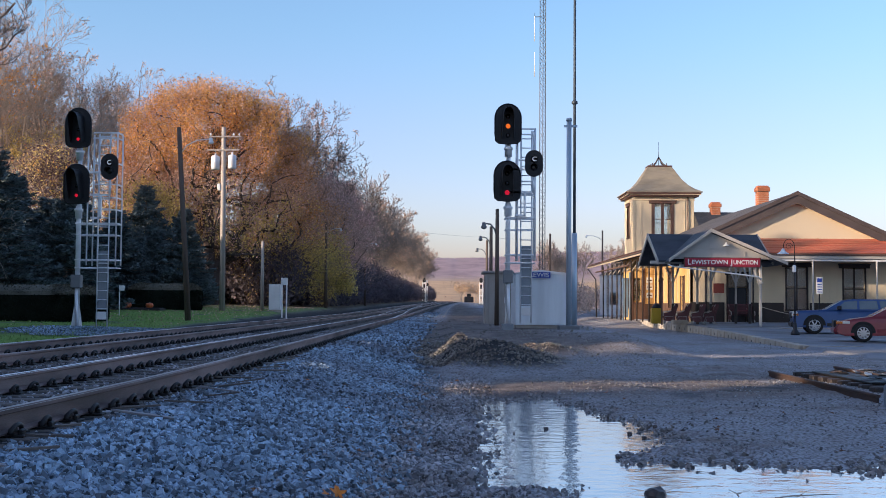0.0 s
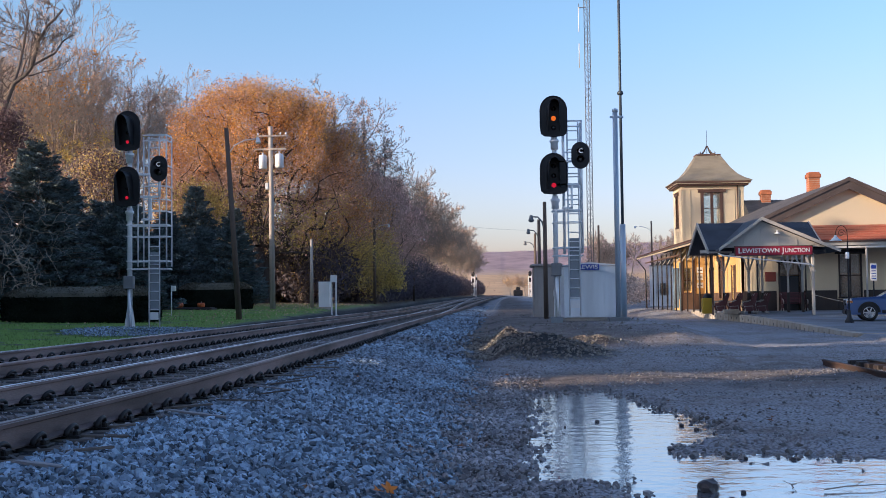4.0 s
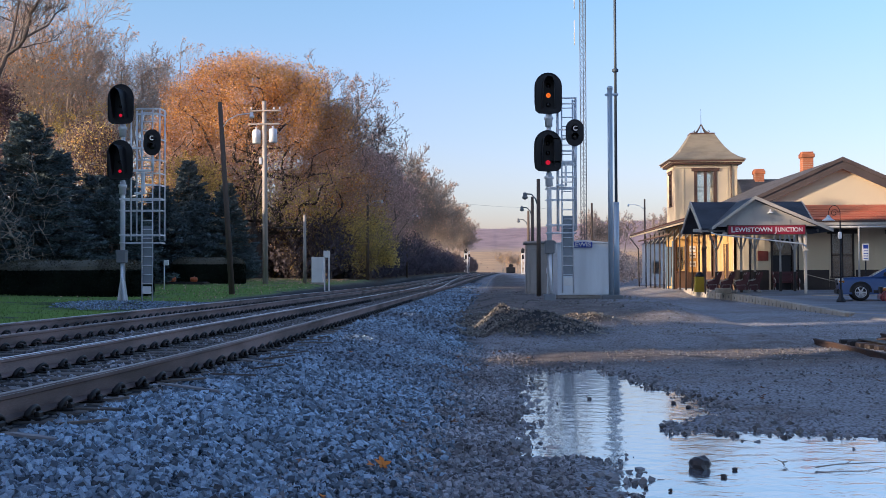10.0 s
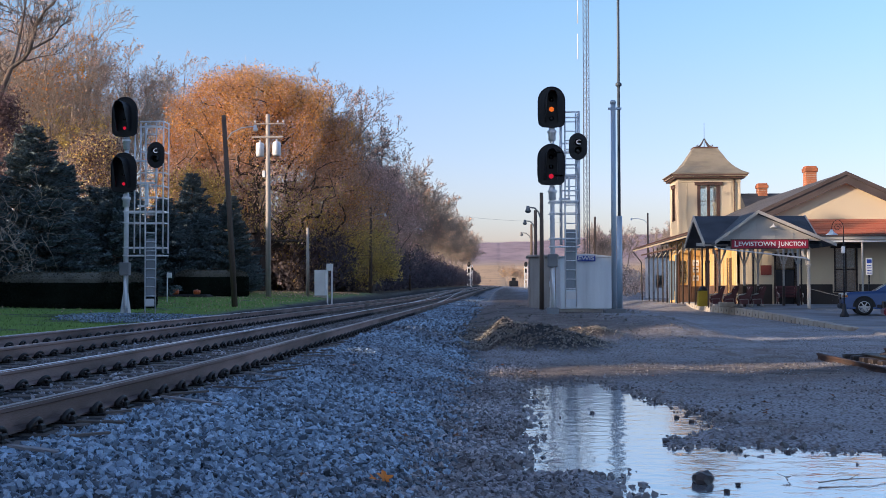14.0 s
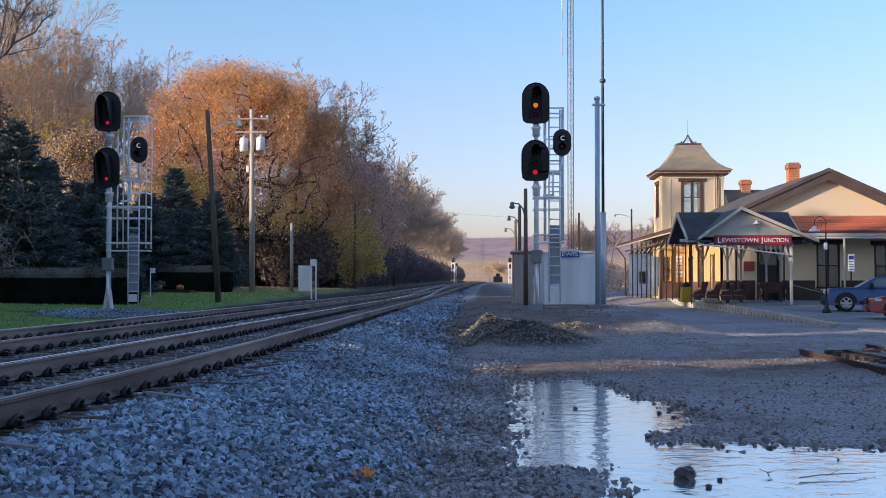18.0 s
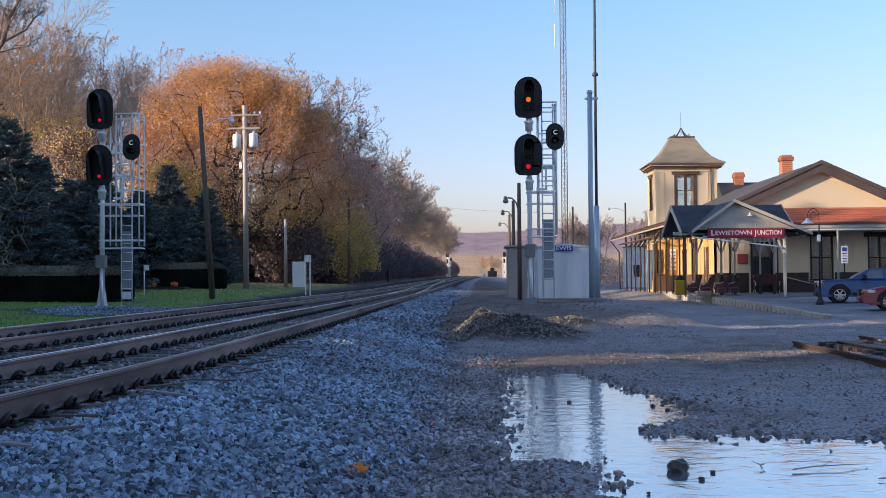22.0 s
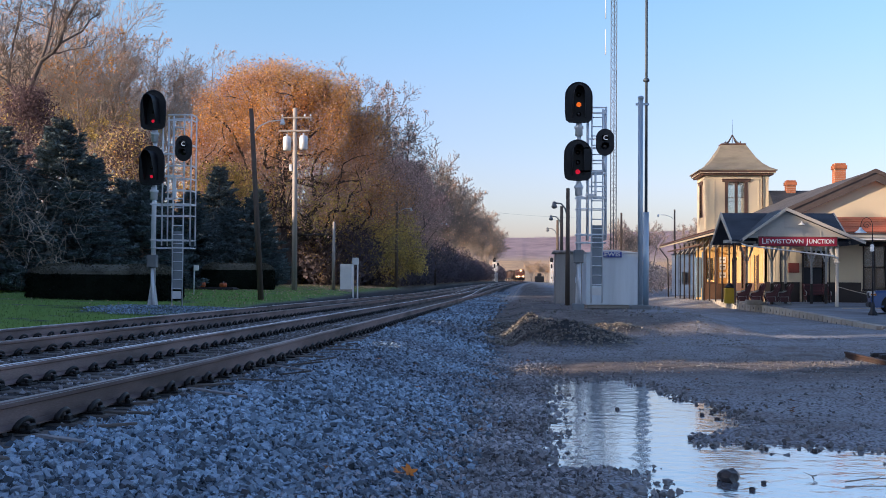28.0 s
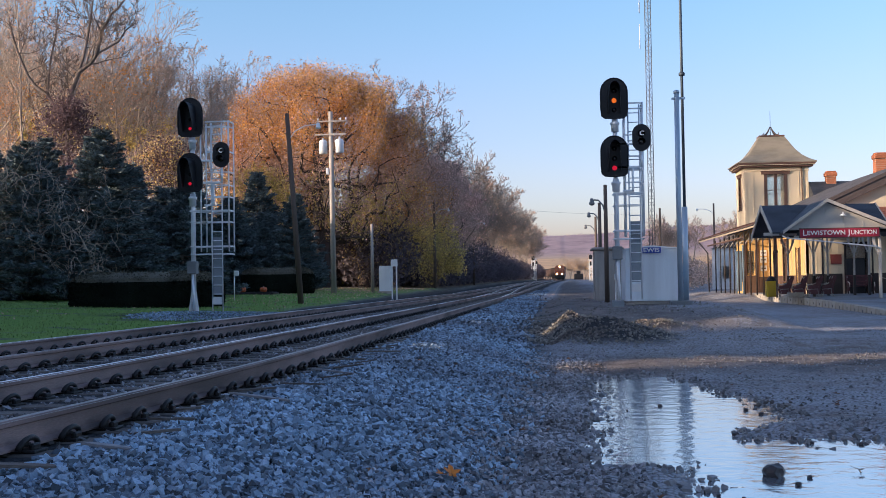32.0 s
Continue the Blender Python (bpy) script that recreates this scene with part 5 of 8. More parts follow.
def conifer(at, label, height, radius, seed):
    """A spruce: trunk and tiers of drooping boughs covered in needles."""
    rng = np.random.default_rng(seed)
    t = thing("spruce_tree", at, label, "tree", "spruces behind the lawn")
    segs, pts, dirs = [(0, 0, 0, 0, 0, height, 0.16, 0.02)], [], []
    z = 0.25
    while z < height - 0.15:
        r = radius * (1 - z / height) ** 0.72 + 0.10
        for _ in range(int(8 + 5 * (1 - z / height))):
            a = rng.uniform(0, 2 * math.pi)
            d, across = np.array([math.cos(a), math.sin(a), 0]), np.array([-math.sin(a), math.cos(a), 0])
            L = r * (1 + 0.14 * math.sin(3 * a + z * 1.3 + seed)) * rng.uniform(0.72, 1.06)
            p0 = np.array([0, 0, z])
            end = p0 + d * L + np.array([0, 0, -0.10 * L + 0.12])
            segs.append((*p0, *end, 0.03, 0.008))
            m = int(20 + 92 * L)
            u = 1 - rng.random(m) ** 1.25 * 0.8
            off = rng.normal(size=(m, 1)) * 0.24 * (1.15 - u[:, None]) * L ** 0.5
            q = p0 + (end - p0) * u[:, None] + across * off + rng.normal(size=(m, 3)) * np.array([0.06, 0.06, 0.05]) + np.array([0, 0, 1.0]) * (0.16 * u ** 3 * L ** 0.5)[:, None]
            pts.append(q)
            dirs.append(d + across * np.sign(off) * 0.7 + np.array([0, 0, 0.25]) + rng.normal(size=(m, 3)) * 0.3)
        z += 0.24
    part("trunk", segments_mesh("trunk", segs, BARK_DARK), None, t)
    part("foliage", leaves_mesh("foliage", np.concatenate(pts), 0.14, SPRUCE, rng, 1.8, np.concatenate(dirs), 0.26), None, t)
    return t


for i, (x, y, h, r) in enumerate(((-22.9, 58, 8.7, 3.9), (-26.5, 57, 7.9, 3.9), (-20.0, 61.5, 5.8, 3.2), (-29.6, 58, 7.8, 3.7), (-24.6, 54.5, 6.0, 3.5), (-27.8, 62, 8.6, 3.7), (-32.0, 64, 8.5, 3.6), (-22.4, 66, 6.4, 3.4), (-26.0, 70, 8.0, 3.6),
                                  (-21.4, 76, 6.3, 2.8), (-19.5, 77.5, 5.3, 2.3), (-23.6, 75, 7.4, 3.1), (-17.6, 78, 6.6, 2.6), (-20.6, 80, 8.2, 2.9))):
    conifer(pose(x, y, float(ground_z(x, y)) - 0.05), "dark blue-green spruce with drooping boughs", h, r, 30 + i)


# light falling on the hedge top is put into this paler colour
HEDGE_LIT_TOP = material("hedge_lit_top", (0.125, 0.115, 0.08), 0.9, vary=0.3, scale=6, fine=12, per_island=0.5)


def hedge(at, label, lx, ly, h, seed):
    """A clipped hedge: rounded sides coloured dark as shaded, a low domed top of leaves coloured paler as lit."""
    rng = np.random.default_rng(seed)
    t = thing("hedge", at, label, "hedge", "clipped hedges")
    n = 40

    def ring(s, z, grow=0.0):
        out = []
        for a in np.linspace(0, 2 * math.pi, n, endpoint=False):
            c, d = math.cos(a), math.sin(a)
            bulge = 1 + 0.03 * math.sin(5 * a + seed) + 0.02 * math.sin(11 * a)
            out.append(((lx / 2 - (1 - s) * ly / 2 + grow) * bulge * math.copysign(abs(c) ** 0.42, c), (ly / 2 * s + grow) * math.copysign(abs(d) ** 0.6, d), z))
        return out

    def skin(levels, grow):
        v = [p for s, z in levels for p in ring(s, z, grow)]
        f = [(i * n + k, i * n + (k + 1) % n, (i + 1) * n + (k + 1) % n, (i + 1) * n + k) for i in range(len(levels) - 1) for k in range(n)]
        return Build().add(v, f + [tuple(range((len(levels) - 1) * n, len(levels) * n))])

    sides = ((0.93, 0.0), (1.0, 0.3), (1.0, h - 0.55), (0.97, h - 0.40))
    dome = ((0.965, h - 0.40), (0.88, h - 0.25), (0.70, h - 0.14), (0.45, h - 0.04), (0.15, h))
    part("body", skin(sides, 0.0), HEDGE_SHADED, t)
    part("top", skin(dome, 0.0), HEDGE_LIT_TOP, t, "clipped top paled as lit")
    for name, levels, number, size, leaf in (("leaves", sides, int(1100 * lx), 0.08, HEDGE_SHADED), ("top_leaves", dome, int(2600 * lx), 0.05, HEDGE_LIT_TOP)):
        w = rng.random(number) * (len(levels) - 1)
        k = w.astype(int)
        u = (w - k)[:, None]
        rings = np.array([ring(s, z, 0.01) for s, z in levels])
        col = rng.random(number) * n
        c0 = col.astype(int)
        g = (col - c0)[:, None]
        low = rings[k, c0] * (1 - g) + rings[k, (c0 + 1) % n] * g
        high = rings[k + 1, c0] * (1 - g) + rings[k + 1, (c0 + 1) % n] * g
        part(name, leaves_mesh(name, low * (1 - u) + high * u + rng.normal(size=(number, 3)) * 0.022, size, leaf, rng), None, t)
    return t


hedge(pose(-16.6, 46.5, 0.60), "long dark clipped hedge behind the signal", 6.0, 2.4, 1.5, 1)
hedge(pose(-16.7, 69.5, 1.0), "dark clipped hedge at the lawn's edge", 4.2, 1.6, 1.55, 2)

# unseen spruce row added along the line, beside and behind the camera, to shade the yard
low_kind = conifer(pose(-39.5, 43, 0.9), "unseen dark spruce added beside the line to cast shade", 18.0, 3.6, 50)
tall_kind = conifer(pose(-33, 41, 0.8), "tall dark unseen spruce added beside the line to cast shade", 20.5, 3.8, 51)
mid_kind = conifer(pose(-43.5, 43, 0.9), "unseen dark spruce added beside the line to cast shade", 17.1, 3.6, 53)
short_kind = conifer(pose(-59.5, 57, 0.9), "unseen dark spruce added at the foot of the slope for shade", 9.5, 3.2, 54)
rng = np.random.default_rng(52)
for i in range(66):
    y = (50.5 if i else 46.8) - 2.2 * i + float(rng.uniform(-0.6, 0.6))
    x = (-32 if i % 2 else -36.5) + float(rng.uniform(-1.0, 1.0))
    kind_of = tall_kind if -32 < y < 37 else mid_kind if y > 36 else low_kind
    # two narrow breaks in the row let the sun through
    for gx0, gy0, gap in ((3.0, 20.5, 3.4), (-0.5, 29.8, 3.1)):
        off = (y - gy0) * 0.904 - (x - gx0) * 0.427
        if abs(off) < gap:
            y += (math.copysign(gap, off) - off) / 0.904
    copy_thing(kind_of, pose(x, y, float(ground_z(x, y)) - 0.1 - float(rng.uniform(0, 0.4)), 0, 0, float(rng.uniform(0, 360))))

# more unseen spruces, placed to shade the station's front wall
for x, y in ((-30.5, 47.6), (-34.4, 47.6), (-38.5, 45.2), (-34.0, 45.6), (-39.0, 44.2), (-30.8, 44.9)):
    copy_thing(mid_kind, pose(x, y, float(ground_z(x, y)) - 0.3, 0, 0, 53 * x))
# unseen spruces added on the slope to shade the lower wood
for i in range(15):
    y = 60 + 2.5 * i
    x = -55 - 4.0 * (i % 2) + float(rng.uniform(-1, 1))
    copy_thing(short_kind, pose(x, y, float(ground_z(x, y)) - 0.2, 0, 0, 47 * i))

# grey tangle of dead branches before the spruces
rng = np.random.default_rng(91)
t = thing("dead_vines", pose(-22.6, 53.0, 0.7), "pale tangled dead vines hanging over the spruces", "vines")
segs = []
for i in range(80):
    p = np.array([rng.uniform(-3.2, 2.3), rng.uniform(-0.5, 0.5), 0.0])
    p[2] = rng.uniform(2.0, 6.6) - 0.8 * max(0.0, p[0] + 0.5)
    d = rng.normal(size=3) * np.array([1, 0.3, 1])
    r = rng.uniform(0.009, 0.021)
    for k in range(int(rng.integers(7, 16))):
        d = d / np.linalg.norm(d) + rng.normal(size=3) * np.array([0.5, 0.2, 0.5]) + np.array([0, -0.05 * p[1], -0.06])
        q = p + d / np.linalg.norm(d) * 0.2
        segs.append((*p, *q, r, r * 0.93))
        if rng.random() < 0.4:
            e = d / np.linalg.norm(d) + rng.normal(size=3) * 0.7
            mid = q + e * 0.28
            segs += [(*q, *mid, r * 0.7, r * 0.5), (*mid, *(mid + (e + rng.normal(size=3) * 0.5) * 0.22), r * 0.5, r * 0.3)]
        p, r = q, r * 0.93
part("tangle", segments_mesh("tangle", segs, BARK_PALE), None, t)

for x, s in ((-17.85, 1.0), (-16.6, 0.85)):
    t = thing("pumpkin", pose(x, 65.6, 1.14, 0, 0, 20 * s), "small orange pumpkin on the planted bed", "pumpkin", "pumpkins on the bed")
    b = Build()
    for a in range(8):
        b.lathe([(0.02, 0), (0.09 * s, 0.03), (0.125 * s, 0.15 * s), (0.09 * s, 0.28 * s), (0.02, 0.30 * s)], 8, at=(0.13 * s * math.cos(a * 0.785), 0.13 * s * math.sin(a * 0.785), 0))
    part("fruit", b, material("pumpkin_skin", (0.55, 0.12, 0.03), 0.5, vary=0.15), t)
    part("stem", Build().tube((0, 0, 0.25 * s), (0.03, 0, 0.38 * s), 0.03, 0.02, 6), BARK, t)
t = thing("flower_bed", pose(-17.3, 66, 0.9), "low dark planted bed with a timber edge", "flower bed")
part("edging", Build().box(-1.35, -0.7, 0, 1.35, 0.7, 0.2, 0.03), DARK_WOOD, t)
part("soil", Build().box(-1.25, -0.6, 0.2, 1.25, 0.6, 0.24, 0.02), DARK_WOOD, t)
t = thing("yard_marker", pose(-15.6, 56, 0.78), "small white marker post on the lawn", "marker post")
part("post", Build().tube((0, 0, -0.05), (0, 0, 1.45), 0.03, n=6), WHITE_PAINT, t)
part("plate", Build().box(-0.02, -0.05, 1.2, 0.22, 0.05, 1.45, 0.02), WHITE_PAINT, t)
rng = np.random.default_rng(95)
m = 2200
y = 34 + 58 * rng.random(m) ** 0.45
x = -10.2 - rng.random(m) ** 1.2 * (4 + 0.12 * y)
p = np.stack([x, y, ground_z(x, y) + 0.03], 1)
tagged(new("lawn_leaves", leaves_mesh("lawn_leaves", p, 0.065, RUSSET, rng)), "dry brown leaves strewn over the lawn", "leaves", kind="stuff")
m = 17000
y = 26 + 50 * rng.random(m) ** 1.1
x = -10.0 - rng.random(m) * (3 + 0.22 * y)
p = np.stack([x, y, ground_z(x, y) + 0.03], 1)
BLADE = material("grass_blade", (0.17, 0.28, 0.065), 0.8, vary=0.3, scale=1.5, tint=(0.21, 0.27, 0.075), per_island=0.5)
tagged(new("lawn_grass", leaves_mesh("lawn_grass", p, 0.05, BLADE, rng, 1.6, np.array([[0, 0, 1.0]]), 0.2)), "short green autumn grass of the lawn", "grass", kind="stuff")

# ---- signal cabin, masts and poles ----
def cabin():
    t = thing("signal_cabin", pose(2.30, 41.0, 0.70), "silver aluminium equipment cabin with a blue name sign", "equipment cabin")
    W, L, H = 1.86, 2.6, 1.84
    b = Build().box(0, 0, 0.05, W, L, H, 0.02)
    part("body", b, ALU, t)
    part("roof", Build().prism([(-0.04, H), (W + 0.04, H), (W + 0.04, H + 0.02), (W / 2, H + 0.12), (-0.04, H + 0.02)], -0.05, L + 0.05, "y"), ALU, t)
    part("skid", Build().box(0.05, 0.05, -0.06, W - 0.05, L - 0.05, 0.05), ALU_DIRTY, t)
    for x in (0.04, 0.5, 0.93, 1.4, 1.82):
        part("wall_seam", Build().box(x - 0.012, -0.012, 0.08, x + 0.012, 0.0, H - 0.05), ALU, t)
    s = part("name_sign", Build().box(0.45, -0.09, H - 0.15, 1.22, -0.07, H + 0.05, 0.004), BLUE_SIGN, t, "blue name sign with white letters")
    letter("LEWIS", 0.2, WHITE_PAINT, s, pose(0.835, -0.094, H - 0.05), width=0.66)
    return t


cabin()


def relay_box():
    t = thing("relay_house", pose(1.60, 52, 0.52), "brownish weathered metal relay house", "equipment cabin")
    part("body", Build().box(0, 0, 0, 1.15, 2.2, 2.3, 0.03), ALU_DIRTY, t)
    part("roof", Build().box(-0.12, -0.12, 2.3, 1.27, 2.32, 2.42, 0.03), ALU_DIRTY, t)
    part("door", Build().box(0.15, -0.03, 0.12, 1.0, 0.0, 2.1, 0.01), ALU_DIRTY, t)
    part("door_handle", Build().box(0.85, -0.06, 1.0, 0.9, -0.03, 1.25, 0.008), GALV, t)


relay_box()


def post(name, at, label, category, height, r, mat, group="", taper=0.75, n=10):
    t = thing(name, at, label, category, group)
    part("pole", Build().tube((0, 0, -0.1), (0, 0, height), r, r * taper, n), mat, t)
    return t


BLUE_GALV = material("blue_grey_steel", (0.42, 0.50, 0.57), 0.45, 0.4, vary=0.12, scale=3, fine=30, streak=(3, 3, 0.4))
# mast steel darkened to imitate its silhouette against the bright sky
STEEL_ON_SKY = material("steel_against_sky", (0.07, 0.09, 0.11), 0.5, 0.3, vary=0.15, scale=3, fine=30)
LATTICE = material("grey_lattice_steel", (0.11, 0.125, 0.14), 0.6, 0.3, vary=0.15)
t = post("antenna_mast", pose(4.06, 40, 0.72), "short blue-grey steel tube mast by the cabin", "mast", 7.0, 0.085, BLUE_GALV, taper=1.0, n=14)
part("cap", Build().lathe([(0.1, 6.99), (0.1, 7.07), (0.05, 7.1)], 14), BLUE_GALV, t)
part("clamp", Build().box(-0.17, -0.04, 6.78, 0.28, 0.04, 6.85, 0.01), BLUE_GALV, t)
part("footing", Build().box(-0.35, -0.35, -0.12, 0.35, 0.35, 0.05, 0.03), BOX_GREY, t)
t = thing("antenna_mast", pose(4.46, 42, 0.62), "tall thin steel antenna mast, darkened above as against the sky", "mast")
part("lower_tube", Build().tube((0, 0, -0.1), (0, 0, 3.4), 0.10, 0.10, 12), BLUE_GALV, t)
part("upper_tube", Build().tube((0, 0, 3.4), (0, 0, 15), 0.055, 0.045, 10), STEEL_ON_SKY, t)
part("collar", Build().lathe([(0.06, 8.0), (0.11, 8.03), (0.11, 8.11), (0.06, 8.15)], 12), STEEL_ON_SKY, t)

t = thing("lattice_tower", pose(11.85, 150, 0.3), "slender grey steel lattice radio tower", "radio tower")
H, S = 52.0, 0.42
legs = [(S * math.cos(a), S * math.sin(a)) for a in (0.5, 0.5 + 2.094, 0.5 + 4.189)]
for x, y in legs:
    part("leg", Build().tube((x, y, 0), (x, y, H), 0.05, n=5), LATTICE, t)
lat = Build()
z = 0.0
while z < H - 0.8:
    for i in range(3):
        (x0, y0), (x1, y1) = legs[i], legs[(i + 1) % 3]
        lat.tube((x0, y0, z), (x1, y1, z + 0.8), 0.018, n=3, caps=False)
        lat.tube((x1, y1, z), (x0, y0, z + 0.8), 0.018, n=3, caps=False)
    z += 0.8
tagged(part("lattice", lat, LATTICE, t), kind="stuff")
for z in (30.3, 34.9):
    part("whip_antenna", Build().tube((-1.05, 0, z), (-1.05, 0, z + 3.2), 0.055, n=6), WHITE_PAINT, t, "white whip antenna")
part("antenna_arm", Build().box(-1.1, -0.03, 38.0, -0.2, 0.03, 38.1).box(-1.08, -0.03, 37.9, -1.02, 0.03, 38.6), LATTICE, t)


def street_lamp(at, label, height, arm, mat=WOOD_POLE, r=0.13, lean=0.0, metal=GALV):
    """A wooden pole with a bent arm and a hanging lamp."""
    t = thing("street_lamp", at @ pose(0, 0, 0, 0, lean, 0), label, "street lamp", "pole lamps")
    part("pole", Build().tube((0, 0, -0.1), (0, 0, height), r, r * 0.7, 10), mat, t)
    s = 1 if arm > 0 else -1
    z = height - 0.9
    pts = [(0, 0, z - 0.25), (arm * 0.25, 0, z + 0.12), (arm * 0.6, 0, z + 0.3), (arm, 0, z + 0.32)]
    part("arm", Build().path(pts, 0.03, 6), metal, t)
    part("lamp_head", Build().lathe([(0.04, 0.1), (0.07, 0.08), (0.08, -0.03), (0.115, -0.08), (0.115, -0.13), (0.05, -0.18)], 12, at=(arm + s * 0.08, 0, z + 0.28)), metal, t)
    return t


street_lamp(pose(-11.0, 50, 0.52), "leaning weathered wooden lamp pole with a curved arm", 8.4, 1.25, lean=-3.65)
street_lamp(pose(-10.35, 99.5, 0.85), "wooden lamp pole with a curved arm beside the track", 7.5, 1.15)
street_lamp(pose(1.9, 46.5, 0.62), "dark lamp pole with a curved arm by the relay house", 4.6, -0.45, r=0.10, metal=BOX_GREY)
street_lamp(pose(2.32, 65, 0.35), "wooden lamp pole with a curved arm", 5.4, -0.5, r=0.12, metal=BOX_GREY)
street_lamp(pose(2.58, 80, 0.4), "wooden lamp pole with a curved arm", 5.4, -0.6, r=0.11, metal=BOX_GREY)
street_lamp(pose(16.9, 130, 0.4), "wooden lamp pole with a curved arm behind the station", 9.3, -1.7)
post("wooden_pole", pose(9.0, 105, 0.3), "plain weathered wooden pole", "pole", 7.5, 0.12, WOOD_POLE)
street_lamp(pose(-9.9, 140, 0.9), "dark wooden lamp pole beside the track", 8.3, 1.2)

t = post("utility_pole", pose(-13.4, 70, 0.92, 0, -0.4, 0), "pale wooden utility pole with crossarms and two grey transformers", "utility pole", 11.0, 0.17, WOOD_PALE)
part("crossarm", Build().box(-0.85, -0.15, 10.36, 1.05, -0.06, 10.45, 0.01), WOOD_PALE, t)
part("crossarm", Build().box(-0.95, -0.15, 9.56, 0.95, -0.06, 9.66, 0.01), WOOD_PALE, t)
for x in (-0.75, 0.62, 0.95):
    part("insulator", Build().lathe([(0.03, 0), (0.06, 0.04), (0.05, 0.12), (0.02, 0.15)], 8, at=(x, -0.1, 10.47)), GALV, t)
for x, z in ((-0.48, 8.45), (0.52, 8.5)):
    part("transformer", Build().lathe([(0.22, 0), (0.25, 0.03), (0.25, 0.75), (0.2, 0.82), (0.06, 0.85), (0.05, 0.98)], 14, at=(x, 0, z)), GALV, t, "pale grey transformer can")
part("meter_box", Build().box(-0.32, -0.15, 7.2, -0.15, 0.05, 7.6, 0.02), GALV, t)

t = thing("equipment_cabinet", pose(-10.8, 71, 1.03), "white metal trackside cabinet on a slab", "equipment cabinet")
part("body", Build().box(0, 0, 0.02, 0.68, 0.6, 1.55, 0.02), WHITE_PAINT, t)
part("cabinet_door", Build().box(0.34, -0.02, 0.1, 0.66, 0.0, 1.48, 0.008), WHITE_PAINT, t)
part("slab", Build().box(-0.08, -0.08, -0.15, 0.76, 0.68, 0.02, 0.02), CONCRETE, t)
post("service_pole", pose(-11.3, 71.6, 0.98), "grey service pole beside the cabinet", "pole", 4.2, 0.11, WOOD_PALE)
t = thing("marker_frame", pose(-9.58, 68, 0.65), "white double-post track marker", "marker post")
for x in (0, 0.26):
    part("post", Build().box(x - 0.04, -0.04, -0.1, x + 0.04, 0.04, 2.2, 0.01), WHITE_PAINT, t)
part("board", Build().box(-0.06, -0.05, 1.85, 0.32, 0.05, 2.25, 0.01), WHITE_PAINT, t)

t = thing("rail_cart", pose(5.6, 322, 1.72), "dark maintenance machine standing beside the far track", "track machine")
part("body", Build().box(-1.3, 0, 0.3, 1.2, 3, 1.9, 0.15), BLACK, t)
part("cabin", Build().box(-0.6, 0.5, 1.9, 0.5, 2.2, 2.7, 0.1), BLACK, t)
t = thing("overhead_wire", pose(0, 0, 0), "thin cable crossing the line", "cable")
part("cable", Build().path([(-14 + 1.6 * i, 150, 11.3 - 0.12 * i + 0.02 * (i - 9) ** 2 * 0.4) for i in range(16)], 0.012, 4), PLATE, t)

t = thing("timber_edging", pose(0, 0, 0), "pale timber edging along the dirt path beside the track", "edging")
for i in range(22):
    y = 90.0 + 9.0 * i
    x0, x1 = -0.42 + float(bend(y)), -0.42 + float(bend(y + 8.9))
    z0, z1 = float(ground_z(x0, y)) + 0.03, float(ground_z(x1, y + 8.9)) + 0.03
    v = [(x0 - 0.08, y, z0), (x0 + 0.08, y, z0), (x1 + 0.08, y + 8.9, z1), (x1 - 0.08, y + 8.9, z1)]
    v += [(a, b3, c3 - 0.12) for a, b3, c3 in v]
    part("plank", Build().add(v, [(0, 1, 2, 3), (7, 6, 5, 4), (0, 4, 5, 1), (1, 5, 6, 2), (2, 6, 7, 3), (3, 7, 4, 0)]), WOOD_PALE, t)

# ---- platform, kerb and parking ----
KERB = [(11.85, 39.4, 0.14), (12.15, 45.5, 0.21), (12.55, 52, 0.28), (12.95, 60, 0.35), (13.2, 68, 0.40), (13.3, 78, 0.43), (13.35, 89, 0.45), (13.35, 112, 0.46)]


def kerb_at(y):
    ys = [p[1] for p in KERB]
    return float(np.interp(y, ys, [p[0] for p in KERB])), float(np.interp(y, ys, [p[2] for p in KERB]))


def paved_z(x, y):
    return np.interp(y, [30, 39.4, 52, 60, 70, 112], [0.06, 0.16, 0.28, 0.42, 0.49, 0.49])


py_ = np.concatenate([np.arange(30, 40, 0.8), np.arange(40, 112.1, 2.0)])
v, f = [], []
for y in py_:
    x0 = kerb_at(y)[0] + 0.12 if y > 39.4 else 11.85 - (39.4 - y) * 0.02 + 0.25 * math.sin(y * 1.7)
    v.append((x0 - (0.5 if y < 39.4 else 0.02), y, float(paved_z(x0, y)) - 0.30))
    for j in range(9):
        x = x0 + (60 - x0) * (j / 8) ** 2
        v.append((x, y, float(paved_z(x, y))))
for i in range(len(py_) - 1):
    f += [(i * 10 + j, i * 10 + j + 1, i * 10 + j + 11, i * 10 + j + 10) for j in range(9)]
tagged(part("pavement", Build().add(v, f), ASPHALT), "worn grey asphalt of platform and car park", "pavement", kind="structure")
kerb = thing("platform_kerb", pose(0, 0, 0), "weathered tan concrete kerb stones along the platform edge", "kerb", kind="structure")
y = 39.5
rng = np.random.default_rng(21)
stone = Build().box(-0.16, 0.004, -0.5, 0.16, 1.746, 0.0, 0.012).mesh("kerb_stone", CONCRETE)
stub = Build().box(-0.170, 0.80, -0.26, -0.158, 0.92, -0.14).mesh("joint_pocket", BLACK)
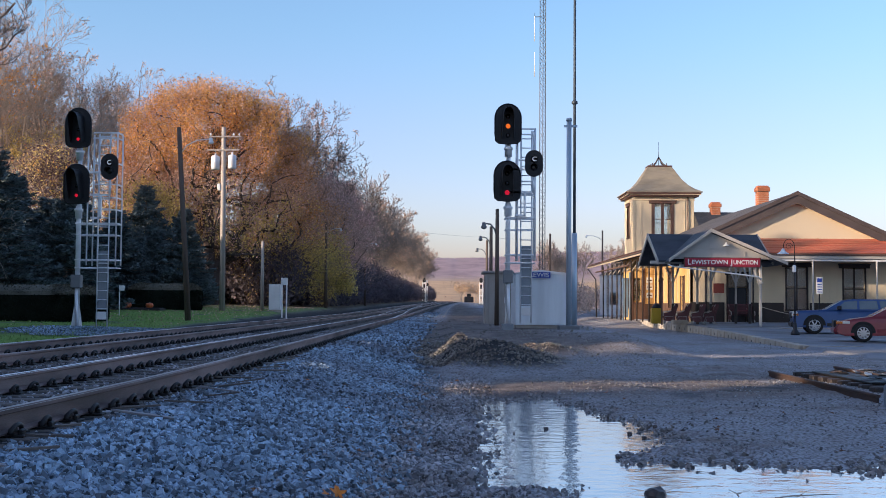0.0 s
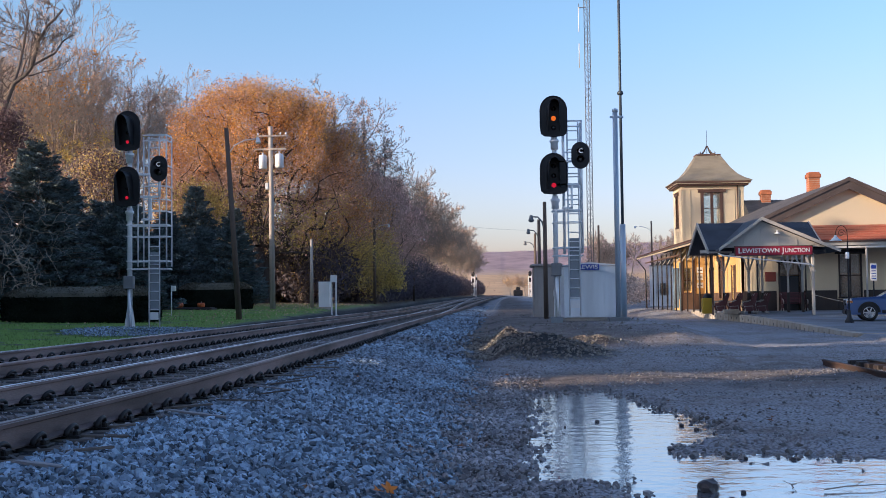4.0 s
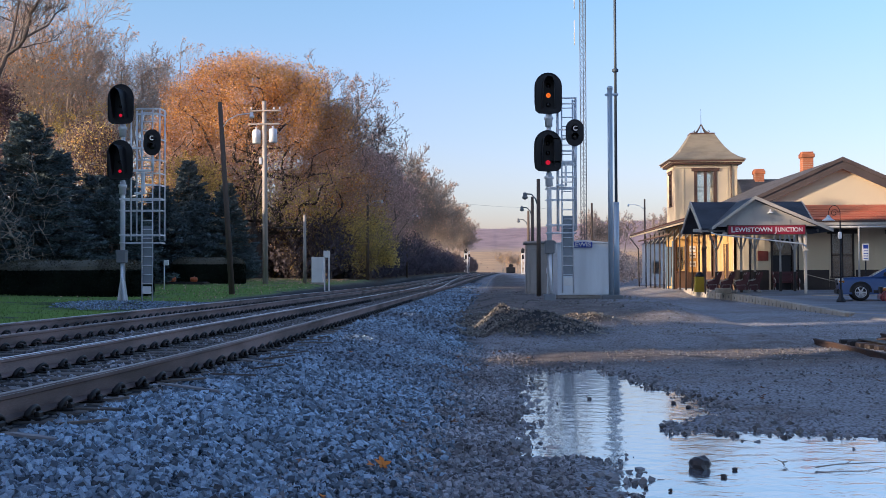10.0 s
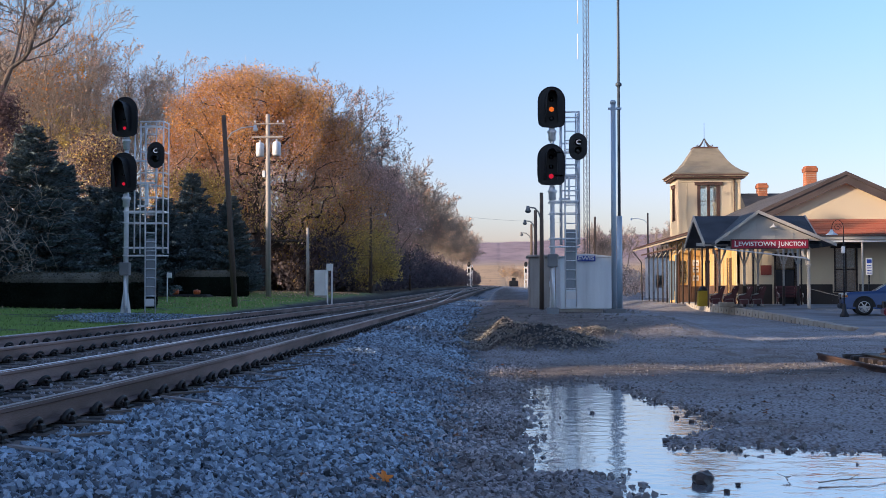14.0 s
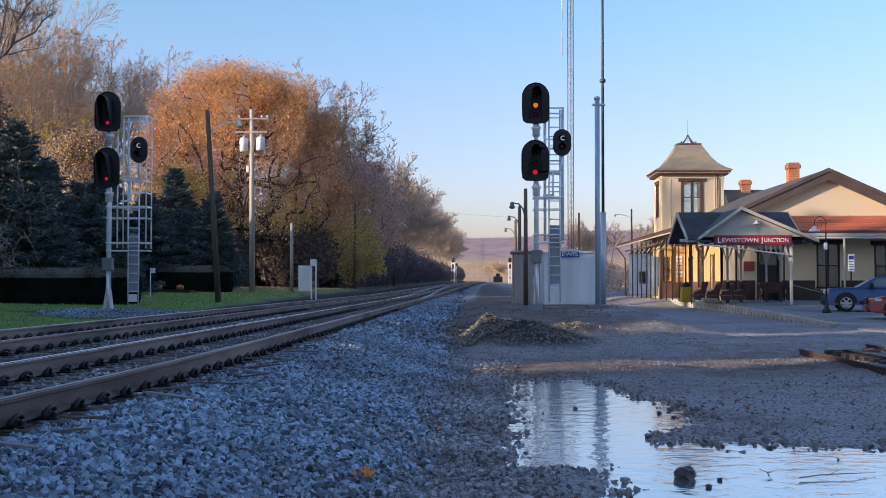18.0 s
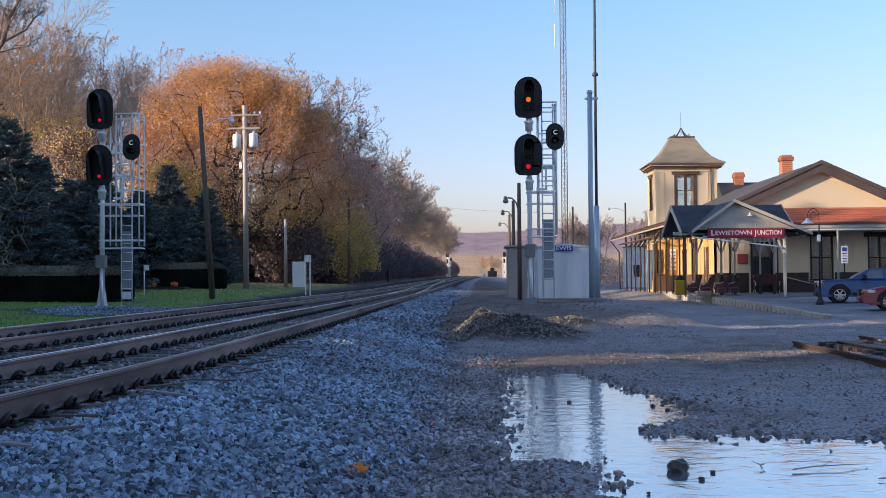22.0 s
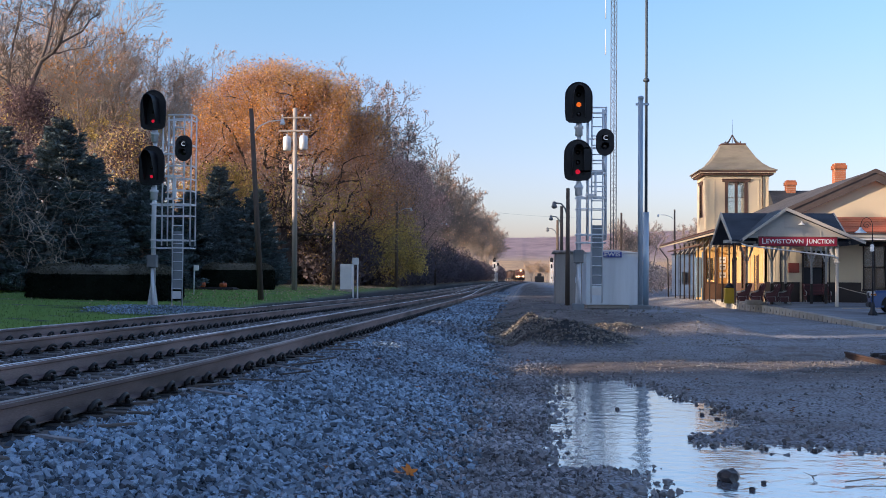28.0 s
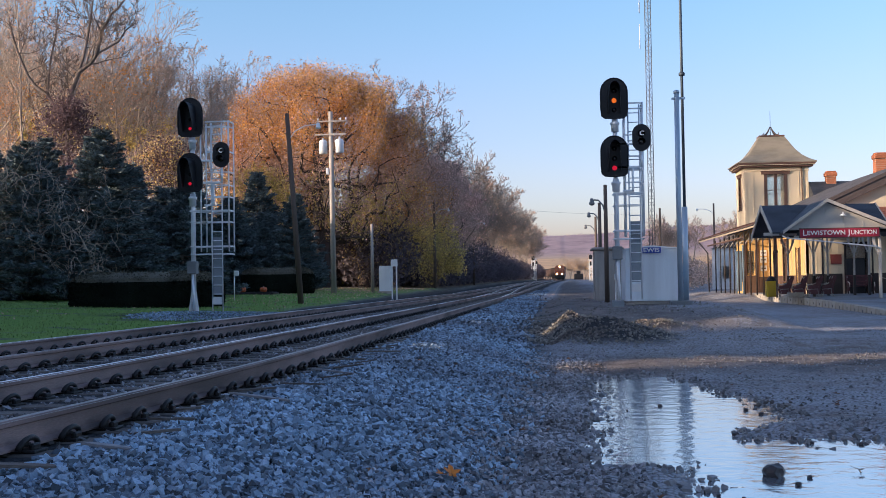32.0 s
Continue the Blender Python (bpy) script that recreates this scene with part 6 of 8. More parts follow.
while y < 80:
    (xa, za), (xb, zb) = kerb_at(y), kerb_at(y + 1.75)
    m = pose((xa) + float(rng.uniform(-0.006, 0.006)), y, za + 0.035 + float(rng.uniform(-0.008, 0.008)), math.degrees(math.atan2(zb - za, 1.75)), 0, -math.degrees(math.atan2(xb - xa, 1.75)))
    part("kerb_stone", stone, None, kerb, at=m)
    part("joint_pocket", stub, None, kerb, at=m)
    y += 1.75
part("kerb_end", Build().box(0, -0.16, -0.3, 1.9, 0.16, 0.0, 0.03), CONCRETE, kerb, at=pose(11.75, 39.2, 0.17, 0, 0, -6))
# kerb line at the back of the parking bays
for i in range(12):
    part("kerb_stone", Build().box(0, -0.08, -0.2, 1.95, 0.08, 0.02, 0.015), CONCRETE, kerb, at=pose(15.6 + 2 * i, 58.2, 0.40))

# ---- station ----
station = thing("station", pose(14.9, 73, 0.45), "cream wooden railway station with a square tower and red awning roof", "station building")
W, L, EZ, PZ = 13.0, 28.2, 4.95, 7.90
GREY_SHINGLE = material("weathered_grey_shingle", (0.085, 0.082, 0.085), 0.9, vary=0.2, scale=4, fine=25, streak=(1, 1, 3), bump=0.5, depth=0.02)
RAKE = material("faded_brown_paint", (0.082, 0.063, 0.057), 0.6, vary=0.15, scale=4, fine=40)
GLASS = material("old_window_glass", (0.05, 0.055, 0.06), 0.06, vary=0.15, scale=2, fine=3, bump=0.15, spec=0.9)
gn = GLASS.node_tree.nodes["Principled BSDF"]
gn.inputs["Transmission Weight"].default_value, gn.inputs["IOR"].default_value = 0.92, 1.45
gn.inputs["Base Color"].default_value = (0.75, 0.8, 0.8, 1)
for link in list(gn.inputs["Base Color"].links):
    GLASS.node_tree.links.remove(link)
CURTAIN = material("pale_blind", (0.42, 0.41, 0.37), 0.8, vary=0.12, scale=3, fine=20)


def wall(parent, length, height, holes, m, mat=SIDING, thick=0.25):
    """A wall along x with openings (x0, x1, z0, z1) cut right through."""
    b = Build()
    cuts = sorted({0.0, length, *[h[0] for h in holes], *[h[1] for h in holes]})
    for a, c in zip(cuts, cuts[1:]):
        mids = sorted((h[2], h[3]) for h in holes if h[0] < (a + c) / 2 < h[1])
        z = -0.3
        for lo, hi in mids + [(height, height)]:
            if lo - z > 0.01:
                b.box(a, 0, z, c, thick, lo)
            z = hi
    return part("wall", b, mat, parent, at=m)


def window(parent, m, w, h, frame_mat=TRIM, blind=0.0, hood=True, stout=0.09):
    """A two-light sash window, set in its opening."""
    o = new("window")
    o.parent, o.matrix_basis = parent, m
    for x in (-0.09, w + 0.09 - stout):
        part("jamb", Build().box(x, -0.05, -0.05, x + stout, 0.1, h + 0.05, 0.008), frame_mat, o)
    part("sill", Build().box(-0.14, -0.09, -0.1, w + 0.14, 0.1, -0.0, 0.01), frame_mat, o)
    if hood:
        part("hood", Build().box(-0.3, -0.12, h, w + 0.3, 0.1, h + 0.2, 0.015).box(-0.34, -0.16, h + 0.2, w + 0.34, 0.1, h + 0.27, 0.01), frame_mat, o)
    part("meeting_rail", Build().box(0, 0.03, h * 0.5 - 0.03, w, 0.09, h * 0.5 + 0.03), frame_mat, o)
    part("mullion", Build().box(w / 2 - stout * 0.45, -0.02, 0, w / 2 + stout * 0.45, 0.085, h), frame_mat, o)
    for i in (0, 1):
        for j in (0, 1):
            pane = part("pane", Build().box(i * w / 2 + 0.03, 0.062, j * h / 2 + 0.03, (i + 1) * w / 2 - 0.03, 0.068, (j + 1) * h / 2 - 0.03), GLASS, o)
            pane.visible_shadow = False
    if blind:
        part("blind", Build().box(0.03, 0.14, h * (1 - blind), w - 0.03, 0.15, h - 0.02), CURTAIN, o)
    return o


front_holes = [(2.35, 3.5, 0.0, 2.95), (5.95, 7.18, 0.85, 3.45), (9.46, 10.75, 0.85, 3.40)]
wall(station, W, EZ, front_holes, pose(0, 0, 0))
part("gable", Build().prism([(0, EZ), (W, EZ), (W / 2, PZ - 0.05)], 0.0, 0.25, "y"), SIDING, station)
for x0, x1, z0, z1 in front_holes[1:]:
    window(station, pose(x0, 0, z0), x1 - x0, z1 - z0, DARK_WOOD, 0.45)
door = new("door")
door.parent, door.matrix_basis = station, pose(2.35, 0, 0)
part("door_frame", Build().box(-0.12, -0.05, 0, 0, 0.15, 3.0, 0.01).box(1.15, -0.05, 0, 1.27, 0.15, 3.0, 0.01).box(-0.2, -0.08, 2.95, 1.35, 0.15, 3.15, 0.01), DARK_WOOD, door)
# black sheet stands in for the unlit inside of the doorway
part("door_leaf", Build().box(0.02, 0.08, 0.02, 1.13, 0.13, 2.15, 0.01), BLACK, door)
part("transom_pane", Build().box(0.02, 0.09, 2.2, 1.13, 0.10, 2.92), GLASS, door)
for x0, x1, z1 in ((0.0, 2.1, 1.25), (3.7, 5.75, 1.25), (5.76, 7.34, 0.72), (7.35, 9.3, 1.25), (9.31, 10.89, 0.72), (10.9, W, 1.25)):
    part("wainscot", Build().box(x0, -0.05, -0.3, x1, 0.0, z1, 0.01), DARK_WOOD, station)
batten = Build().box(-0.025, -0.012, 1.25, 0.025, 0.0, 4.2).mesh("batten", SIDING)
x = 0.2
while x < W:
    if not any(a - 0.35 < x < c + 0.35 for a, c, _, _ in front_holes):
        part("batten", batten, None, station, at=pose(x, 0, 0))
    x += 0.42
part("notice_board", Build().box(1.42, -0.09, 1.82, 2.07, -0.05, 2.41, 0.01), material("brick_red_board", (0.27, 0.055, 0.035), 0.6, vary=0.2, scale=5), station, "brick-red notice board")
# trackside wall, with doors and windows towards the line
side_holes = [(a, a + 1.1, 0.85, 3.3) for a in (2.5, 6.0, 10.2, 21.0)] + [(17.6, 18.9, 0.0, 2.9), (25.3, 26.5, 0.0, 2.9)]
SIDE = pose(0, L, 0, 0, 0, -90)
wall(station, L, EZ, side_holes, SIDE, SIDING_SUNLIT)
for x0, x1, z0, z1 in side_holes:
    window(station, SIDE @ pose(x0, 0, z0), x1 - x0, z1 - z0, TRIM, 0.5, z0 > 0)
edges = sorted([(L - c, L - a) for a, c, z0, _ in side_holes])
for (_, y0), (y1, _) in zip([(0, 0.02)] + edges, edges + [(L - 0.02, 0)]):
    part("wainscot", Build().box(-0.05, y0 + 0.12, -0.3, 0.0, y1 - 0.12, 1.2, 0.01), WAINSCOT, station, "brown board wainscot")
for i in range(60):
    y = 0.3 + i * 0.46
    if not any(L - c - 0.2 < y < L - a + 0.2 for a, c, _, _ in side_holes):
        part("batten", batten, None, station, at=pose(0, y, 0, 0, 0, -90))
# ticket bay standing out from the trackside wall
bay = new("bay")
bay.parent, bay.matrix_basis = station, pose(-1.6, 12.7, 0)
wall(bay, 1.58, 3.75, [(0.12, 0.62, 1.25, 3.0)], pose(0, 0, 0), SIDING_SUNLIT, 0.12)
wall(bay, 4.2, 3.75, [(0.6, 1.5, 0.9, 3.0), (2.5, 3.4, 0.9, 3.0)], pose(0, 4.2, 0, 0, 0, -90), SIDING_SUNLIT, 0.12)
wall(bay, 1.58, 3.75, [], pose(1.58, 4.2, 0, 0, 0, 180), SIDING_SUNLIT, 0.12)
window(bay, pose(0.12, 0, 1.25), 0.5, 1.75, TRIM, 0.9, False, 0.05)
for x0 in (0.6, 2.5):
    window(bay, pose(0, 4.2, 0, 0, 0, -90) @ pose(x0, 0, 0.9), 0.9, 2.1, TRIM, 0.5, False)
part("wainscot", Build().box(-0.03, -0.04, -0.3, 1.58, 0.0, 1.15, 0.01), WAINSCOT, bay, "brown board wainscot")
part("corner_board", Build().box(-0.05, -0.06, -0.3, 0.06, 0.06, 3.75, 0.01), TRIM, bay)
part("corner_board", Build().box(0.72, -0.06, -0.3, 0.92, 0.0, 3.75, 0.01), TRIM, bay)
for z0, z1 in ((1.55, 1.95), (2.15, 2.55), (2.62, 3.05)):
    notice = part("notice", Build().box(1.02, -0.07, z0, 1.46, -0.05, z1, 0.006), WHITE_PAINT, bay, "white paper notice")
    part("text_bar", Build().box(1.08, -0.074, (z0 + z1) / 2 - 0.04, 1.40, -0.07, (z0 + z1) / 2 + 0.04), TRIM, notice)
wall(station, L, EZ, [], pose(W, 0, 0, 0, 0, 90))
wall(station, W, EZ, [], pose(W, L, 0, 0, 0, 180))
lift = PZ - EZ
for s in (-1, 1):
    c = W / 2
    x1 = c + s * (W / 2 + 0.6)
    d = lift * (abs(x1 - c) / (W / 2))
    part("roof", Build().prism([(c, PZ), (x1, PZ - d), (x1, PZ - d + 0.16), (c, PZ + 0.16)], -0.40, L + 0.5, "y"), GREY_SHINGLE, station)
    part("rake_board", Build().prism([(c, PZ - 0.52), (x1, PZ - d - 0.52), (x1, PZ - d + 0.10), (c, PZ + 0.10)], -0.46, -0.40, "y"), RAKE, station, "dark brown rake board")
    part("rake_moulding", Build().prism([(c, PZ - 0.02), (x1, PZ - d - 0.02), (x1, PZ - d + 0.22), (c, PZ + 0.22)], -0.53, -0.46, "y"), RAKE, station)
    part("soffit", Build().prism([(c, PZ - 0.46), (x1, PZ - d - 0.46), (x1, PZ - d - 0.38), (c, PZ - 0.38)], -0.40, 0.0, "y"), SIDING, station)
# cross wing behind, with its dark roof
part("wing_roof", Build().prism([(17.7, 4.6), (24.2, 8.74), (30.7, 4.6)], 5.25, W + 1.5, "x"), SLATE, station)


def chimney(x, y, z0, z1, w):
    c = new("chimney")
    c.parent, c.matrix_basis = station, pose(x, y, 0)
    part("shaft", Build().box(-w / 2, -w / 2, z0, w / 2, w / 2, z1 - 0.3, 0.02), BRICK, c, "orange brick chimney")
    part("cap_course", Build().box(-w / 2 - 0.08, -w / 2 - 0.08, z1 - 0.42, w / 2 + 0.08, w / 2 + 0.08, z1 - 0.12, 0.04), BRICK, c)
    part("crown", Build().box(-w / 2, -w / 2, z1 - 0.12, w / 2, w / 2, z1, 0.02), BRICK, c)
    for i in range(int((z1 - z0 - 0.4) / 0.15)):
        z = z0 + 0.1 + i * 0.15
        part("mortar_course", Build().box(-w / 2 - 0.003, -w / 2 - 0.003, z, w / 2 + 0.003, w / 2 + 0.003, z + 0.018), CONCRETE, c)


chimney(6.9, 9.2, 6.6, 9.4, 0.74)
chimney(7.0, 24.2, 8.1, 9.55, 0.74)

# tower
tower = new("tower")
tower.parent, tower.matrix_basis = station, pose(0.2, 24.0, 0)
TW, TD, TH = 5.02, 4.3, 10.2
wall(tower, TW, TH, [(1.62, 3.27, 6.85, 9.4)], pose(0, -0.02, 0))
wall(tower, TD, TH, [(1.5, 2.7, 6.7, 9.3)], pose(-0.02, TD, 0, 0, 0, -90))
wall(tower, TD, TH, [(1.5, 2.7, 6.7, 9.3)], pose(TW, 0, 0, 0, 0, 90))
wall(tower, TW, TH, [(1.4, 3.8, 6.7, 9.5)], pose(TW, TD, 0, 0, 0, 180))
window(tower, pose(TW - 1.4, TD, 6.7, 0, 0, 180), 2.4, 2.8, TRIM)
window(tower, pose(TW, 1.5, 6.7, 0, 0, 90), 1.2, 2.6, TRIM)
window(tower, pose(1.62, -0.02, 6.85), 1.65, 2.55, TRIM, stout=0.26)
window(tower, pose(-0.02, TD - 1.5, 6.7, 0, 0, -90), 1.2, 2.6, TRIM)
for x in (0.0, 0.68, 4.25, 4.84):
    part("corner_board", Build().box(x, -0.06, 4.2, x + (0.04 if 0.5 < x < 4.5 else 0.18), -0.02, TH - 0.3), SIDING, tower)
part("downpipe", Build().tube((4.5, -0.12, 5.0), (4.5, -0.12, TH), 0.05, n=8), TRIM, tower)
part("frieze", Build().box(-0.06, -0.08, TH - 0.55, TW + 0.06, TD + 0.06, TH - 0.42, 0.01), SIDING, tower)
part("cornice", Build().box(-0.34, -0.4, TH - 0.25, TW + 0.34, TD + 0.35, TH - 0.05, 0.03).box(-0.5, -0.6, TH - 0.05, TW + 0.5, TD + 0.55, TH + 0.10, 0.03), TRIM, tower)
part("soffit", Build().box(-0.48, -0.55, TH - 0.09, TW + 0.48, TD + 0.5, TH - 0.055), SIDING, tower)
b, v = Build(), []
rings = [(3.12, TH + 0.10), (3.12, TH + 0.17), (2.62, TH + 0.42), (2.12, TH + 0.80), (1.68, TH + 1.32), (1.28, TH + 1.96), (0.98, TH + 2.45)]
for r, z in rings:
    v += [(TW / 2 + sx * r, TD / 2 + sy * (r - 0.35), z) for sx, sy in ((-1, -1), (1, -1), (1, 1), (-1, 1))]
n = len(rings)
b.add(v, [(i * 4 + k, i * 4 + (k + 1) % 4, (i + 1) * 4 + (k + 1) % 4, (i + 1) * 4 + k) for i in range(n - 1) for k in range(4)] + [(3, 2, 1, 0), tuple(range(4 * n - 4, 4 * n))])
part("tower_roof", b, SHINGLE, tower, "flared grey-brown shingle roof")
part("roof_curb", Build().box(TW / 2 - 1.02, TD / 2 - 0.7, TH + 2.42, TW / 2 + 1.02, TD / 2 + 0.7, TH + 2.54, 0.02), TRIM, tower)
for sx in (-1, 1):
    for sy in (-1, 1):
        pts = [(TW / 2 + sx * x * 0.62, TD / 2 + sy * x * 0.4, TH + 2.54 + z * 0.8) for x, z in ((0.92, 0.28), (1.0, 0.14), (0.86, 0.05), (0.66, 0.10), (0.42, 0.34), (0.22, 0.62), (0.05, 0.95))]
        part("roof_crest", Build().path(pts, [0.035, 0.05, 0.06, 0.065, 0.06, 0.05, 0.035], 7), RAKE, tower, "scrolled iron cresting")
part("lightning_rod", Build().tube((TW / 2, TD / 2, TH + 2.5), (TW / 2, TD / 2, TH + 4.6), 0.025, 0.012, 6), BLACK, tower)

# awnings round the walls
AW = 2.75


def awning(name_at, length, left_ext, right_ext, top, low, rusty, laps=False):
    """A lean-to roof on rafters, with seams, fascia and gutter. Runs along local x, out along -y."""
    a = new("awning")
    a.parent, a.matrix_basis = station, name_at
    v = [(0, 0, top), (length, 0, top), (length + right_ext, -AW, low), (-left_ext, -AW, low)]
    v += [(x, y, z + 0.06) for x, y, z in v]
    part("roof_sheet", Build().add(v, [(0, 1, 2, 3), (7, 6, 5, 4), (0, 4, 5, 1), (1, 5, 6, 2), (2, 6, 7, 3), (3, 7, 4, 0)]), rusty, a, "red metal roof sheet")
    k = (top - low) / AW
    n = int(length / 0.6)
    seam = Build().prism([(0.0, top + 0.06), (-AW, low + 0.06), (-AW, low + 0.10), (0.0, top + 0.10)], -0.012, 0.012, "x").mesh("seam", rusty)
    if laps:
        # long horizontal sheets, each lapped over the one below
        for i in range(6):
            u0, u1 = i / 6, (i + 1) / 6 + 0.015
            z0, z1 = top - (top - low) * u0, top - (top - low) * u1
            x0 = -left_ext * (u0 + u1) / 2
            part("lapped_sheet", Build().prism([(-AW * u0, z0 + 0.062), (-AW * u1, z1 + 0.085), (-AW * u1, z1 + 0.105), (-AW * u0, z0 + 0.07)], x0, length + right_ext * u0, "x"), rusty, a)
        for i in range(1, 4):
            part("sheet_joint", seam, None, a, at=pose(length * i / 4, 0, 0))
    else:
        for i in range(n + 1):
            part("seam", seam, None, a, at=pose(length * i / n, 0, 0))
    raft = Build().prism([(0.0, top - 0.02), (-AW - 0.05, low - 0.03), (-AW - 0.05, low - 0.15), (0.0, top - 0.18)], -0.045, 0.045, "x").mesh("rafter", RAKE)
    for i in range(int(length / 1.15) + 1):
        part("rafter", raft, None, a, at=pose(i * 1.15, 0, 0))
    return a


F_AWN = awning(pose(0, 0, 0), W + AW, AW, 0, 5.15, 4.15, RED_ROOF, True)
part("fascia", Build().box(2.2, -AW - 0.06, 3.86, W + AW, -AW - 0.01, 4.14, 0.01), SIDING_GREY, F_AWN)
part("gutter", Build().box(2.2, -AW - 0.16, 4.06, W + AW, -AW - 0.06, 4.18, 0.02), TRIM, F_AWN)
part("tie_beam", Build().box(1.5, -AW + 0.05, 3.72, W + AW, -AW + 0.15, 3.84, 0.01), WHITE_PAINT, F_AWN)
RUST_ROOF = material("rusty_tan_roof", (0.10, 0.052, 0.04), 0.7, vary=0.3, scale=3, fine=25, tint=(0.085, 0.06, 0.05), bump=0.1)
S_AWN = awning(SIDE, L, 1.9, AW, 5.25, 4.38, RUST_ROOF)
part("fascia", Build().box(-1.9, -AW - 0.03, 4.33, L + AW, -AW - 0.01, 4.38, 0.01), DARK_WOOD, S_AWN)
tail = Build().prism([(-AW - 0.28, 4.14), (-AW + 0.9, 4.44), (-AW + 0.9, 4.58), (-AW - 0.28, 4.24)], -0.05, 0.05, "x").mesh("rafter_tail", SIDING)
for i in range(40):
    part("rafter_tail", tail, None, S_AWN, at=pose(0.2 + 0.76 * i, 0, 0))
part("eave_beam", Build().box(1.0, -AW + 0.28, 3.76, L - 8.0, -AW + 0.42, 3.86, 0.015), WAINSCOT, S_AWN, "brown eave beam")
part("end_strut", Build().path([(-1.2, -AW - 0.1, 4.15), (1.1, -AW + 0.3, 3.2), (1.2, -AW + 0.35, 0.0)], 0.06, 6), DARK_WOOD, S_AWN)
apost = Build().tube((0, 0, 0), (0, 0, 4.1), 0.05, n=8).mesh("awning_post", DARK_WOOD)
for x in (5.6, 8.4, 10.7, 13.3, 15.4, 17.6, 20.2, 22.6, 25.0, 27.4, 29.8):
    part("awning_post", apost, None, S_AWN, at=pose(x, -AW + 0.35, -0.02))
    part("knee_brace", Build().path([(x, -AW + 0.35, 3.3), (x, -AW + 1.1, 4.35)], 0.035, 5), SIDING_GREY, S_AWN)
wpost = Build().tube((0, 0, 0), (0, 0, 3.75), 0.06, n=8).mesh("awning_post", SIDING_GREY)
for x in (6.75, 10.55, 14.4):
    part("awning_post", wpost, None, F_AWN, at=pose(x, -AW + 0.1, -0.02))
for x in (0.4, 3.2):
    part("awning_post", apost, None, F_AWN, at=pose(x, -AW + 0.1, -0.02))

# ---- entrance canopy ----
CAN = material("canopy_cream", (0.44, 0.41, 0.36), 0.6, vary=0.12, scale=3, fine=40, bump=0.1)
canopy = thing("entrance_canopy", pose(13.3, 60, 0.42), "open wooden canopy with dark slate roof and red name board", "canopy")
# long roof, ridge across
part("roof", Build().prism([(0.9, 3.30), (4.0, 4.80), (7.2, 3.30), (7.2, 3.38), (4.0, 4.92), (0.9, 3.38)], -2.5, 3.35, "x"), SLATE, canopy)
for x in (-2.56, 3.35):
    part("verge_board", Build().prism([(0.85, 3.16), (4.0, 4.68), (7.25, 3.16), (7.25, 3.40), (4.0, 4.96), (0.85, 3.40)], x, x + 0.06, "x"), CAN, canopy)
part("eave_beam", Build().box(-2.9, 0.95, 3.2, -1.3, 1.10, 3.36, 0.01), CAN, canopy)
# front gable roof
part("roof", Build().prism([(-2.15, 3.25), (-0.05, 4.78), (3.75, 3.16), (3.75, 3.24), (-0.05, 4.92), (-2.15, 3.33)], -0.35, 4.0, "y"), SLATE, canopy)
part("rake_board", Build().prism([(-2.2, 3.24), (-0.05, 4.78), (-0.05, 4.95), (-2.2, 3.40)], -0.42, -0.35, "y"), CAN, canopy)
part("rake_board", Build().prism([(3.8, 3.12), (-0.05, 4.78), (-0.05, 4.95), (3.8, 3.28)], -0.42, -0.35, "y"), CAN, canopy)
part("gable_panel", Build().prism([(-1.9, 3.42), (-0.05, 4.76), (3.1, 3.42)], -0.12, -0.06, "y"), SIDING_GREY, canopy)
for x, h in ((-0.9, 0.5), (-0.05, 1.1), (0.8, 0.75), (1.7, 0.38)):
    part("panel_batten", Build().box(x - 0.03, -0.15, 3.42, x + 0.03, -0.12, 3.42 + h), SIDING_GREY, canopy)
part("rail_batten", Build().box(-0.9, -0.145, 3.95, 1.35, -0.12, 4.01), SIDING_GREY, canopy)
part("tie_beam", Build().box(-1.6, -0.06, 3.02, 2.45, 0.10, 3.14, 0.01), CAN, canopy)
board = part("name_board", Build().box(-1.36, -0.24, 3.04, 2.44, -0.16, 3.46, 0.01), RED_SIGN, canopy, "red name board with white letters")
part("board_edge", Build().box(-1.40, -0.23, 3.46, 2.48, -0.15, 3.50).box(-1.40, -0.23, 3.0, 2.48, -0.15, 3.04).box(-1.40, -0.23, 3.0, -1.36, -0.15, 3.5).box(2.44, -0.23, 3.0, 2.48, -0.15, 3.5), TRIM, board)
for text, size, x, wide in (("L", 0.38, -1.14, 0.17), ("EWISTOWN", 0.30, -0.10, 1.82), ("J", 0.36, 1.00, 0.10), ("UNCTION", 0.30, 1.70, 1.22)):
    letter(text, size, WHITE_PAINT, board, pose(x, -0.246, 3.25), width=wide)
part("sloping_pipe", Build().path([(-2.25, -0.30, 3.14), (-2.0, -0.33, 3.03), (2.3, -0.33, 2.54), (2.5, -0.12, 2.42)], 0.036, 8), WHITE_PAINT, canopy)
part("gable_lamp", Build().lathe([(0.03, 0.2), (0.05, 0.1), (0.16, 0.02), (0.17, 0.0)], 12, at=(0.72, -0.25, 4.08)), WHITE_PAINT, canopy)


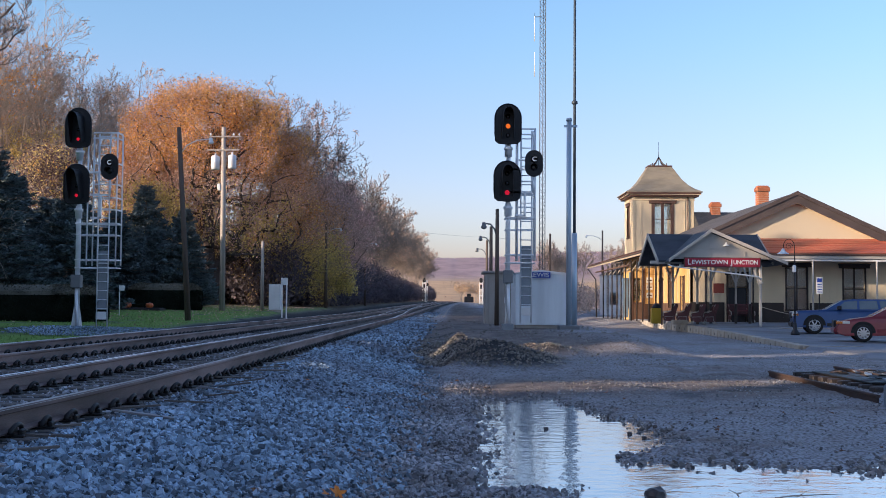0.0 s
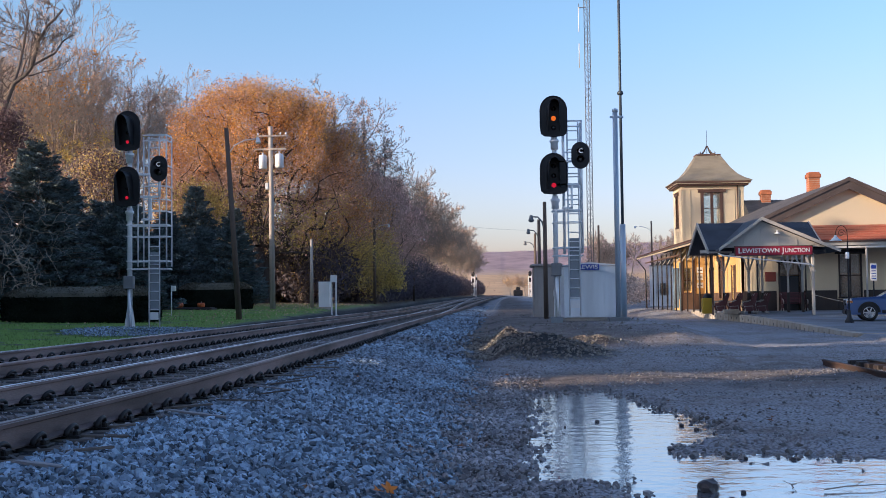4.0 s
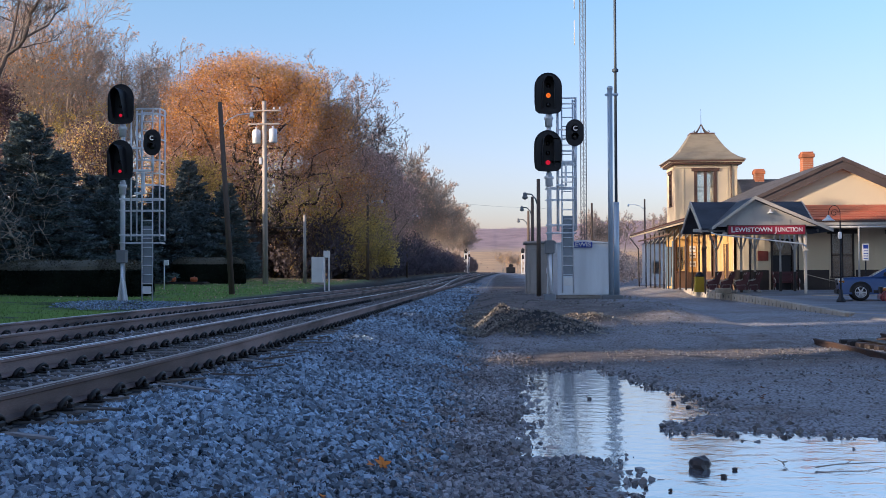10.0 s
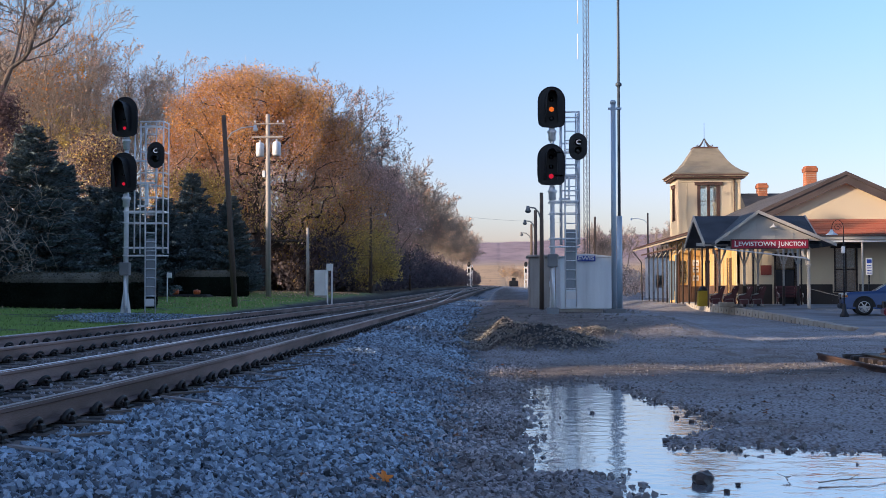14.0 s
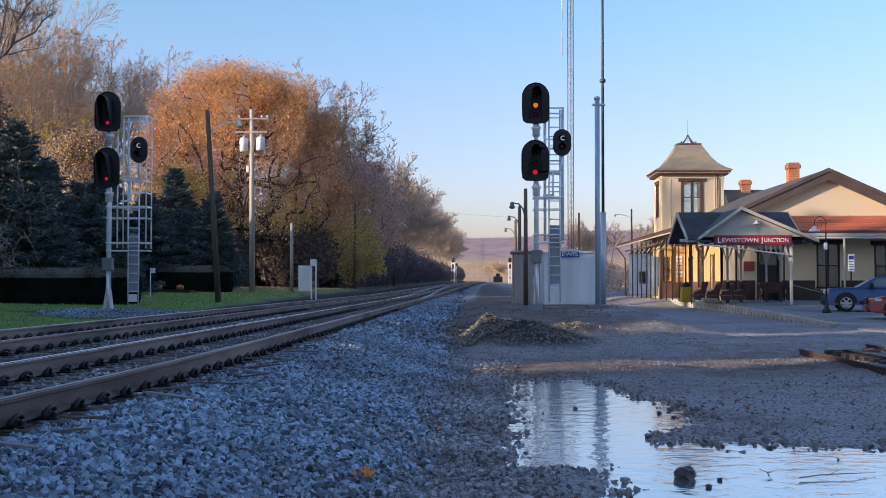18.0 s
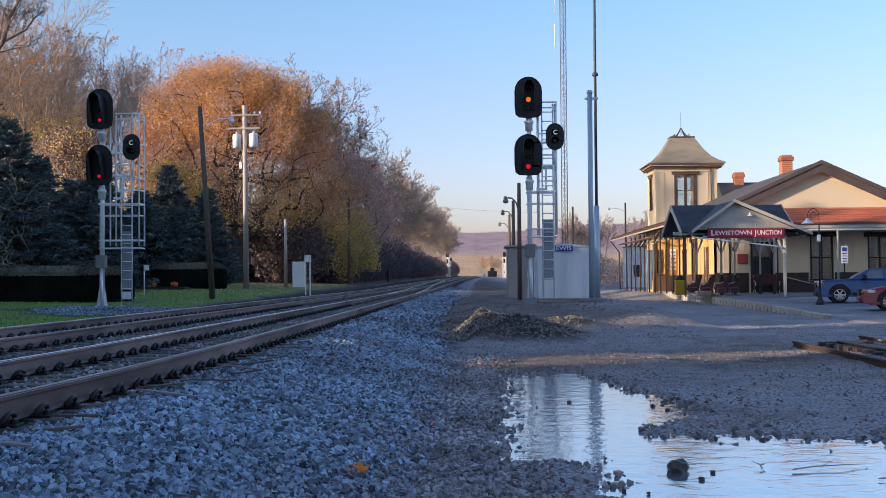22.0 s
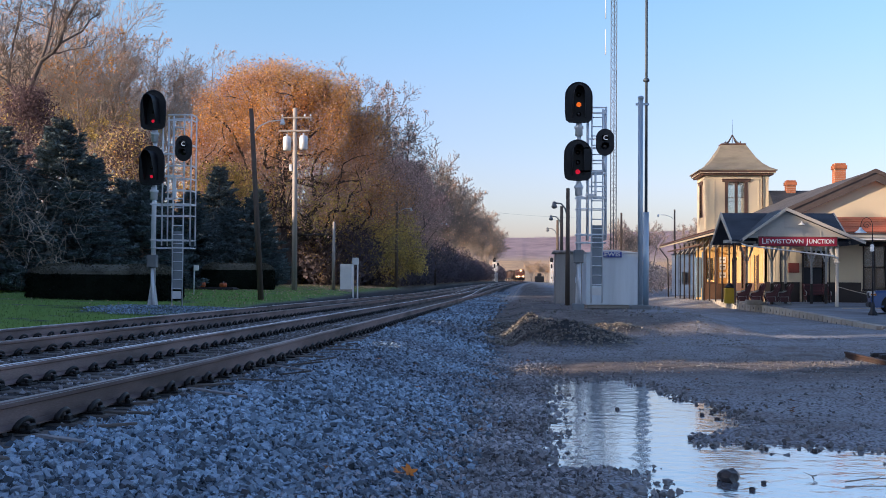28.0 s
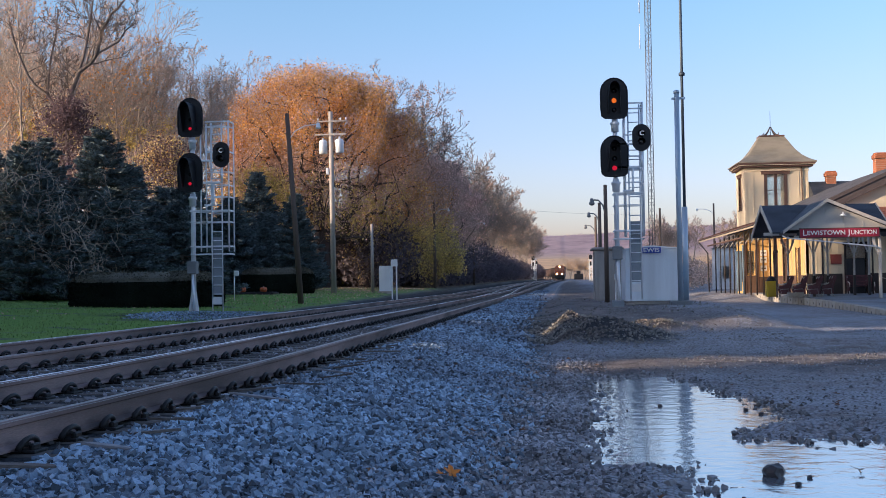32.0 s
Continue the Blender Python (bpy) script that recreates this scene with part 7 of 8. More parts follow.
def canopy_post(x, y, h, top_mat, low_mat=None, thin=0.07, sides=(-1, 1)):
    p = new("post")
    p.parent, p.matrix_basis = canopy, pose(x, y, 0.02)
    part("shaft", Build().box(-thin, -thin, 1.15 if low_mat else 0.0, thin, thin, h, 0.015), top_mat, p)
    if low_mat:
        part("shaft_foot", Build().box(-thin - 0.02, -thin - 0.02, 0.0, thin + 0.02, thin + 0.02, 1.15, 0.015), low_mat, p)
    part("capital", Build().box(-thin - 0.05, -thin - 0.05, h - 0.95, thin + 0.05, thin + 0.05, h - 0.85, 0.01), top_mat, p)
    for s in sides:
        part("brace", Build().prism([(s * 0.06, h - 0.85), (s * 0.12, h - 0.85), (s * 0.36, h - 0.28), (s * 0.36, h - 0.1), (s * 0.30, h - 0.1)], -0.03, 0.03, "y"), top_mat, p)


canopy_post(2.5, 0.0, 3.1, CAN, sides=(-1,))
canopy_post(1.62, 7.4, 3.4, CAN, DARK_WOOD, 0.055)
canopy_post(-0.60, 7.0, 3.35, CAN, DARK_WOOD, 0.055)
canopy_post(0.4, 5.2, 3.35, CAN, DARK_WOOD, 0.06)
canopy_post(3.1, 7.6, 3.35, CAN, DARK_WOOD, 0.05)
canopy_post(3.95, 7.8, 3.35, SIDING_GREY, DARK_WOOD, 0.05)
canopy_post(-2.1, 2.2, 3.3, TRIM, None, 0.04, ())
canopy_post(-1.4, 6.6, 3.3, TRIM, None, 0.04, ())

# ---- things on the platform ----
BENCH_RED = material("maroon_bench_slat", (0.085, 0.024, 0.03), 0.5, vary=0.2, scale=5, fine=40, per_object=0.15)


def bench(at, label, turn=0):
    t = thing("bench", at @ pose(0, 0, 0, 0, 0, turn), label, "bench", "platform benches")
    for i in range(5):
        part("seat_slat", Build().box(-0.22 + i * 0.09, -0.8, 0.42 + 0.012 * abs(i - 2), -0.15 + i * 0.09, 0.8, 0.445 + 0.012 * abs(i - 2), 0.006), BENCH_RED, t)
    for i in range(7):
        part("back_slat", Build().box(0.25 + i * 0.032, -0.8, 0.50 + i * 0.09, 0.275 + i * 0.032, 0.8, 0.575 + i * 0.09, 0.006), BENCH_RED, t)
    for y in (-0.72, 0.72):
        part("leg_frame", Build().path([(-0.26, y, 0.0), (-0.16, y, 0.2), (-0.24, y, 0.4), (0.22, y, 0.42)], [0.045, 0.03, 0.03, 0.03], 6), SIDING_GREY, t)
        part("leg_frame", Build().path([(0.40, y, 0.0), (0.22, y, 0.2), (0.22, y, 0.42)], [0.045, 0.03, 0.03], 6), SIDING_GREY, t)
        part("side_panel", Build().prism([(-0.20, 0.14), (-0.30, 0.40), (-0.24, 0.56), (-0.02, 0.60), (0.14, 0.70), (0.24, 0.92), (0.36, 1.12), (0.50, 1.12), (0.50, 0.98), (0.40, 0.70), (0.32, 0.40), (0.36, 0.14)], y - 0.025, y + 0.025, "y"), BENCH_RED, t)
        part("arm_rest", Build().path([(-0.30, y, 0.42), (-0.32, y, 0.58), (-0.24, y, 0.66), (-0.05, y, 0.66), (0.12, y, 0.74)], 0.028, 6), SIDING_GREY, t, "pale scrolled arm")
        part("scroll", Build().path([(0.36 + 0.09 * math.cos(a), y, 0.98 + 0.09 * math.sin(a)) for a in np.linspace(-0.6, 4.4, 10)], 0.02, 5), SIDING_GREY, t, "pale cast scroll")
    return t


for x, y in ((12.35, 66.5), (13.0, 66.0), (13.62, 65.2), (14.35, 65.4)):
    bench(pose(x, y, float(paved_z(x, y))), "maroon slatted bench with cast iron sides", -8)
bench(pose(17.9, 72.3, float(paved_z(17.9, 72.3))), "maroon slatted bench against the station wall", 90)
t = thing("litter_bin", pose(11.6 + 0.1, 66.6, 0.46), "yellow box litter bin with a dark lid", "litter bin")
YELLOW = material("yellow_plastic", (0.44, 0.29, 0.01), 0.5, vary=0.12, scale=4)
part("body", Build().box(-0.30, -0.28, 0, 0.30, 0.28, 0.86, 0.03), YELLOW, t)
part("lid", Build().lathe([(0.27, 0.86), (0.27, 0.92), (0.18, 1.06), (0.05, 1.12)], 14), BLACK, t)
t = thing("planter_box", pose(12.55, 64.4, 0.45), "low pale stone planter box", "planter")
part("body", Build().box(-0.4, -0.25, 0, 0.4, 0.25, 0.25, 0.02), CONCRETE, t)

PANEL_BLUE = material("dull_blue_panel", (0.15, 0.22, 0.29), 0.6, vary=0.15, scale=4, fine=30)
t = thing("information_pillar", pose(12.66, 84, 0.42), "narrow blue-grey information panel on posts", "information sign")
part("panel", Build().box(-0.22, -0.05, 0.2, 0.10, 0.05, 3.0, 0.02), PANEL_BLUE, t)
part("post", Build().tube((0.2, 0, -0.05), (0.2, 0, 3.4), 0.06, n=8), PANEL_BLUE, t)
part("post", Build().tube((-0.26, 0, -0.05), (-0.26, 0, 3.0), 0.04, n=8), PANEL_BLUE, t)

t = thing("gooseneck_lamp", pose(14.68, 50.2, 0.265), "dark iron lamp post with scrolled arm and pale blue shade", "street lamp")
part("pole", Build().tube((0, 0, 0), (0, 0, 3.4), 0.035, 0.028, 10), BLACK, t)
part("base", Build().lathe([(0.20, -0.05), (0.19, 0.08), (0.10, 0.22), (0.07, 0.5), (0.04, 0.55)], 12), BLACK, t)
arc = [(-0.24 + 0.24 * math.cos(a), 0, 3.72 + 0.34 * math.sin(a)) for a in np.linspace(0, math.pi, 14)]
part("arm", Build().path([(0, 0, 3.35)] + arc + [(-0.49, 0, 3.62)], 0.014, 6), BLACK, t)
part("scroll", Build().path([(-0.24 + r * math.cos(a), 0, 3.74 + r * math.sin(a)) for a, r in zip(np.linspace(0, 9, 26), np.linspace(0.17, 0.03, 26))], 0.010, 5), BLACK, t)
part("shade", Build().lathe([(0.04, 3.66), (0.07, 3.60), (0.12, 3.53), (0.25, 3.44), (0.26, 3.42)], 14, at=(-0.49, 0, 0)), material("pale_blue_enamel", (0.40, 0.52, 0.62), 0.35, vary=0.08), t)
part("bracket_box", Build().box(-0.09, -0.07, 2.65, 0.05, 0.07, 2.95, 0.03), GALV, t)

t = thing("parking_sign", pose(17.6, 56.2, 0.55), "white and blue parking sign on a post", "sign")
part("post", Build().box(-0.03, 0, -0.05, 0.03, 0.04, 2.3), BLACK, t)
s = part("panel", Build().box(-0.15, -0.02, 1.52, 0.15, 0.0, 2.32, 0.01), WHITE_PAINT, t)
part("symbol", Build().box(-0.11, -0.026, 2.08, 0.11, -0.02, 2.26), BLUE_SIGN, s)
for z in (1.98, 1.86, 1.74, 1.62):
    part("text_bar", Build().box(-0.10, -0.026, z - 0.025, 0.10, -0.02, z + 0.015), BLUE_SIGN, s)

t = thing("barrier_rope", pose(15.9, 60.6, 0.42), "slack pale barrier rope", "rope")
part("rope", Build().path([(u * 3.2, 0.05, 1.05 - 0.55 * math.sin(min(1, u * 1.05) * math.pi * 0.5)) for u in np.linspace(0, 1, 12)], 0.02, 5), CONCRETE, t)
part("post", Build().tube((3.2, 0.05, -0.05), (3.2, 0.05, 0.6), 0.04), BLACK, t)


# pale shed seen through the far awning posts
t = thing("shed", pose(16.6, 127, 0.45), "low white-walled shed beyond the platform", "shed")
part("wall", Build().box(0, 0, -0.3, 4.6, 3.0, 4.3, 0.02), WHITE_PAINT, t)
part("roof", Build().prism([(-0.2, 4.3), (4.8, 4.3), (2.3, 5.2)], -0.2, 3.2, "y"), SLATE, t)
for x in (0.7, 2.9):
    w0 = part("window", Build().box(x, -0.03, 1.1, x + 0.9, 0.0, 2.4, 0.01), GLASS, t)
    part("window_bar", Build().box(x + 0.42, -0.05, 1.1, x + 0.48, -0.03, 2.4), TRIM, w0)
for i in range(7):
    part("board_batten", Build().box(0.3 + 0.62 * i, -0.02, 0.0, 0.36 + 0.62 * i, 0.0, 4.3), SIDING_GREY, t)


# ---- parked cars ----
def paint(name, c):
    return material(name, c, 0.32, 0.15, vary=0.06, scale=2, fine=200, bump=0.01, coat=0.35, spec=0.5)


TYRE = material("tyre_rubber", (0.016, 0.016, 0.017), 0.8, vary=0.2)
RIM = material("alloy_rim", (0.52, 0.53, 0.54), 0.35, 0.7, vary=0.1)
CAR_GLASS = material("tinted_car_glass", (0.10, 0.13, 0.15), 0.06, vary=0.1, spec=0.9)
# the sky's reflection is put into this pale windscreen colour
WINDSCREEN_SKY = material("sky_pale_windscreen", (0.36, 0.45, 0.48), 0.08, vary=0.1, spec=0.9)
LAMP_GLASS = material("headlamp_glass", (0.62, 0.60, 0.55), 0.15, vary=0.1)
ORANGE_GLASS = material("orange_lamp_glass", (0.5, 0.16, 0.02), 0.25)


def car(at, label, body_mat, lower, roof, ws, length, width, wheel_r, wheels, tall):
    """A parked car, front towards -x: lofted body, cabin, glass, wheels, lamps."""
    t = thing("car", at, label, "car", "parked cars")
    b, v, f = Build(), [], []
    secs = [(-1.0, 0.90), (-0.94, 0.985), (-0.6, 1.0), (0.6, 1.0), (0.94, 0.985), (1.0, 0.90)]
    n = len(lower)
    for s, k in secs:
        for x, z in lower:
            tuck = 1 - 0.10 * max(0.0, (z - 0.55) / 0.7) if abs(s) > 0.9 else 1
            cx = length / 2
            v.append((cx + (x - cx) * (0.985 if abs(s) > 0.9 else 1), s * width / 2 * tuck, z * (k if z > 0.6 and abs(s) > 0.99 else 1)))
    for i in range(len(secs) - 1):
        f += [(i * n + j, i * n + (j + 1) % n, (i + 1) * n + (j + 1) % n, (i + 1) * n + j) for j in range(n)]
    f += [tuple(range(n))[::-1], tuple(range((len(secs) - 1) * n, len(secs) * n))]
    part("body", b.add(v, f), body_mat, t)
    # cabin with pillars, then glass set between
    b, v = Build(), []
    m = len(roof)
    zlo, zhi = min(z for x, z in roof), max(z for x, z in roof)
    for s in (-1, 1):
        for x, z in roof:
            v.append((x, s * width / 2 * (0.93 - 0.17 * (z - zlo) / (zhi - zlo)), z))
    part("cabin", b.add(v, [(j, (j + 1) % m, m + (j + 1) % m, m + j) for j in range(m)] + [tuple(range(m))[::-1], tuple(range(m, 2 * m))]), body_mat, t)
    for s in (-1, 1):
        for pane in ws:
            pv = [(x, s * (width / 2 * (0.93 - 0.17 * (z - zlo) / (zhi - zlo)) + 0.006), z) for x, z in pane]
            pv += [(x, y - s * 0.02, z) for x, y, z in pv]
            k = len(pane)
            part("side_window", Build().add(pv, [tuple(range(k)), tuple(range(k, 2 * k))] + [(j, (j + 1) % k, k + (j + 1) % k, k + j) for j in range(k)]), CAR_GLASS, t)
    (xa, za), (xb, zb) = roof[0], roof[1]
    o = [(xa + 0.06, -0.80), (xb - 0.04, -0.68), (xb - 0.04, 0.68), (xa + 0.06, 0.80)]
    pv = []
    for x, u in o:
        z = za + (zb - za) * (x - xa) / (xb - xa)
        pv += [(x - 0.012, u * width / 2, z + 0.012)]
    pv += [(x + 0.01, y, z - 0.01) for x, y, z in pv]
    part("windscreen", Build().add(pv, [(0, 1, 2, 3), (7, 6, 5, 4), (0, 4, 5, 1), (1, 5, 6, 2), (2, 6, 7, 3), (3, 7, 4, 0)]), WINDSCREEN_SKY, t)
    for x in wheels:
        for s in (-1, 1):
            w = new("wheel")
            w.parent, w.matrix_basis = t, pose(x, s * (width / 2 - 0.10), wheel_r, -90 * s, 0, 0)
            part("tyre", Build().lathe([(wheel_r * 0.62, -0.10), (wheel_r * 0.95, -0.11), (wheel_r, -0.07), (wheel_r, 0.07), (wheel_r * 0.95, 0.11), (wheel_r * 0.62, 0.10)], 28), TYRE, w)
            part("rim", Build().lathe([(wheel_r * 0.66, 0.085), (wheel_r * 0.64, 0.112), (wheel_r * 0.58, 0.115), (wheel_r * 0.56, 0.06), (0.05, 0.055)], 24), TYRE, w)
            for a in range(6 if tall else 9):
                part("spoke", Build().prism([(0.0, -0.035), (wheel_r * 0.6, -0.022), (wheel_r * 0.6, 0.022), (0.0, 0.035)], 0.07, 0.118, "z", m=pose(0, 0, 0, 0, 0, a * 360 / (6 if tall else 9))), RIM, w)
            part("rim_edge", Build().lathe([(wheel_r * 0.60, 0.10), (wheel_r * 0.60, 0.122), (wheel_r * 0.66, 0.122), (wheel_r * 0.66, 0.10)], 24), RIM, w)
            part("arch", Build().prism([(x + (wheel_r + 0.10) * math.cos(a), wheel_r + (wheel_r + 0.10) * math.sin(a)) for a in np.linspace(0.0, math.pi, 14)], s * (width / 2 - 0.06), s * (width / 2 + 0.004), "y"), TYRE, t)
    hz = 0.62 if not tall else 0.76
    for s in (-1, 1):
        part("headlamp", Build().box(-0.02 if tall else 0.10, s * width * 0.30, hz, 0.22 if tall else 0.52, s * width * 0.487, hz + (0.20 if tall else 0.13), 0.03), LAMP_GLASS, t, "clear headlamp")
        part("indicator", Build().box(0.02, s * width * 0.42, hz + 0.02, 0.26, s * width * 0.49, hz + 0.12, 0.02), ORANGE_GLASS, t)
        part("door_mirror", Build().box(roof[0][0] + 0.5, s * width * 0.47, za + 0.02, roof[0][0] + 0.68, s * width * 0.56, za + 0.2, 0.03), BLACK if tall else body_mat, t)
        for x in ((1.9, 3.0) if tall else (1.95, 2.95)):
            part("door_handle", Build().box(x, s * width * 0.497, za - 0.16, x + 0.18, s * width * 0.51, za - 0.12, 0.008), body_mat, t)
    part("grille", Build().box(-0.035, -0.5, hz - 0.08, 0.08, 0.5, hz + 0.16, 0.02), BLACK, t)
    part("front_bumper", Build().box(-0.06, -width * 0.47, 0.28, 0.25, width * 0.47, 0.52, 0.06), BLACK if tall else body_mat, t)
    part("sill_trim", Build().box(wheels[0] + wheel_r + 0.15, -width / 2 - 0.012, 0.33, wheels[1] - wheel_r - 0.15, width / 2 + 0.012, 0.47, 0.01), BLACK if tall else body_mat, t)
    return t


SUV_LOW = [(0.02, 0.33), (0.0, 0.66), (0.05, 0.93), (0.30, 1.0), (1.40, 1.05), (4.6, 1.03), (4.78, 0.88), (4.8, 0.40), (4.6, 0.30), (0.2, 0.28)]
SUV_TOP = [(1.36, 1.03), (2.1, 1.46), (2.55, 1.52), (4.3, 1.51), (4.62, 1.41), (4.76, 1.01)]
SUV_GLASS = [[(1.80, 1.08), (2.2, 1.41), (2.70, 1.44), (2.70, 1.08)], [(2.80, 1.08), (2.80, 1.44), (3.52, 1.44), (3.57, 1.08)], [(3.68, 1.08), (3.62, 1.44), (4.25, 1.42), (4.5, 1.11)]]
car(pose(15.2, 52.6, 0.285, 0, 0, -12), "dark blue sport utility car parked by the station", paint("blue_car_paint", (0.010, 0.045, 0.16)), SUV_LOW, SUV_TOP, SUV_GLASS, 4.8, 1.85, 0.37, (0.92, 3.8), True)
SED_LOW = [(0.05, 0.30), (0.0, 0.52), (0.1, 0.70), (0.6, 0.83), (1.35, 0.93), (4.2, 0.98), (4.6, 0.92), (4.68, 0.55), (4.6, 0.28), (0.3, 0.22)]
SED_TOP = [(1.25, 0.92), (2.1, 1.38), (2.6, 1.45), (3.3, 1.42), (4.05, 0.97)]
SED_GLASS = [[(1.75, 0.97), (2.2, 1.33), (2.6, 1.38), (2.6, 0.97)], [(2.7, 0.97), (2.7, 1.38), (3.2, 1.35), (3.6, 1.0)]]
car(pose(14.2, 43.7, 0.20, 0, 0, -14), "red sedan parked on the asphalt", paint("red_car_paint", (0.17, 0.010, 0.018)), SED_LOW, SED_TOP, SED_GLASS, 4.68, 1.8, 0.325, (0.95, 3.7), False)

# ---- spare track panel on the yard ----
panel = thing("track_panel", pose(6.3, 17.4, 0.0), "rusty rail stub with stacked old ties and steel plates", "track panel")
RUST = material("dark_rust", (0.055, 0.038, 0.032), 0.8, 0.1, vary=0.3, scale=10, fine=80, tint=(0.075, 0.042, 0.03))
b = Build()
b.prism([(a * 0.9, 0.172 + c * 0.9) for a, c in HEAD], 0.0, 6.4, "y")
part("rail", b, RUST, panel, at=pose(0, 0, 0, 0, 0, -1.2))
part("rail", b, RUST, panel, at=pose(1.55, 1.0, 0.05, 0, 0, -2))
rng = np.random.default_rng(9)
for i in range(9):
    part("old_tie", Build().box(-0.1, -0.11, 0, 2.5, 0.11, 0.13, 0.02), DARK_WOOD, panel, at=pose(0.85, 2.4 + i * 0.55, 0.0, 0, 0, float(rng.uniform(-5, 5))))
for i in range(7):
    part("old_tie", Build().box(-0.15, -0.1, 0, 0.15, 3.4, 0.04, 0.012), CLIP, panel, at=pose(1.1 + 0.36 * i, 3.0, 0.132, 0, 0, float(rng.uniform(-4, 4))))
plate = Build().box(-0.11, -0.07, 0, 0.11, 0.07, 0.018, 0.004)
for i in range(60):
    part("tie_plate", plate, (RUST, CLIP, CLIP, PLATE)[i % 4], panel, at=pose(float(rng.uniform(1.1, 3.3)), float(rng.uniform(3.0, 6.2)), 0.176 + float(rng.uniform(0, 0.03)), float(rng.uniform(-14, 14)), float(rng.uniform(-14, 14)), float(rng.uniform(0, 180))))
t = thing("bumper_block", pose(6.15, 16.2, -0.02), "weathered blue-grey painted steel stop block", "stop block")
part("block", Build().box(-0.12, -0.3, 0, 0.55, 0.3, 0.42, 0.04), material("faded_blue_steel", (0.16, 0.20, 0.24), 0.6, 0.2, vary=0.3, scale=6, fine=40, tint=(0.14, 0.10, 0.08)), t)
part("face_plate", Build().box(-0.16, -0.34, 0.3, 0.6, -0.3, 0.46, 0.01), RUST, t)

# ---- train ----
LOCO_RED = material("dark_loco_paint", (0.125, 0.042, 0.028), 0.5, vary=0.2, scale=3)
LOCO_BLACK = material("grimy_black", (0.028, 0.024, 0.022), 0.6, vary=0.3, scale=3)
CAR_BROWN = material("boxcar_brown", (0.08, 0.05, 0.042), 0.7, vary=0.3, scale=2)


def axle_set(t, x):
    w = Build()
    for s in (-0.76, 0.76):
        w.lathe([(0.48, -0.06), (0.5, 0.0), (0.46, 0.07)], 16, m=pose(s, x, 0.48, 0, 90, 0))
    part("wheelset", w, LOCO_BLACK, t)


def locomotive():
    """A road locomotive, nose towards -y."""
    t = thing("locomotive", pose(0, 0, 0), "dark freight locomotive with headlight and ditch lights burning", "locomotive")
    part("frame", Build().box(-1.5, 0.3, 1.15, 1.5, 21.5, 1.55, 0.04), LOCO_BLACK, t)
    part("plow", Build().prism([(-1.4, 0.25), (1.4, 0.25), (1.4, 1.2), (-1.4, 1.2)], 0.0, 0.35, "y"), LOCO_BLACK, t)
    part("short_hood", Build().prism([(-0.95, 1.5), (0.95, 1.5), (0.95, 2.75), (0.75, 2.95), (-0.75, 2.95), (-0.95, 2.75)], 1.2, 3.0, "y"), LOCO_RED, t)
    part("cab", Build().prism([(-1.5, 1.5), (1.5, 1.5), (1.5, 3.9), (1.05, 4.5), (-1.05, 4.5), (-1.5, 3.9)], 3.0, 5.6, "y"), LOCO_RED, t)
    for x in (-1.25, 0.25):
        part("cab_window", Build().box(x, 2.96, 3.15, x + 1.0, 3.0, 3.75, 0.01), GLASS, t)
    part("long_hood", Build().box(-0.95, 5.6, 1.5, 0.95, 20.5, 4.2, 0.08), LOCO_BLACK, t)
    part("radiator", Build().box(-1.45, 17.0, 3.3, 1.45, 20.2, 4.4, 0.08), LOCO_BLACK, t)
    part("fuel_tank", Build().box(-1.3, 8.0, 0.35, 1.3, 13.5, 1.15, 0.15), LOCO_BLACK, t)
    for x in (-1.4, 1.4):
        part("handrail", Build().path([(x, 0.5, 1.5), (x, 0.5, 2.5), (x, 2.9, 2.5)], 0.03, 5), WHITE_PAINT, t)
    for y in (2.2, 4.0, 5.8, 15.5, 17.3, 19.1):
        axle_set(t, y)
    part("headlight", Build().lathe([(0.30, 0), (0.26, 0.06), (0.05, 0.09)], 14, m=pose(0, 2.98, 4.1, 90, 0, 0)), HEADLIGHT, t, "bright headlight")
    for x in (-0.85, 0.85):
        part("ditch_light", Build().lathe([(0.30, 0), (0.24, 0.06), (0.05, 0.09)], 14, m=pose(x, 0.28, 1.75, 90, 0, 0)), HEADLIGHT, t, "bright ditch light")
    return t


def wagon(label, height):
    t = thing("freight_car", pose(0, 0, 0), label, "freight car", "cars of the train")
    part("body", Build().box(-1.5, 0.4, 1.1, 1.5, 16.6, height, 0.06), CAR_BROWN, t)
    part("roof", Build().prism([(-1.55, height), (1.55, height), (0, height + 0.3)], 0.35, 16.65, "y"), LOCO_BLACK, t)
    part("underframe", Build().box(-1.2, 0.0, 0.8, 1.2, 17.0, 1.1), LOCO_BLACK, t)
    for i in range(9):
        part("side_post", Build().box(-1.56, 1.2 + i * 1.8, 1.1, 1.56, 1.32 + i * 1.8, height - 0.05), CAR_BROWN, t)
    for y in (2.0, 3.8, 13.2, 15.0):
        axle_set(t, y)
    return t


TRACK_ONE = (RAILS[0] + RAILS[1]) / 2
train = [(locomotive(), 0.0), (locomotive(), 22.5)]
for i in range(9):
    train.append((wagon("weathered brown freight car behind the locomotives", 3.9 + 0.25 * (i % 3)), 45.0 + 18.0 * i))

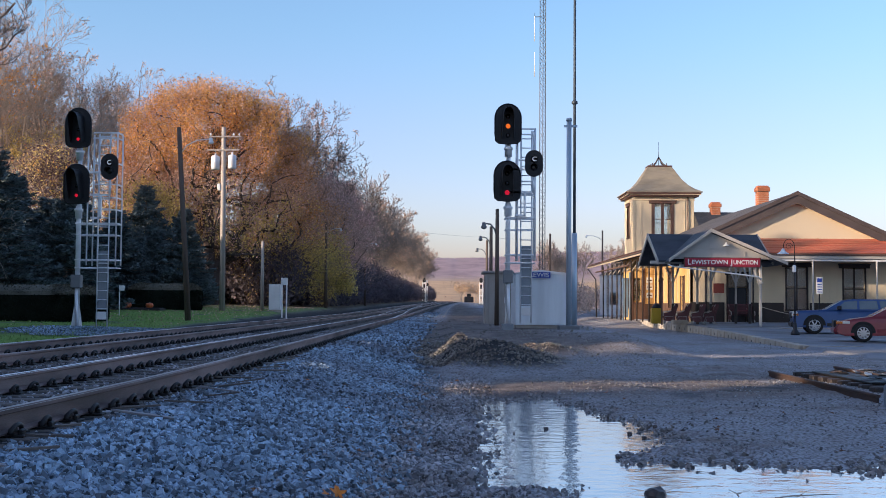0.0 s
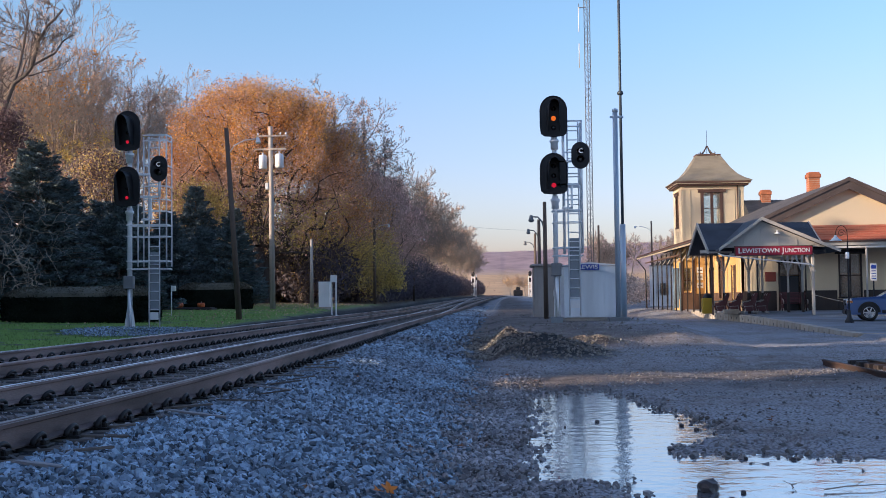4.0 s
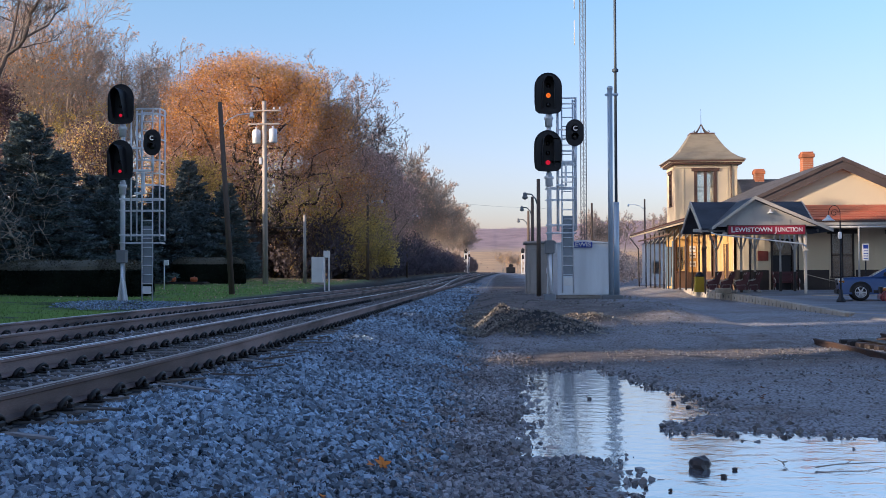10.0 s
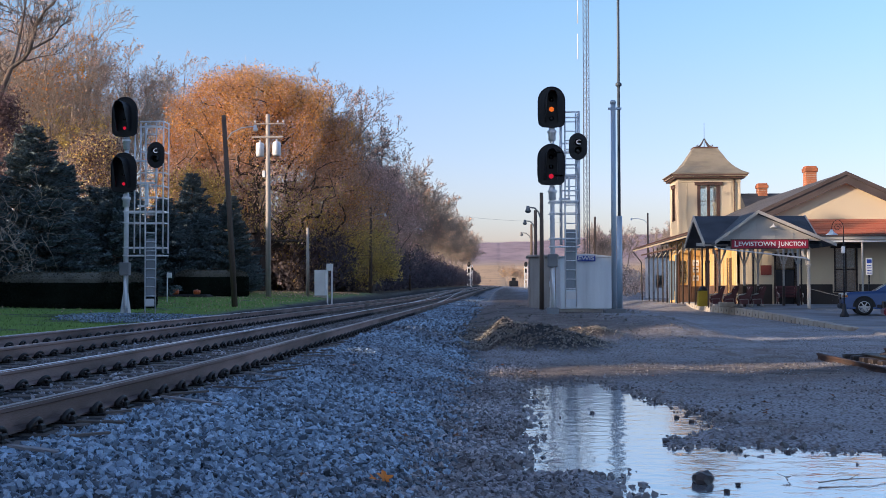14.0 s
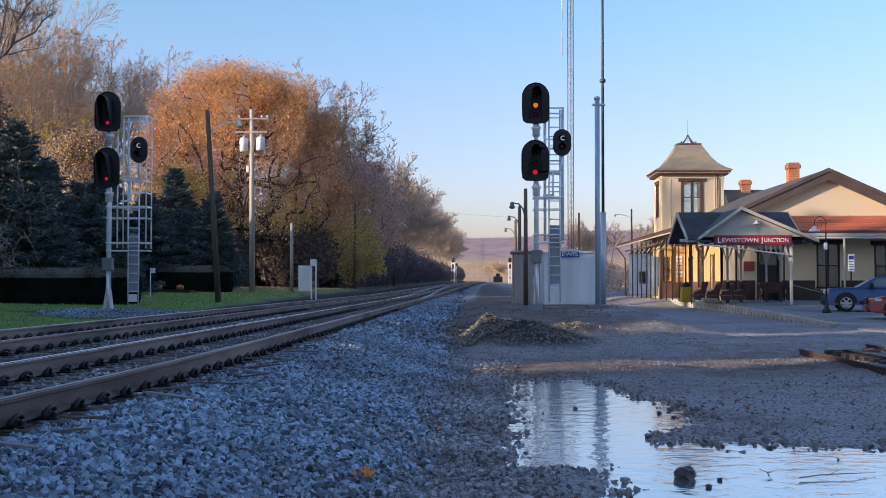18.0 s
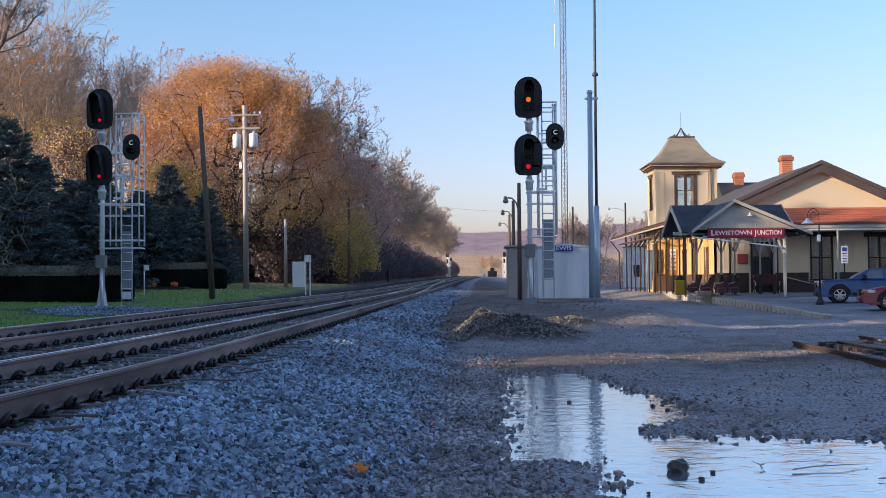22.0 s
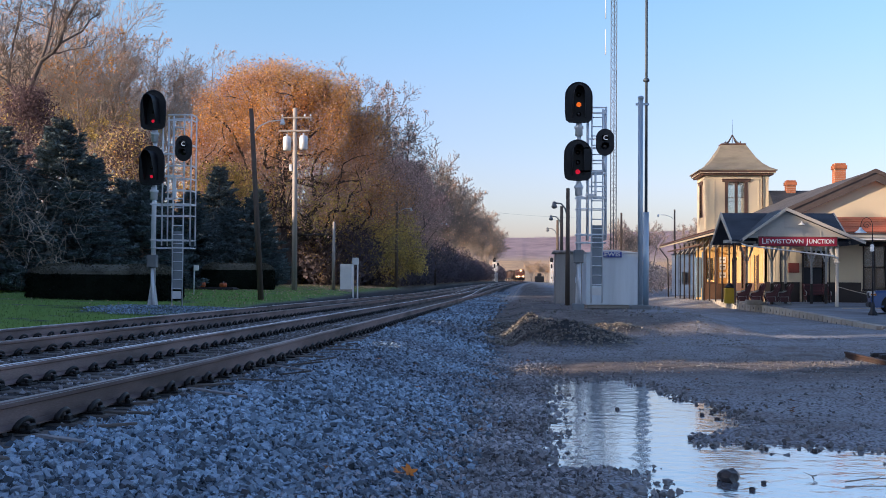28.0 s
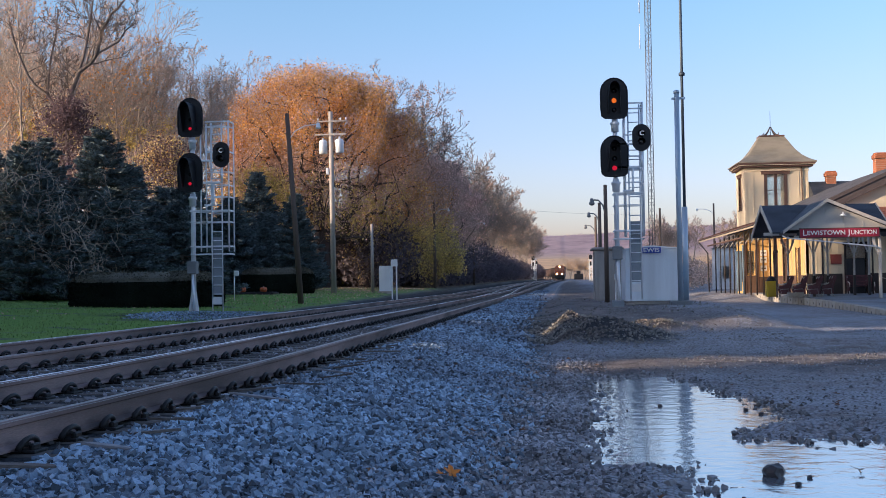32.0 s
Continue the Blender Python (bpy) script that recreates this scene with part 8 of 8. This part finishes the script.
# ---- stones and leaves by the puddle ----
def loose_rock(at, size, seed, label):
    rng = np.random.default_rng(seed)
    bm = bmesh.new()
    bmesh.ops.create_icosphere(bm, subdivisions=2, radius=size)
    k = rng.uniform(0, 50)
    for v in bm.verts:
        d = v.co.normalized()
        c = max(abs(d.x), abs(d.y) * 0.9, abs(d.z) * 1.1)
        v.co = d * size * (0.72 + 0.2 / c + 0.34 * noise.noise(d * 1.9 + Vector((k, 0, 0))) + 0.08 * noise.noise(d * 5 + Vector((k, 3, 0))))
        v.co.z *= 0.75
    me = bpy.data.meshes.new("rock")
    bm.to_mesh(me)
    bm.free()
    me.materials.append(PEBBLE_WET)
    ob = new("rock", me)
    ob.matrix_basis = at
    return tagged(ob, label, "rock", "stones in the puddle")


PEBBLE_WET = material("wet_dark_stone", (0.055, 0.045, 0.042), 0.45, vary=0.3, scale=8, fine=60)
loose_rock(pose(1.56, 8.95, 0.035, 0, 0, 30), 0.085, 1, "dark wet rock standing in the puddle")
rng = np.random.default_rng(33)
for i, (x, y, s) in enumerate(((1.80, 8.85, 0.022), (1.66, 8.55, 0.025), (1.62, 11.25, 0.035), (1.15, 13.9, 0.028), (0.75, 13.4, 0.014), (2.05, 13.4, 0.03), (2.15, 13.0, 0.03), (2.6, 10.6, 0.025), (1.05, 8.1, 0.018), (1.2, 8.0, 0.015), (2.2, 10.7, 0.02))):
    loose_rock(pose(x, y, 0.01, 0, 0, 40 * i), s, 40 + i, "small dark stone at the water's edge")

MAPLE = material("dry_maple_leaf", (0.55, 0.17, 0.02), 0.7, vary=0.25, scale=20, fine=120, per_object=0.3)
DRY = material("dry_brown_leaf", (0.17, 0.08, 0.035), 0.8, vary=0.25, scale=20, fine=120, per_object=0.3)


def fallen_leaf(at, size, mat, label):
    """A curled five-lobed leaf with its stalk."""
    out = []
    for i in range(20):
        a = 2 * math.pi * i / 20 + math.pi / 2
        r = size * (1.0, 0.62, 0.45, 0.75)[i % 4] * (0.75 + 0.25 * math.cos(a - math.pi / 2))
        out.append((r * math.cos(a), r * math.sin(a), 0.35 * r * abs(math.cos(a))))
    v = out + [(0, 0, 0)] + [(x, y, z - 0.002) for x, y, z in out] + [(0, 0, -0.002)]
    f = [(i, (i + 1) % 20, 20) for i in range(20)] + [(41, 21 + (i + 1) % 20, 21 + i) for i in range(20)] + [(i, 21 + i, 21 + (i + 1) % 20, (i + 1) % 20) for i in range(20)]
    t = thing("fallen_leaf", at, label, "leaf", "fallen leaves")
    part("blade", Build().add(v, f), mat, t)
    part("stalk", Build().tube((0, 0, 0), (0.01, -size * 1.3, 0.01), 0.002, n=4), DRY, t)
    return t


fallen_leaf(pose(-0.74, 8.05, float(ground_z(-0.74, 8.05)) + 0.075, 40, 10, 30), 0.085, MAPLE, "bright orange maple leaf on the gravel")
fallen_leaf(pose(-0.80, 7.98, float(ground_z(-0.8, 7.98)) + 0.07, 15, -20, 140), 0.06, MAPLE, "orange maple leaf curled on the gravel")
for i in range(46):
    x, y = float(rng.uniform(-2.3, 5.0)), float(rng.uniform(6.5, 22))
    if puddle_depth(x, y) > 0:
        continue
    fallen_leaf(pose(x, y, float(ground_z(x, y)) + 0.045, float(rng.uniform(-25, 25)), float(rng.uniform(-25, 25)), float(rng.uniform(0, 360))), float(rng.uniform(0.03, 0.055)), MAPLE if i % 5 == 0 else DRY, "small dry leaf lying on the stones")
for x, y, a, L in ((2.4, 8.9, 20, 0.7), (2.9, 8.5, -8, 0.5), (2.2, 9.0, 70, 0.18), (0.2, 26.0, 25, 0.9)):
    t = thing("twig", pose(x, y, max(0.006, float(ground_z(x, y))) + 0.012, 0, 0, a), "thin bare twig lying by the water", "twig", "fallen twigs")
    part("stem", Build().path([(0, 0, 0), (L * 0.3, 0.02, 0.01), (L * 0.65, -0.01, 0.012), (L, 0.03, 0.0)], [0.006, 0.005, 0.004, 0.002], 5), BARK, t)
    part("side_shoot", Build().path([(L * 0.4, 0.015, 0.01), (L * 0.6, 0.09, 0.03)], [0.004, 0.002], 4), BARK, t)


# ---- what moves ----
def nose_at(t):
    """Distance of the train's nose along the track at t seconds."""
    return 372.0 + 20.0 * (32.0 - t)


def motions():
    for vehicle, back in train:
        rows = []
        for t in range(0, 33, 2):
            y = nose_at(t) + back
            x = TRACK_ONE + float(bend(y))
            turn = math.degrees(math.atan2(float(bend(y + 8) - bend(y - 8)), 16.0))
            rows.append((t, pose(x, y, RAIL_Z + float(rise(y)), 0, 0, -turn)))
        walk(vehicle, rows)


motions()
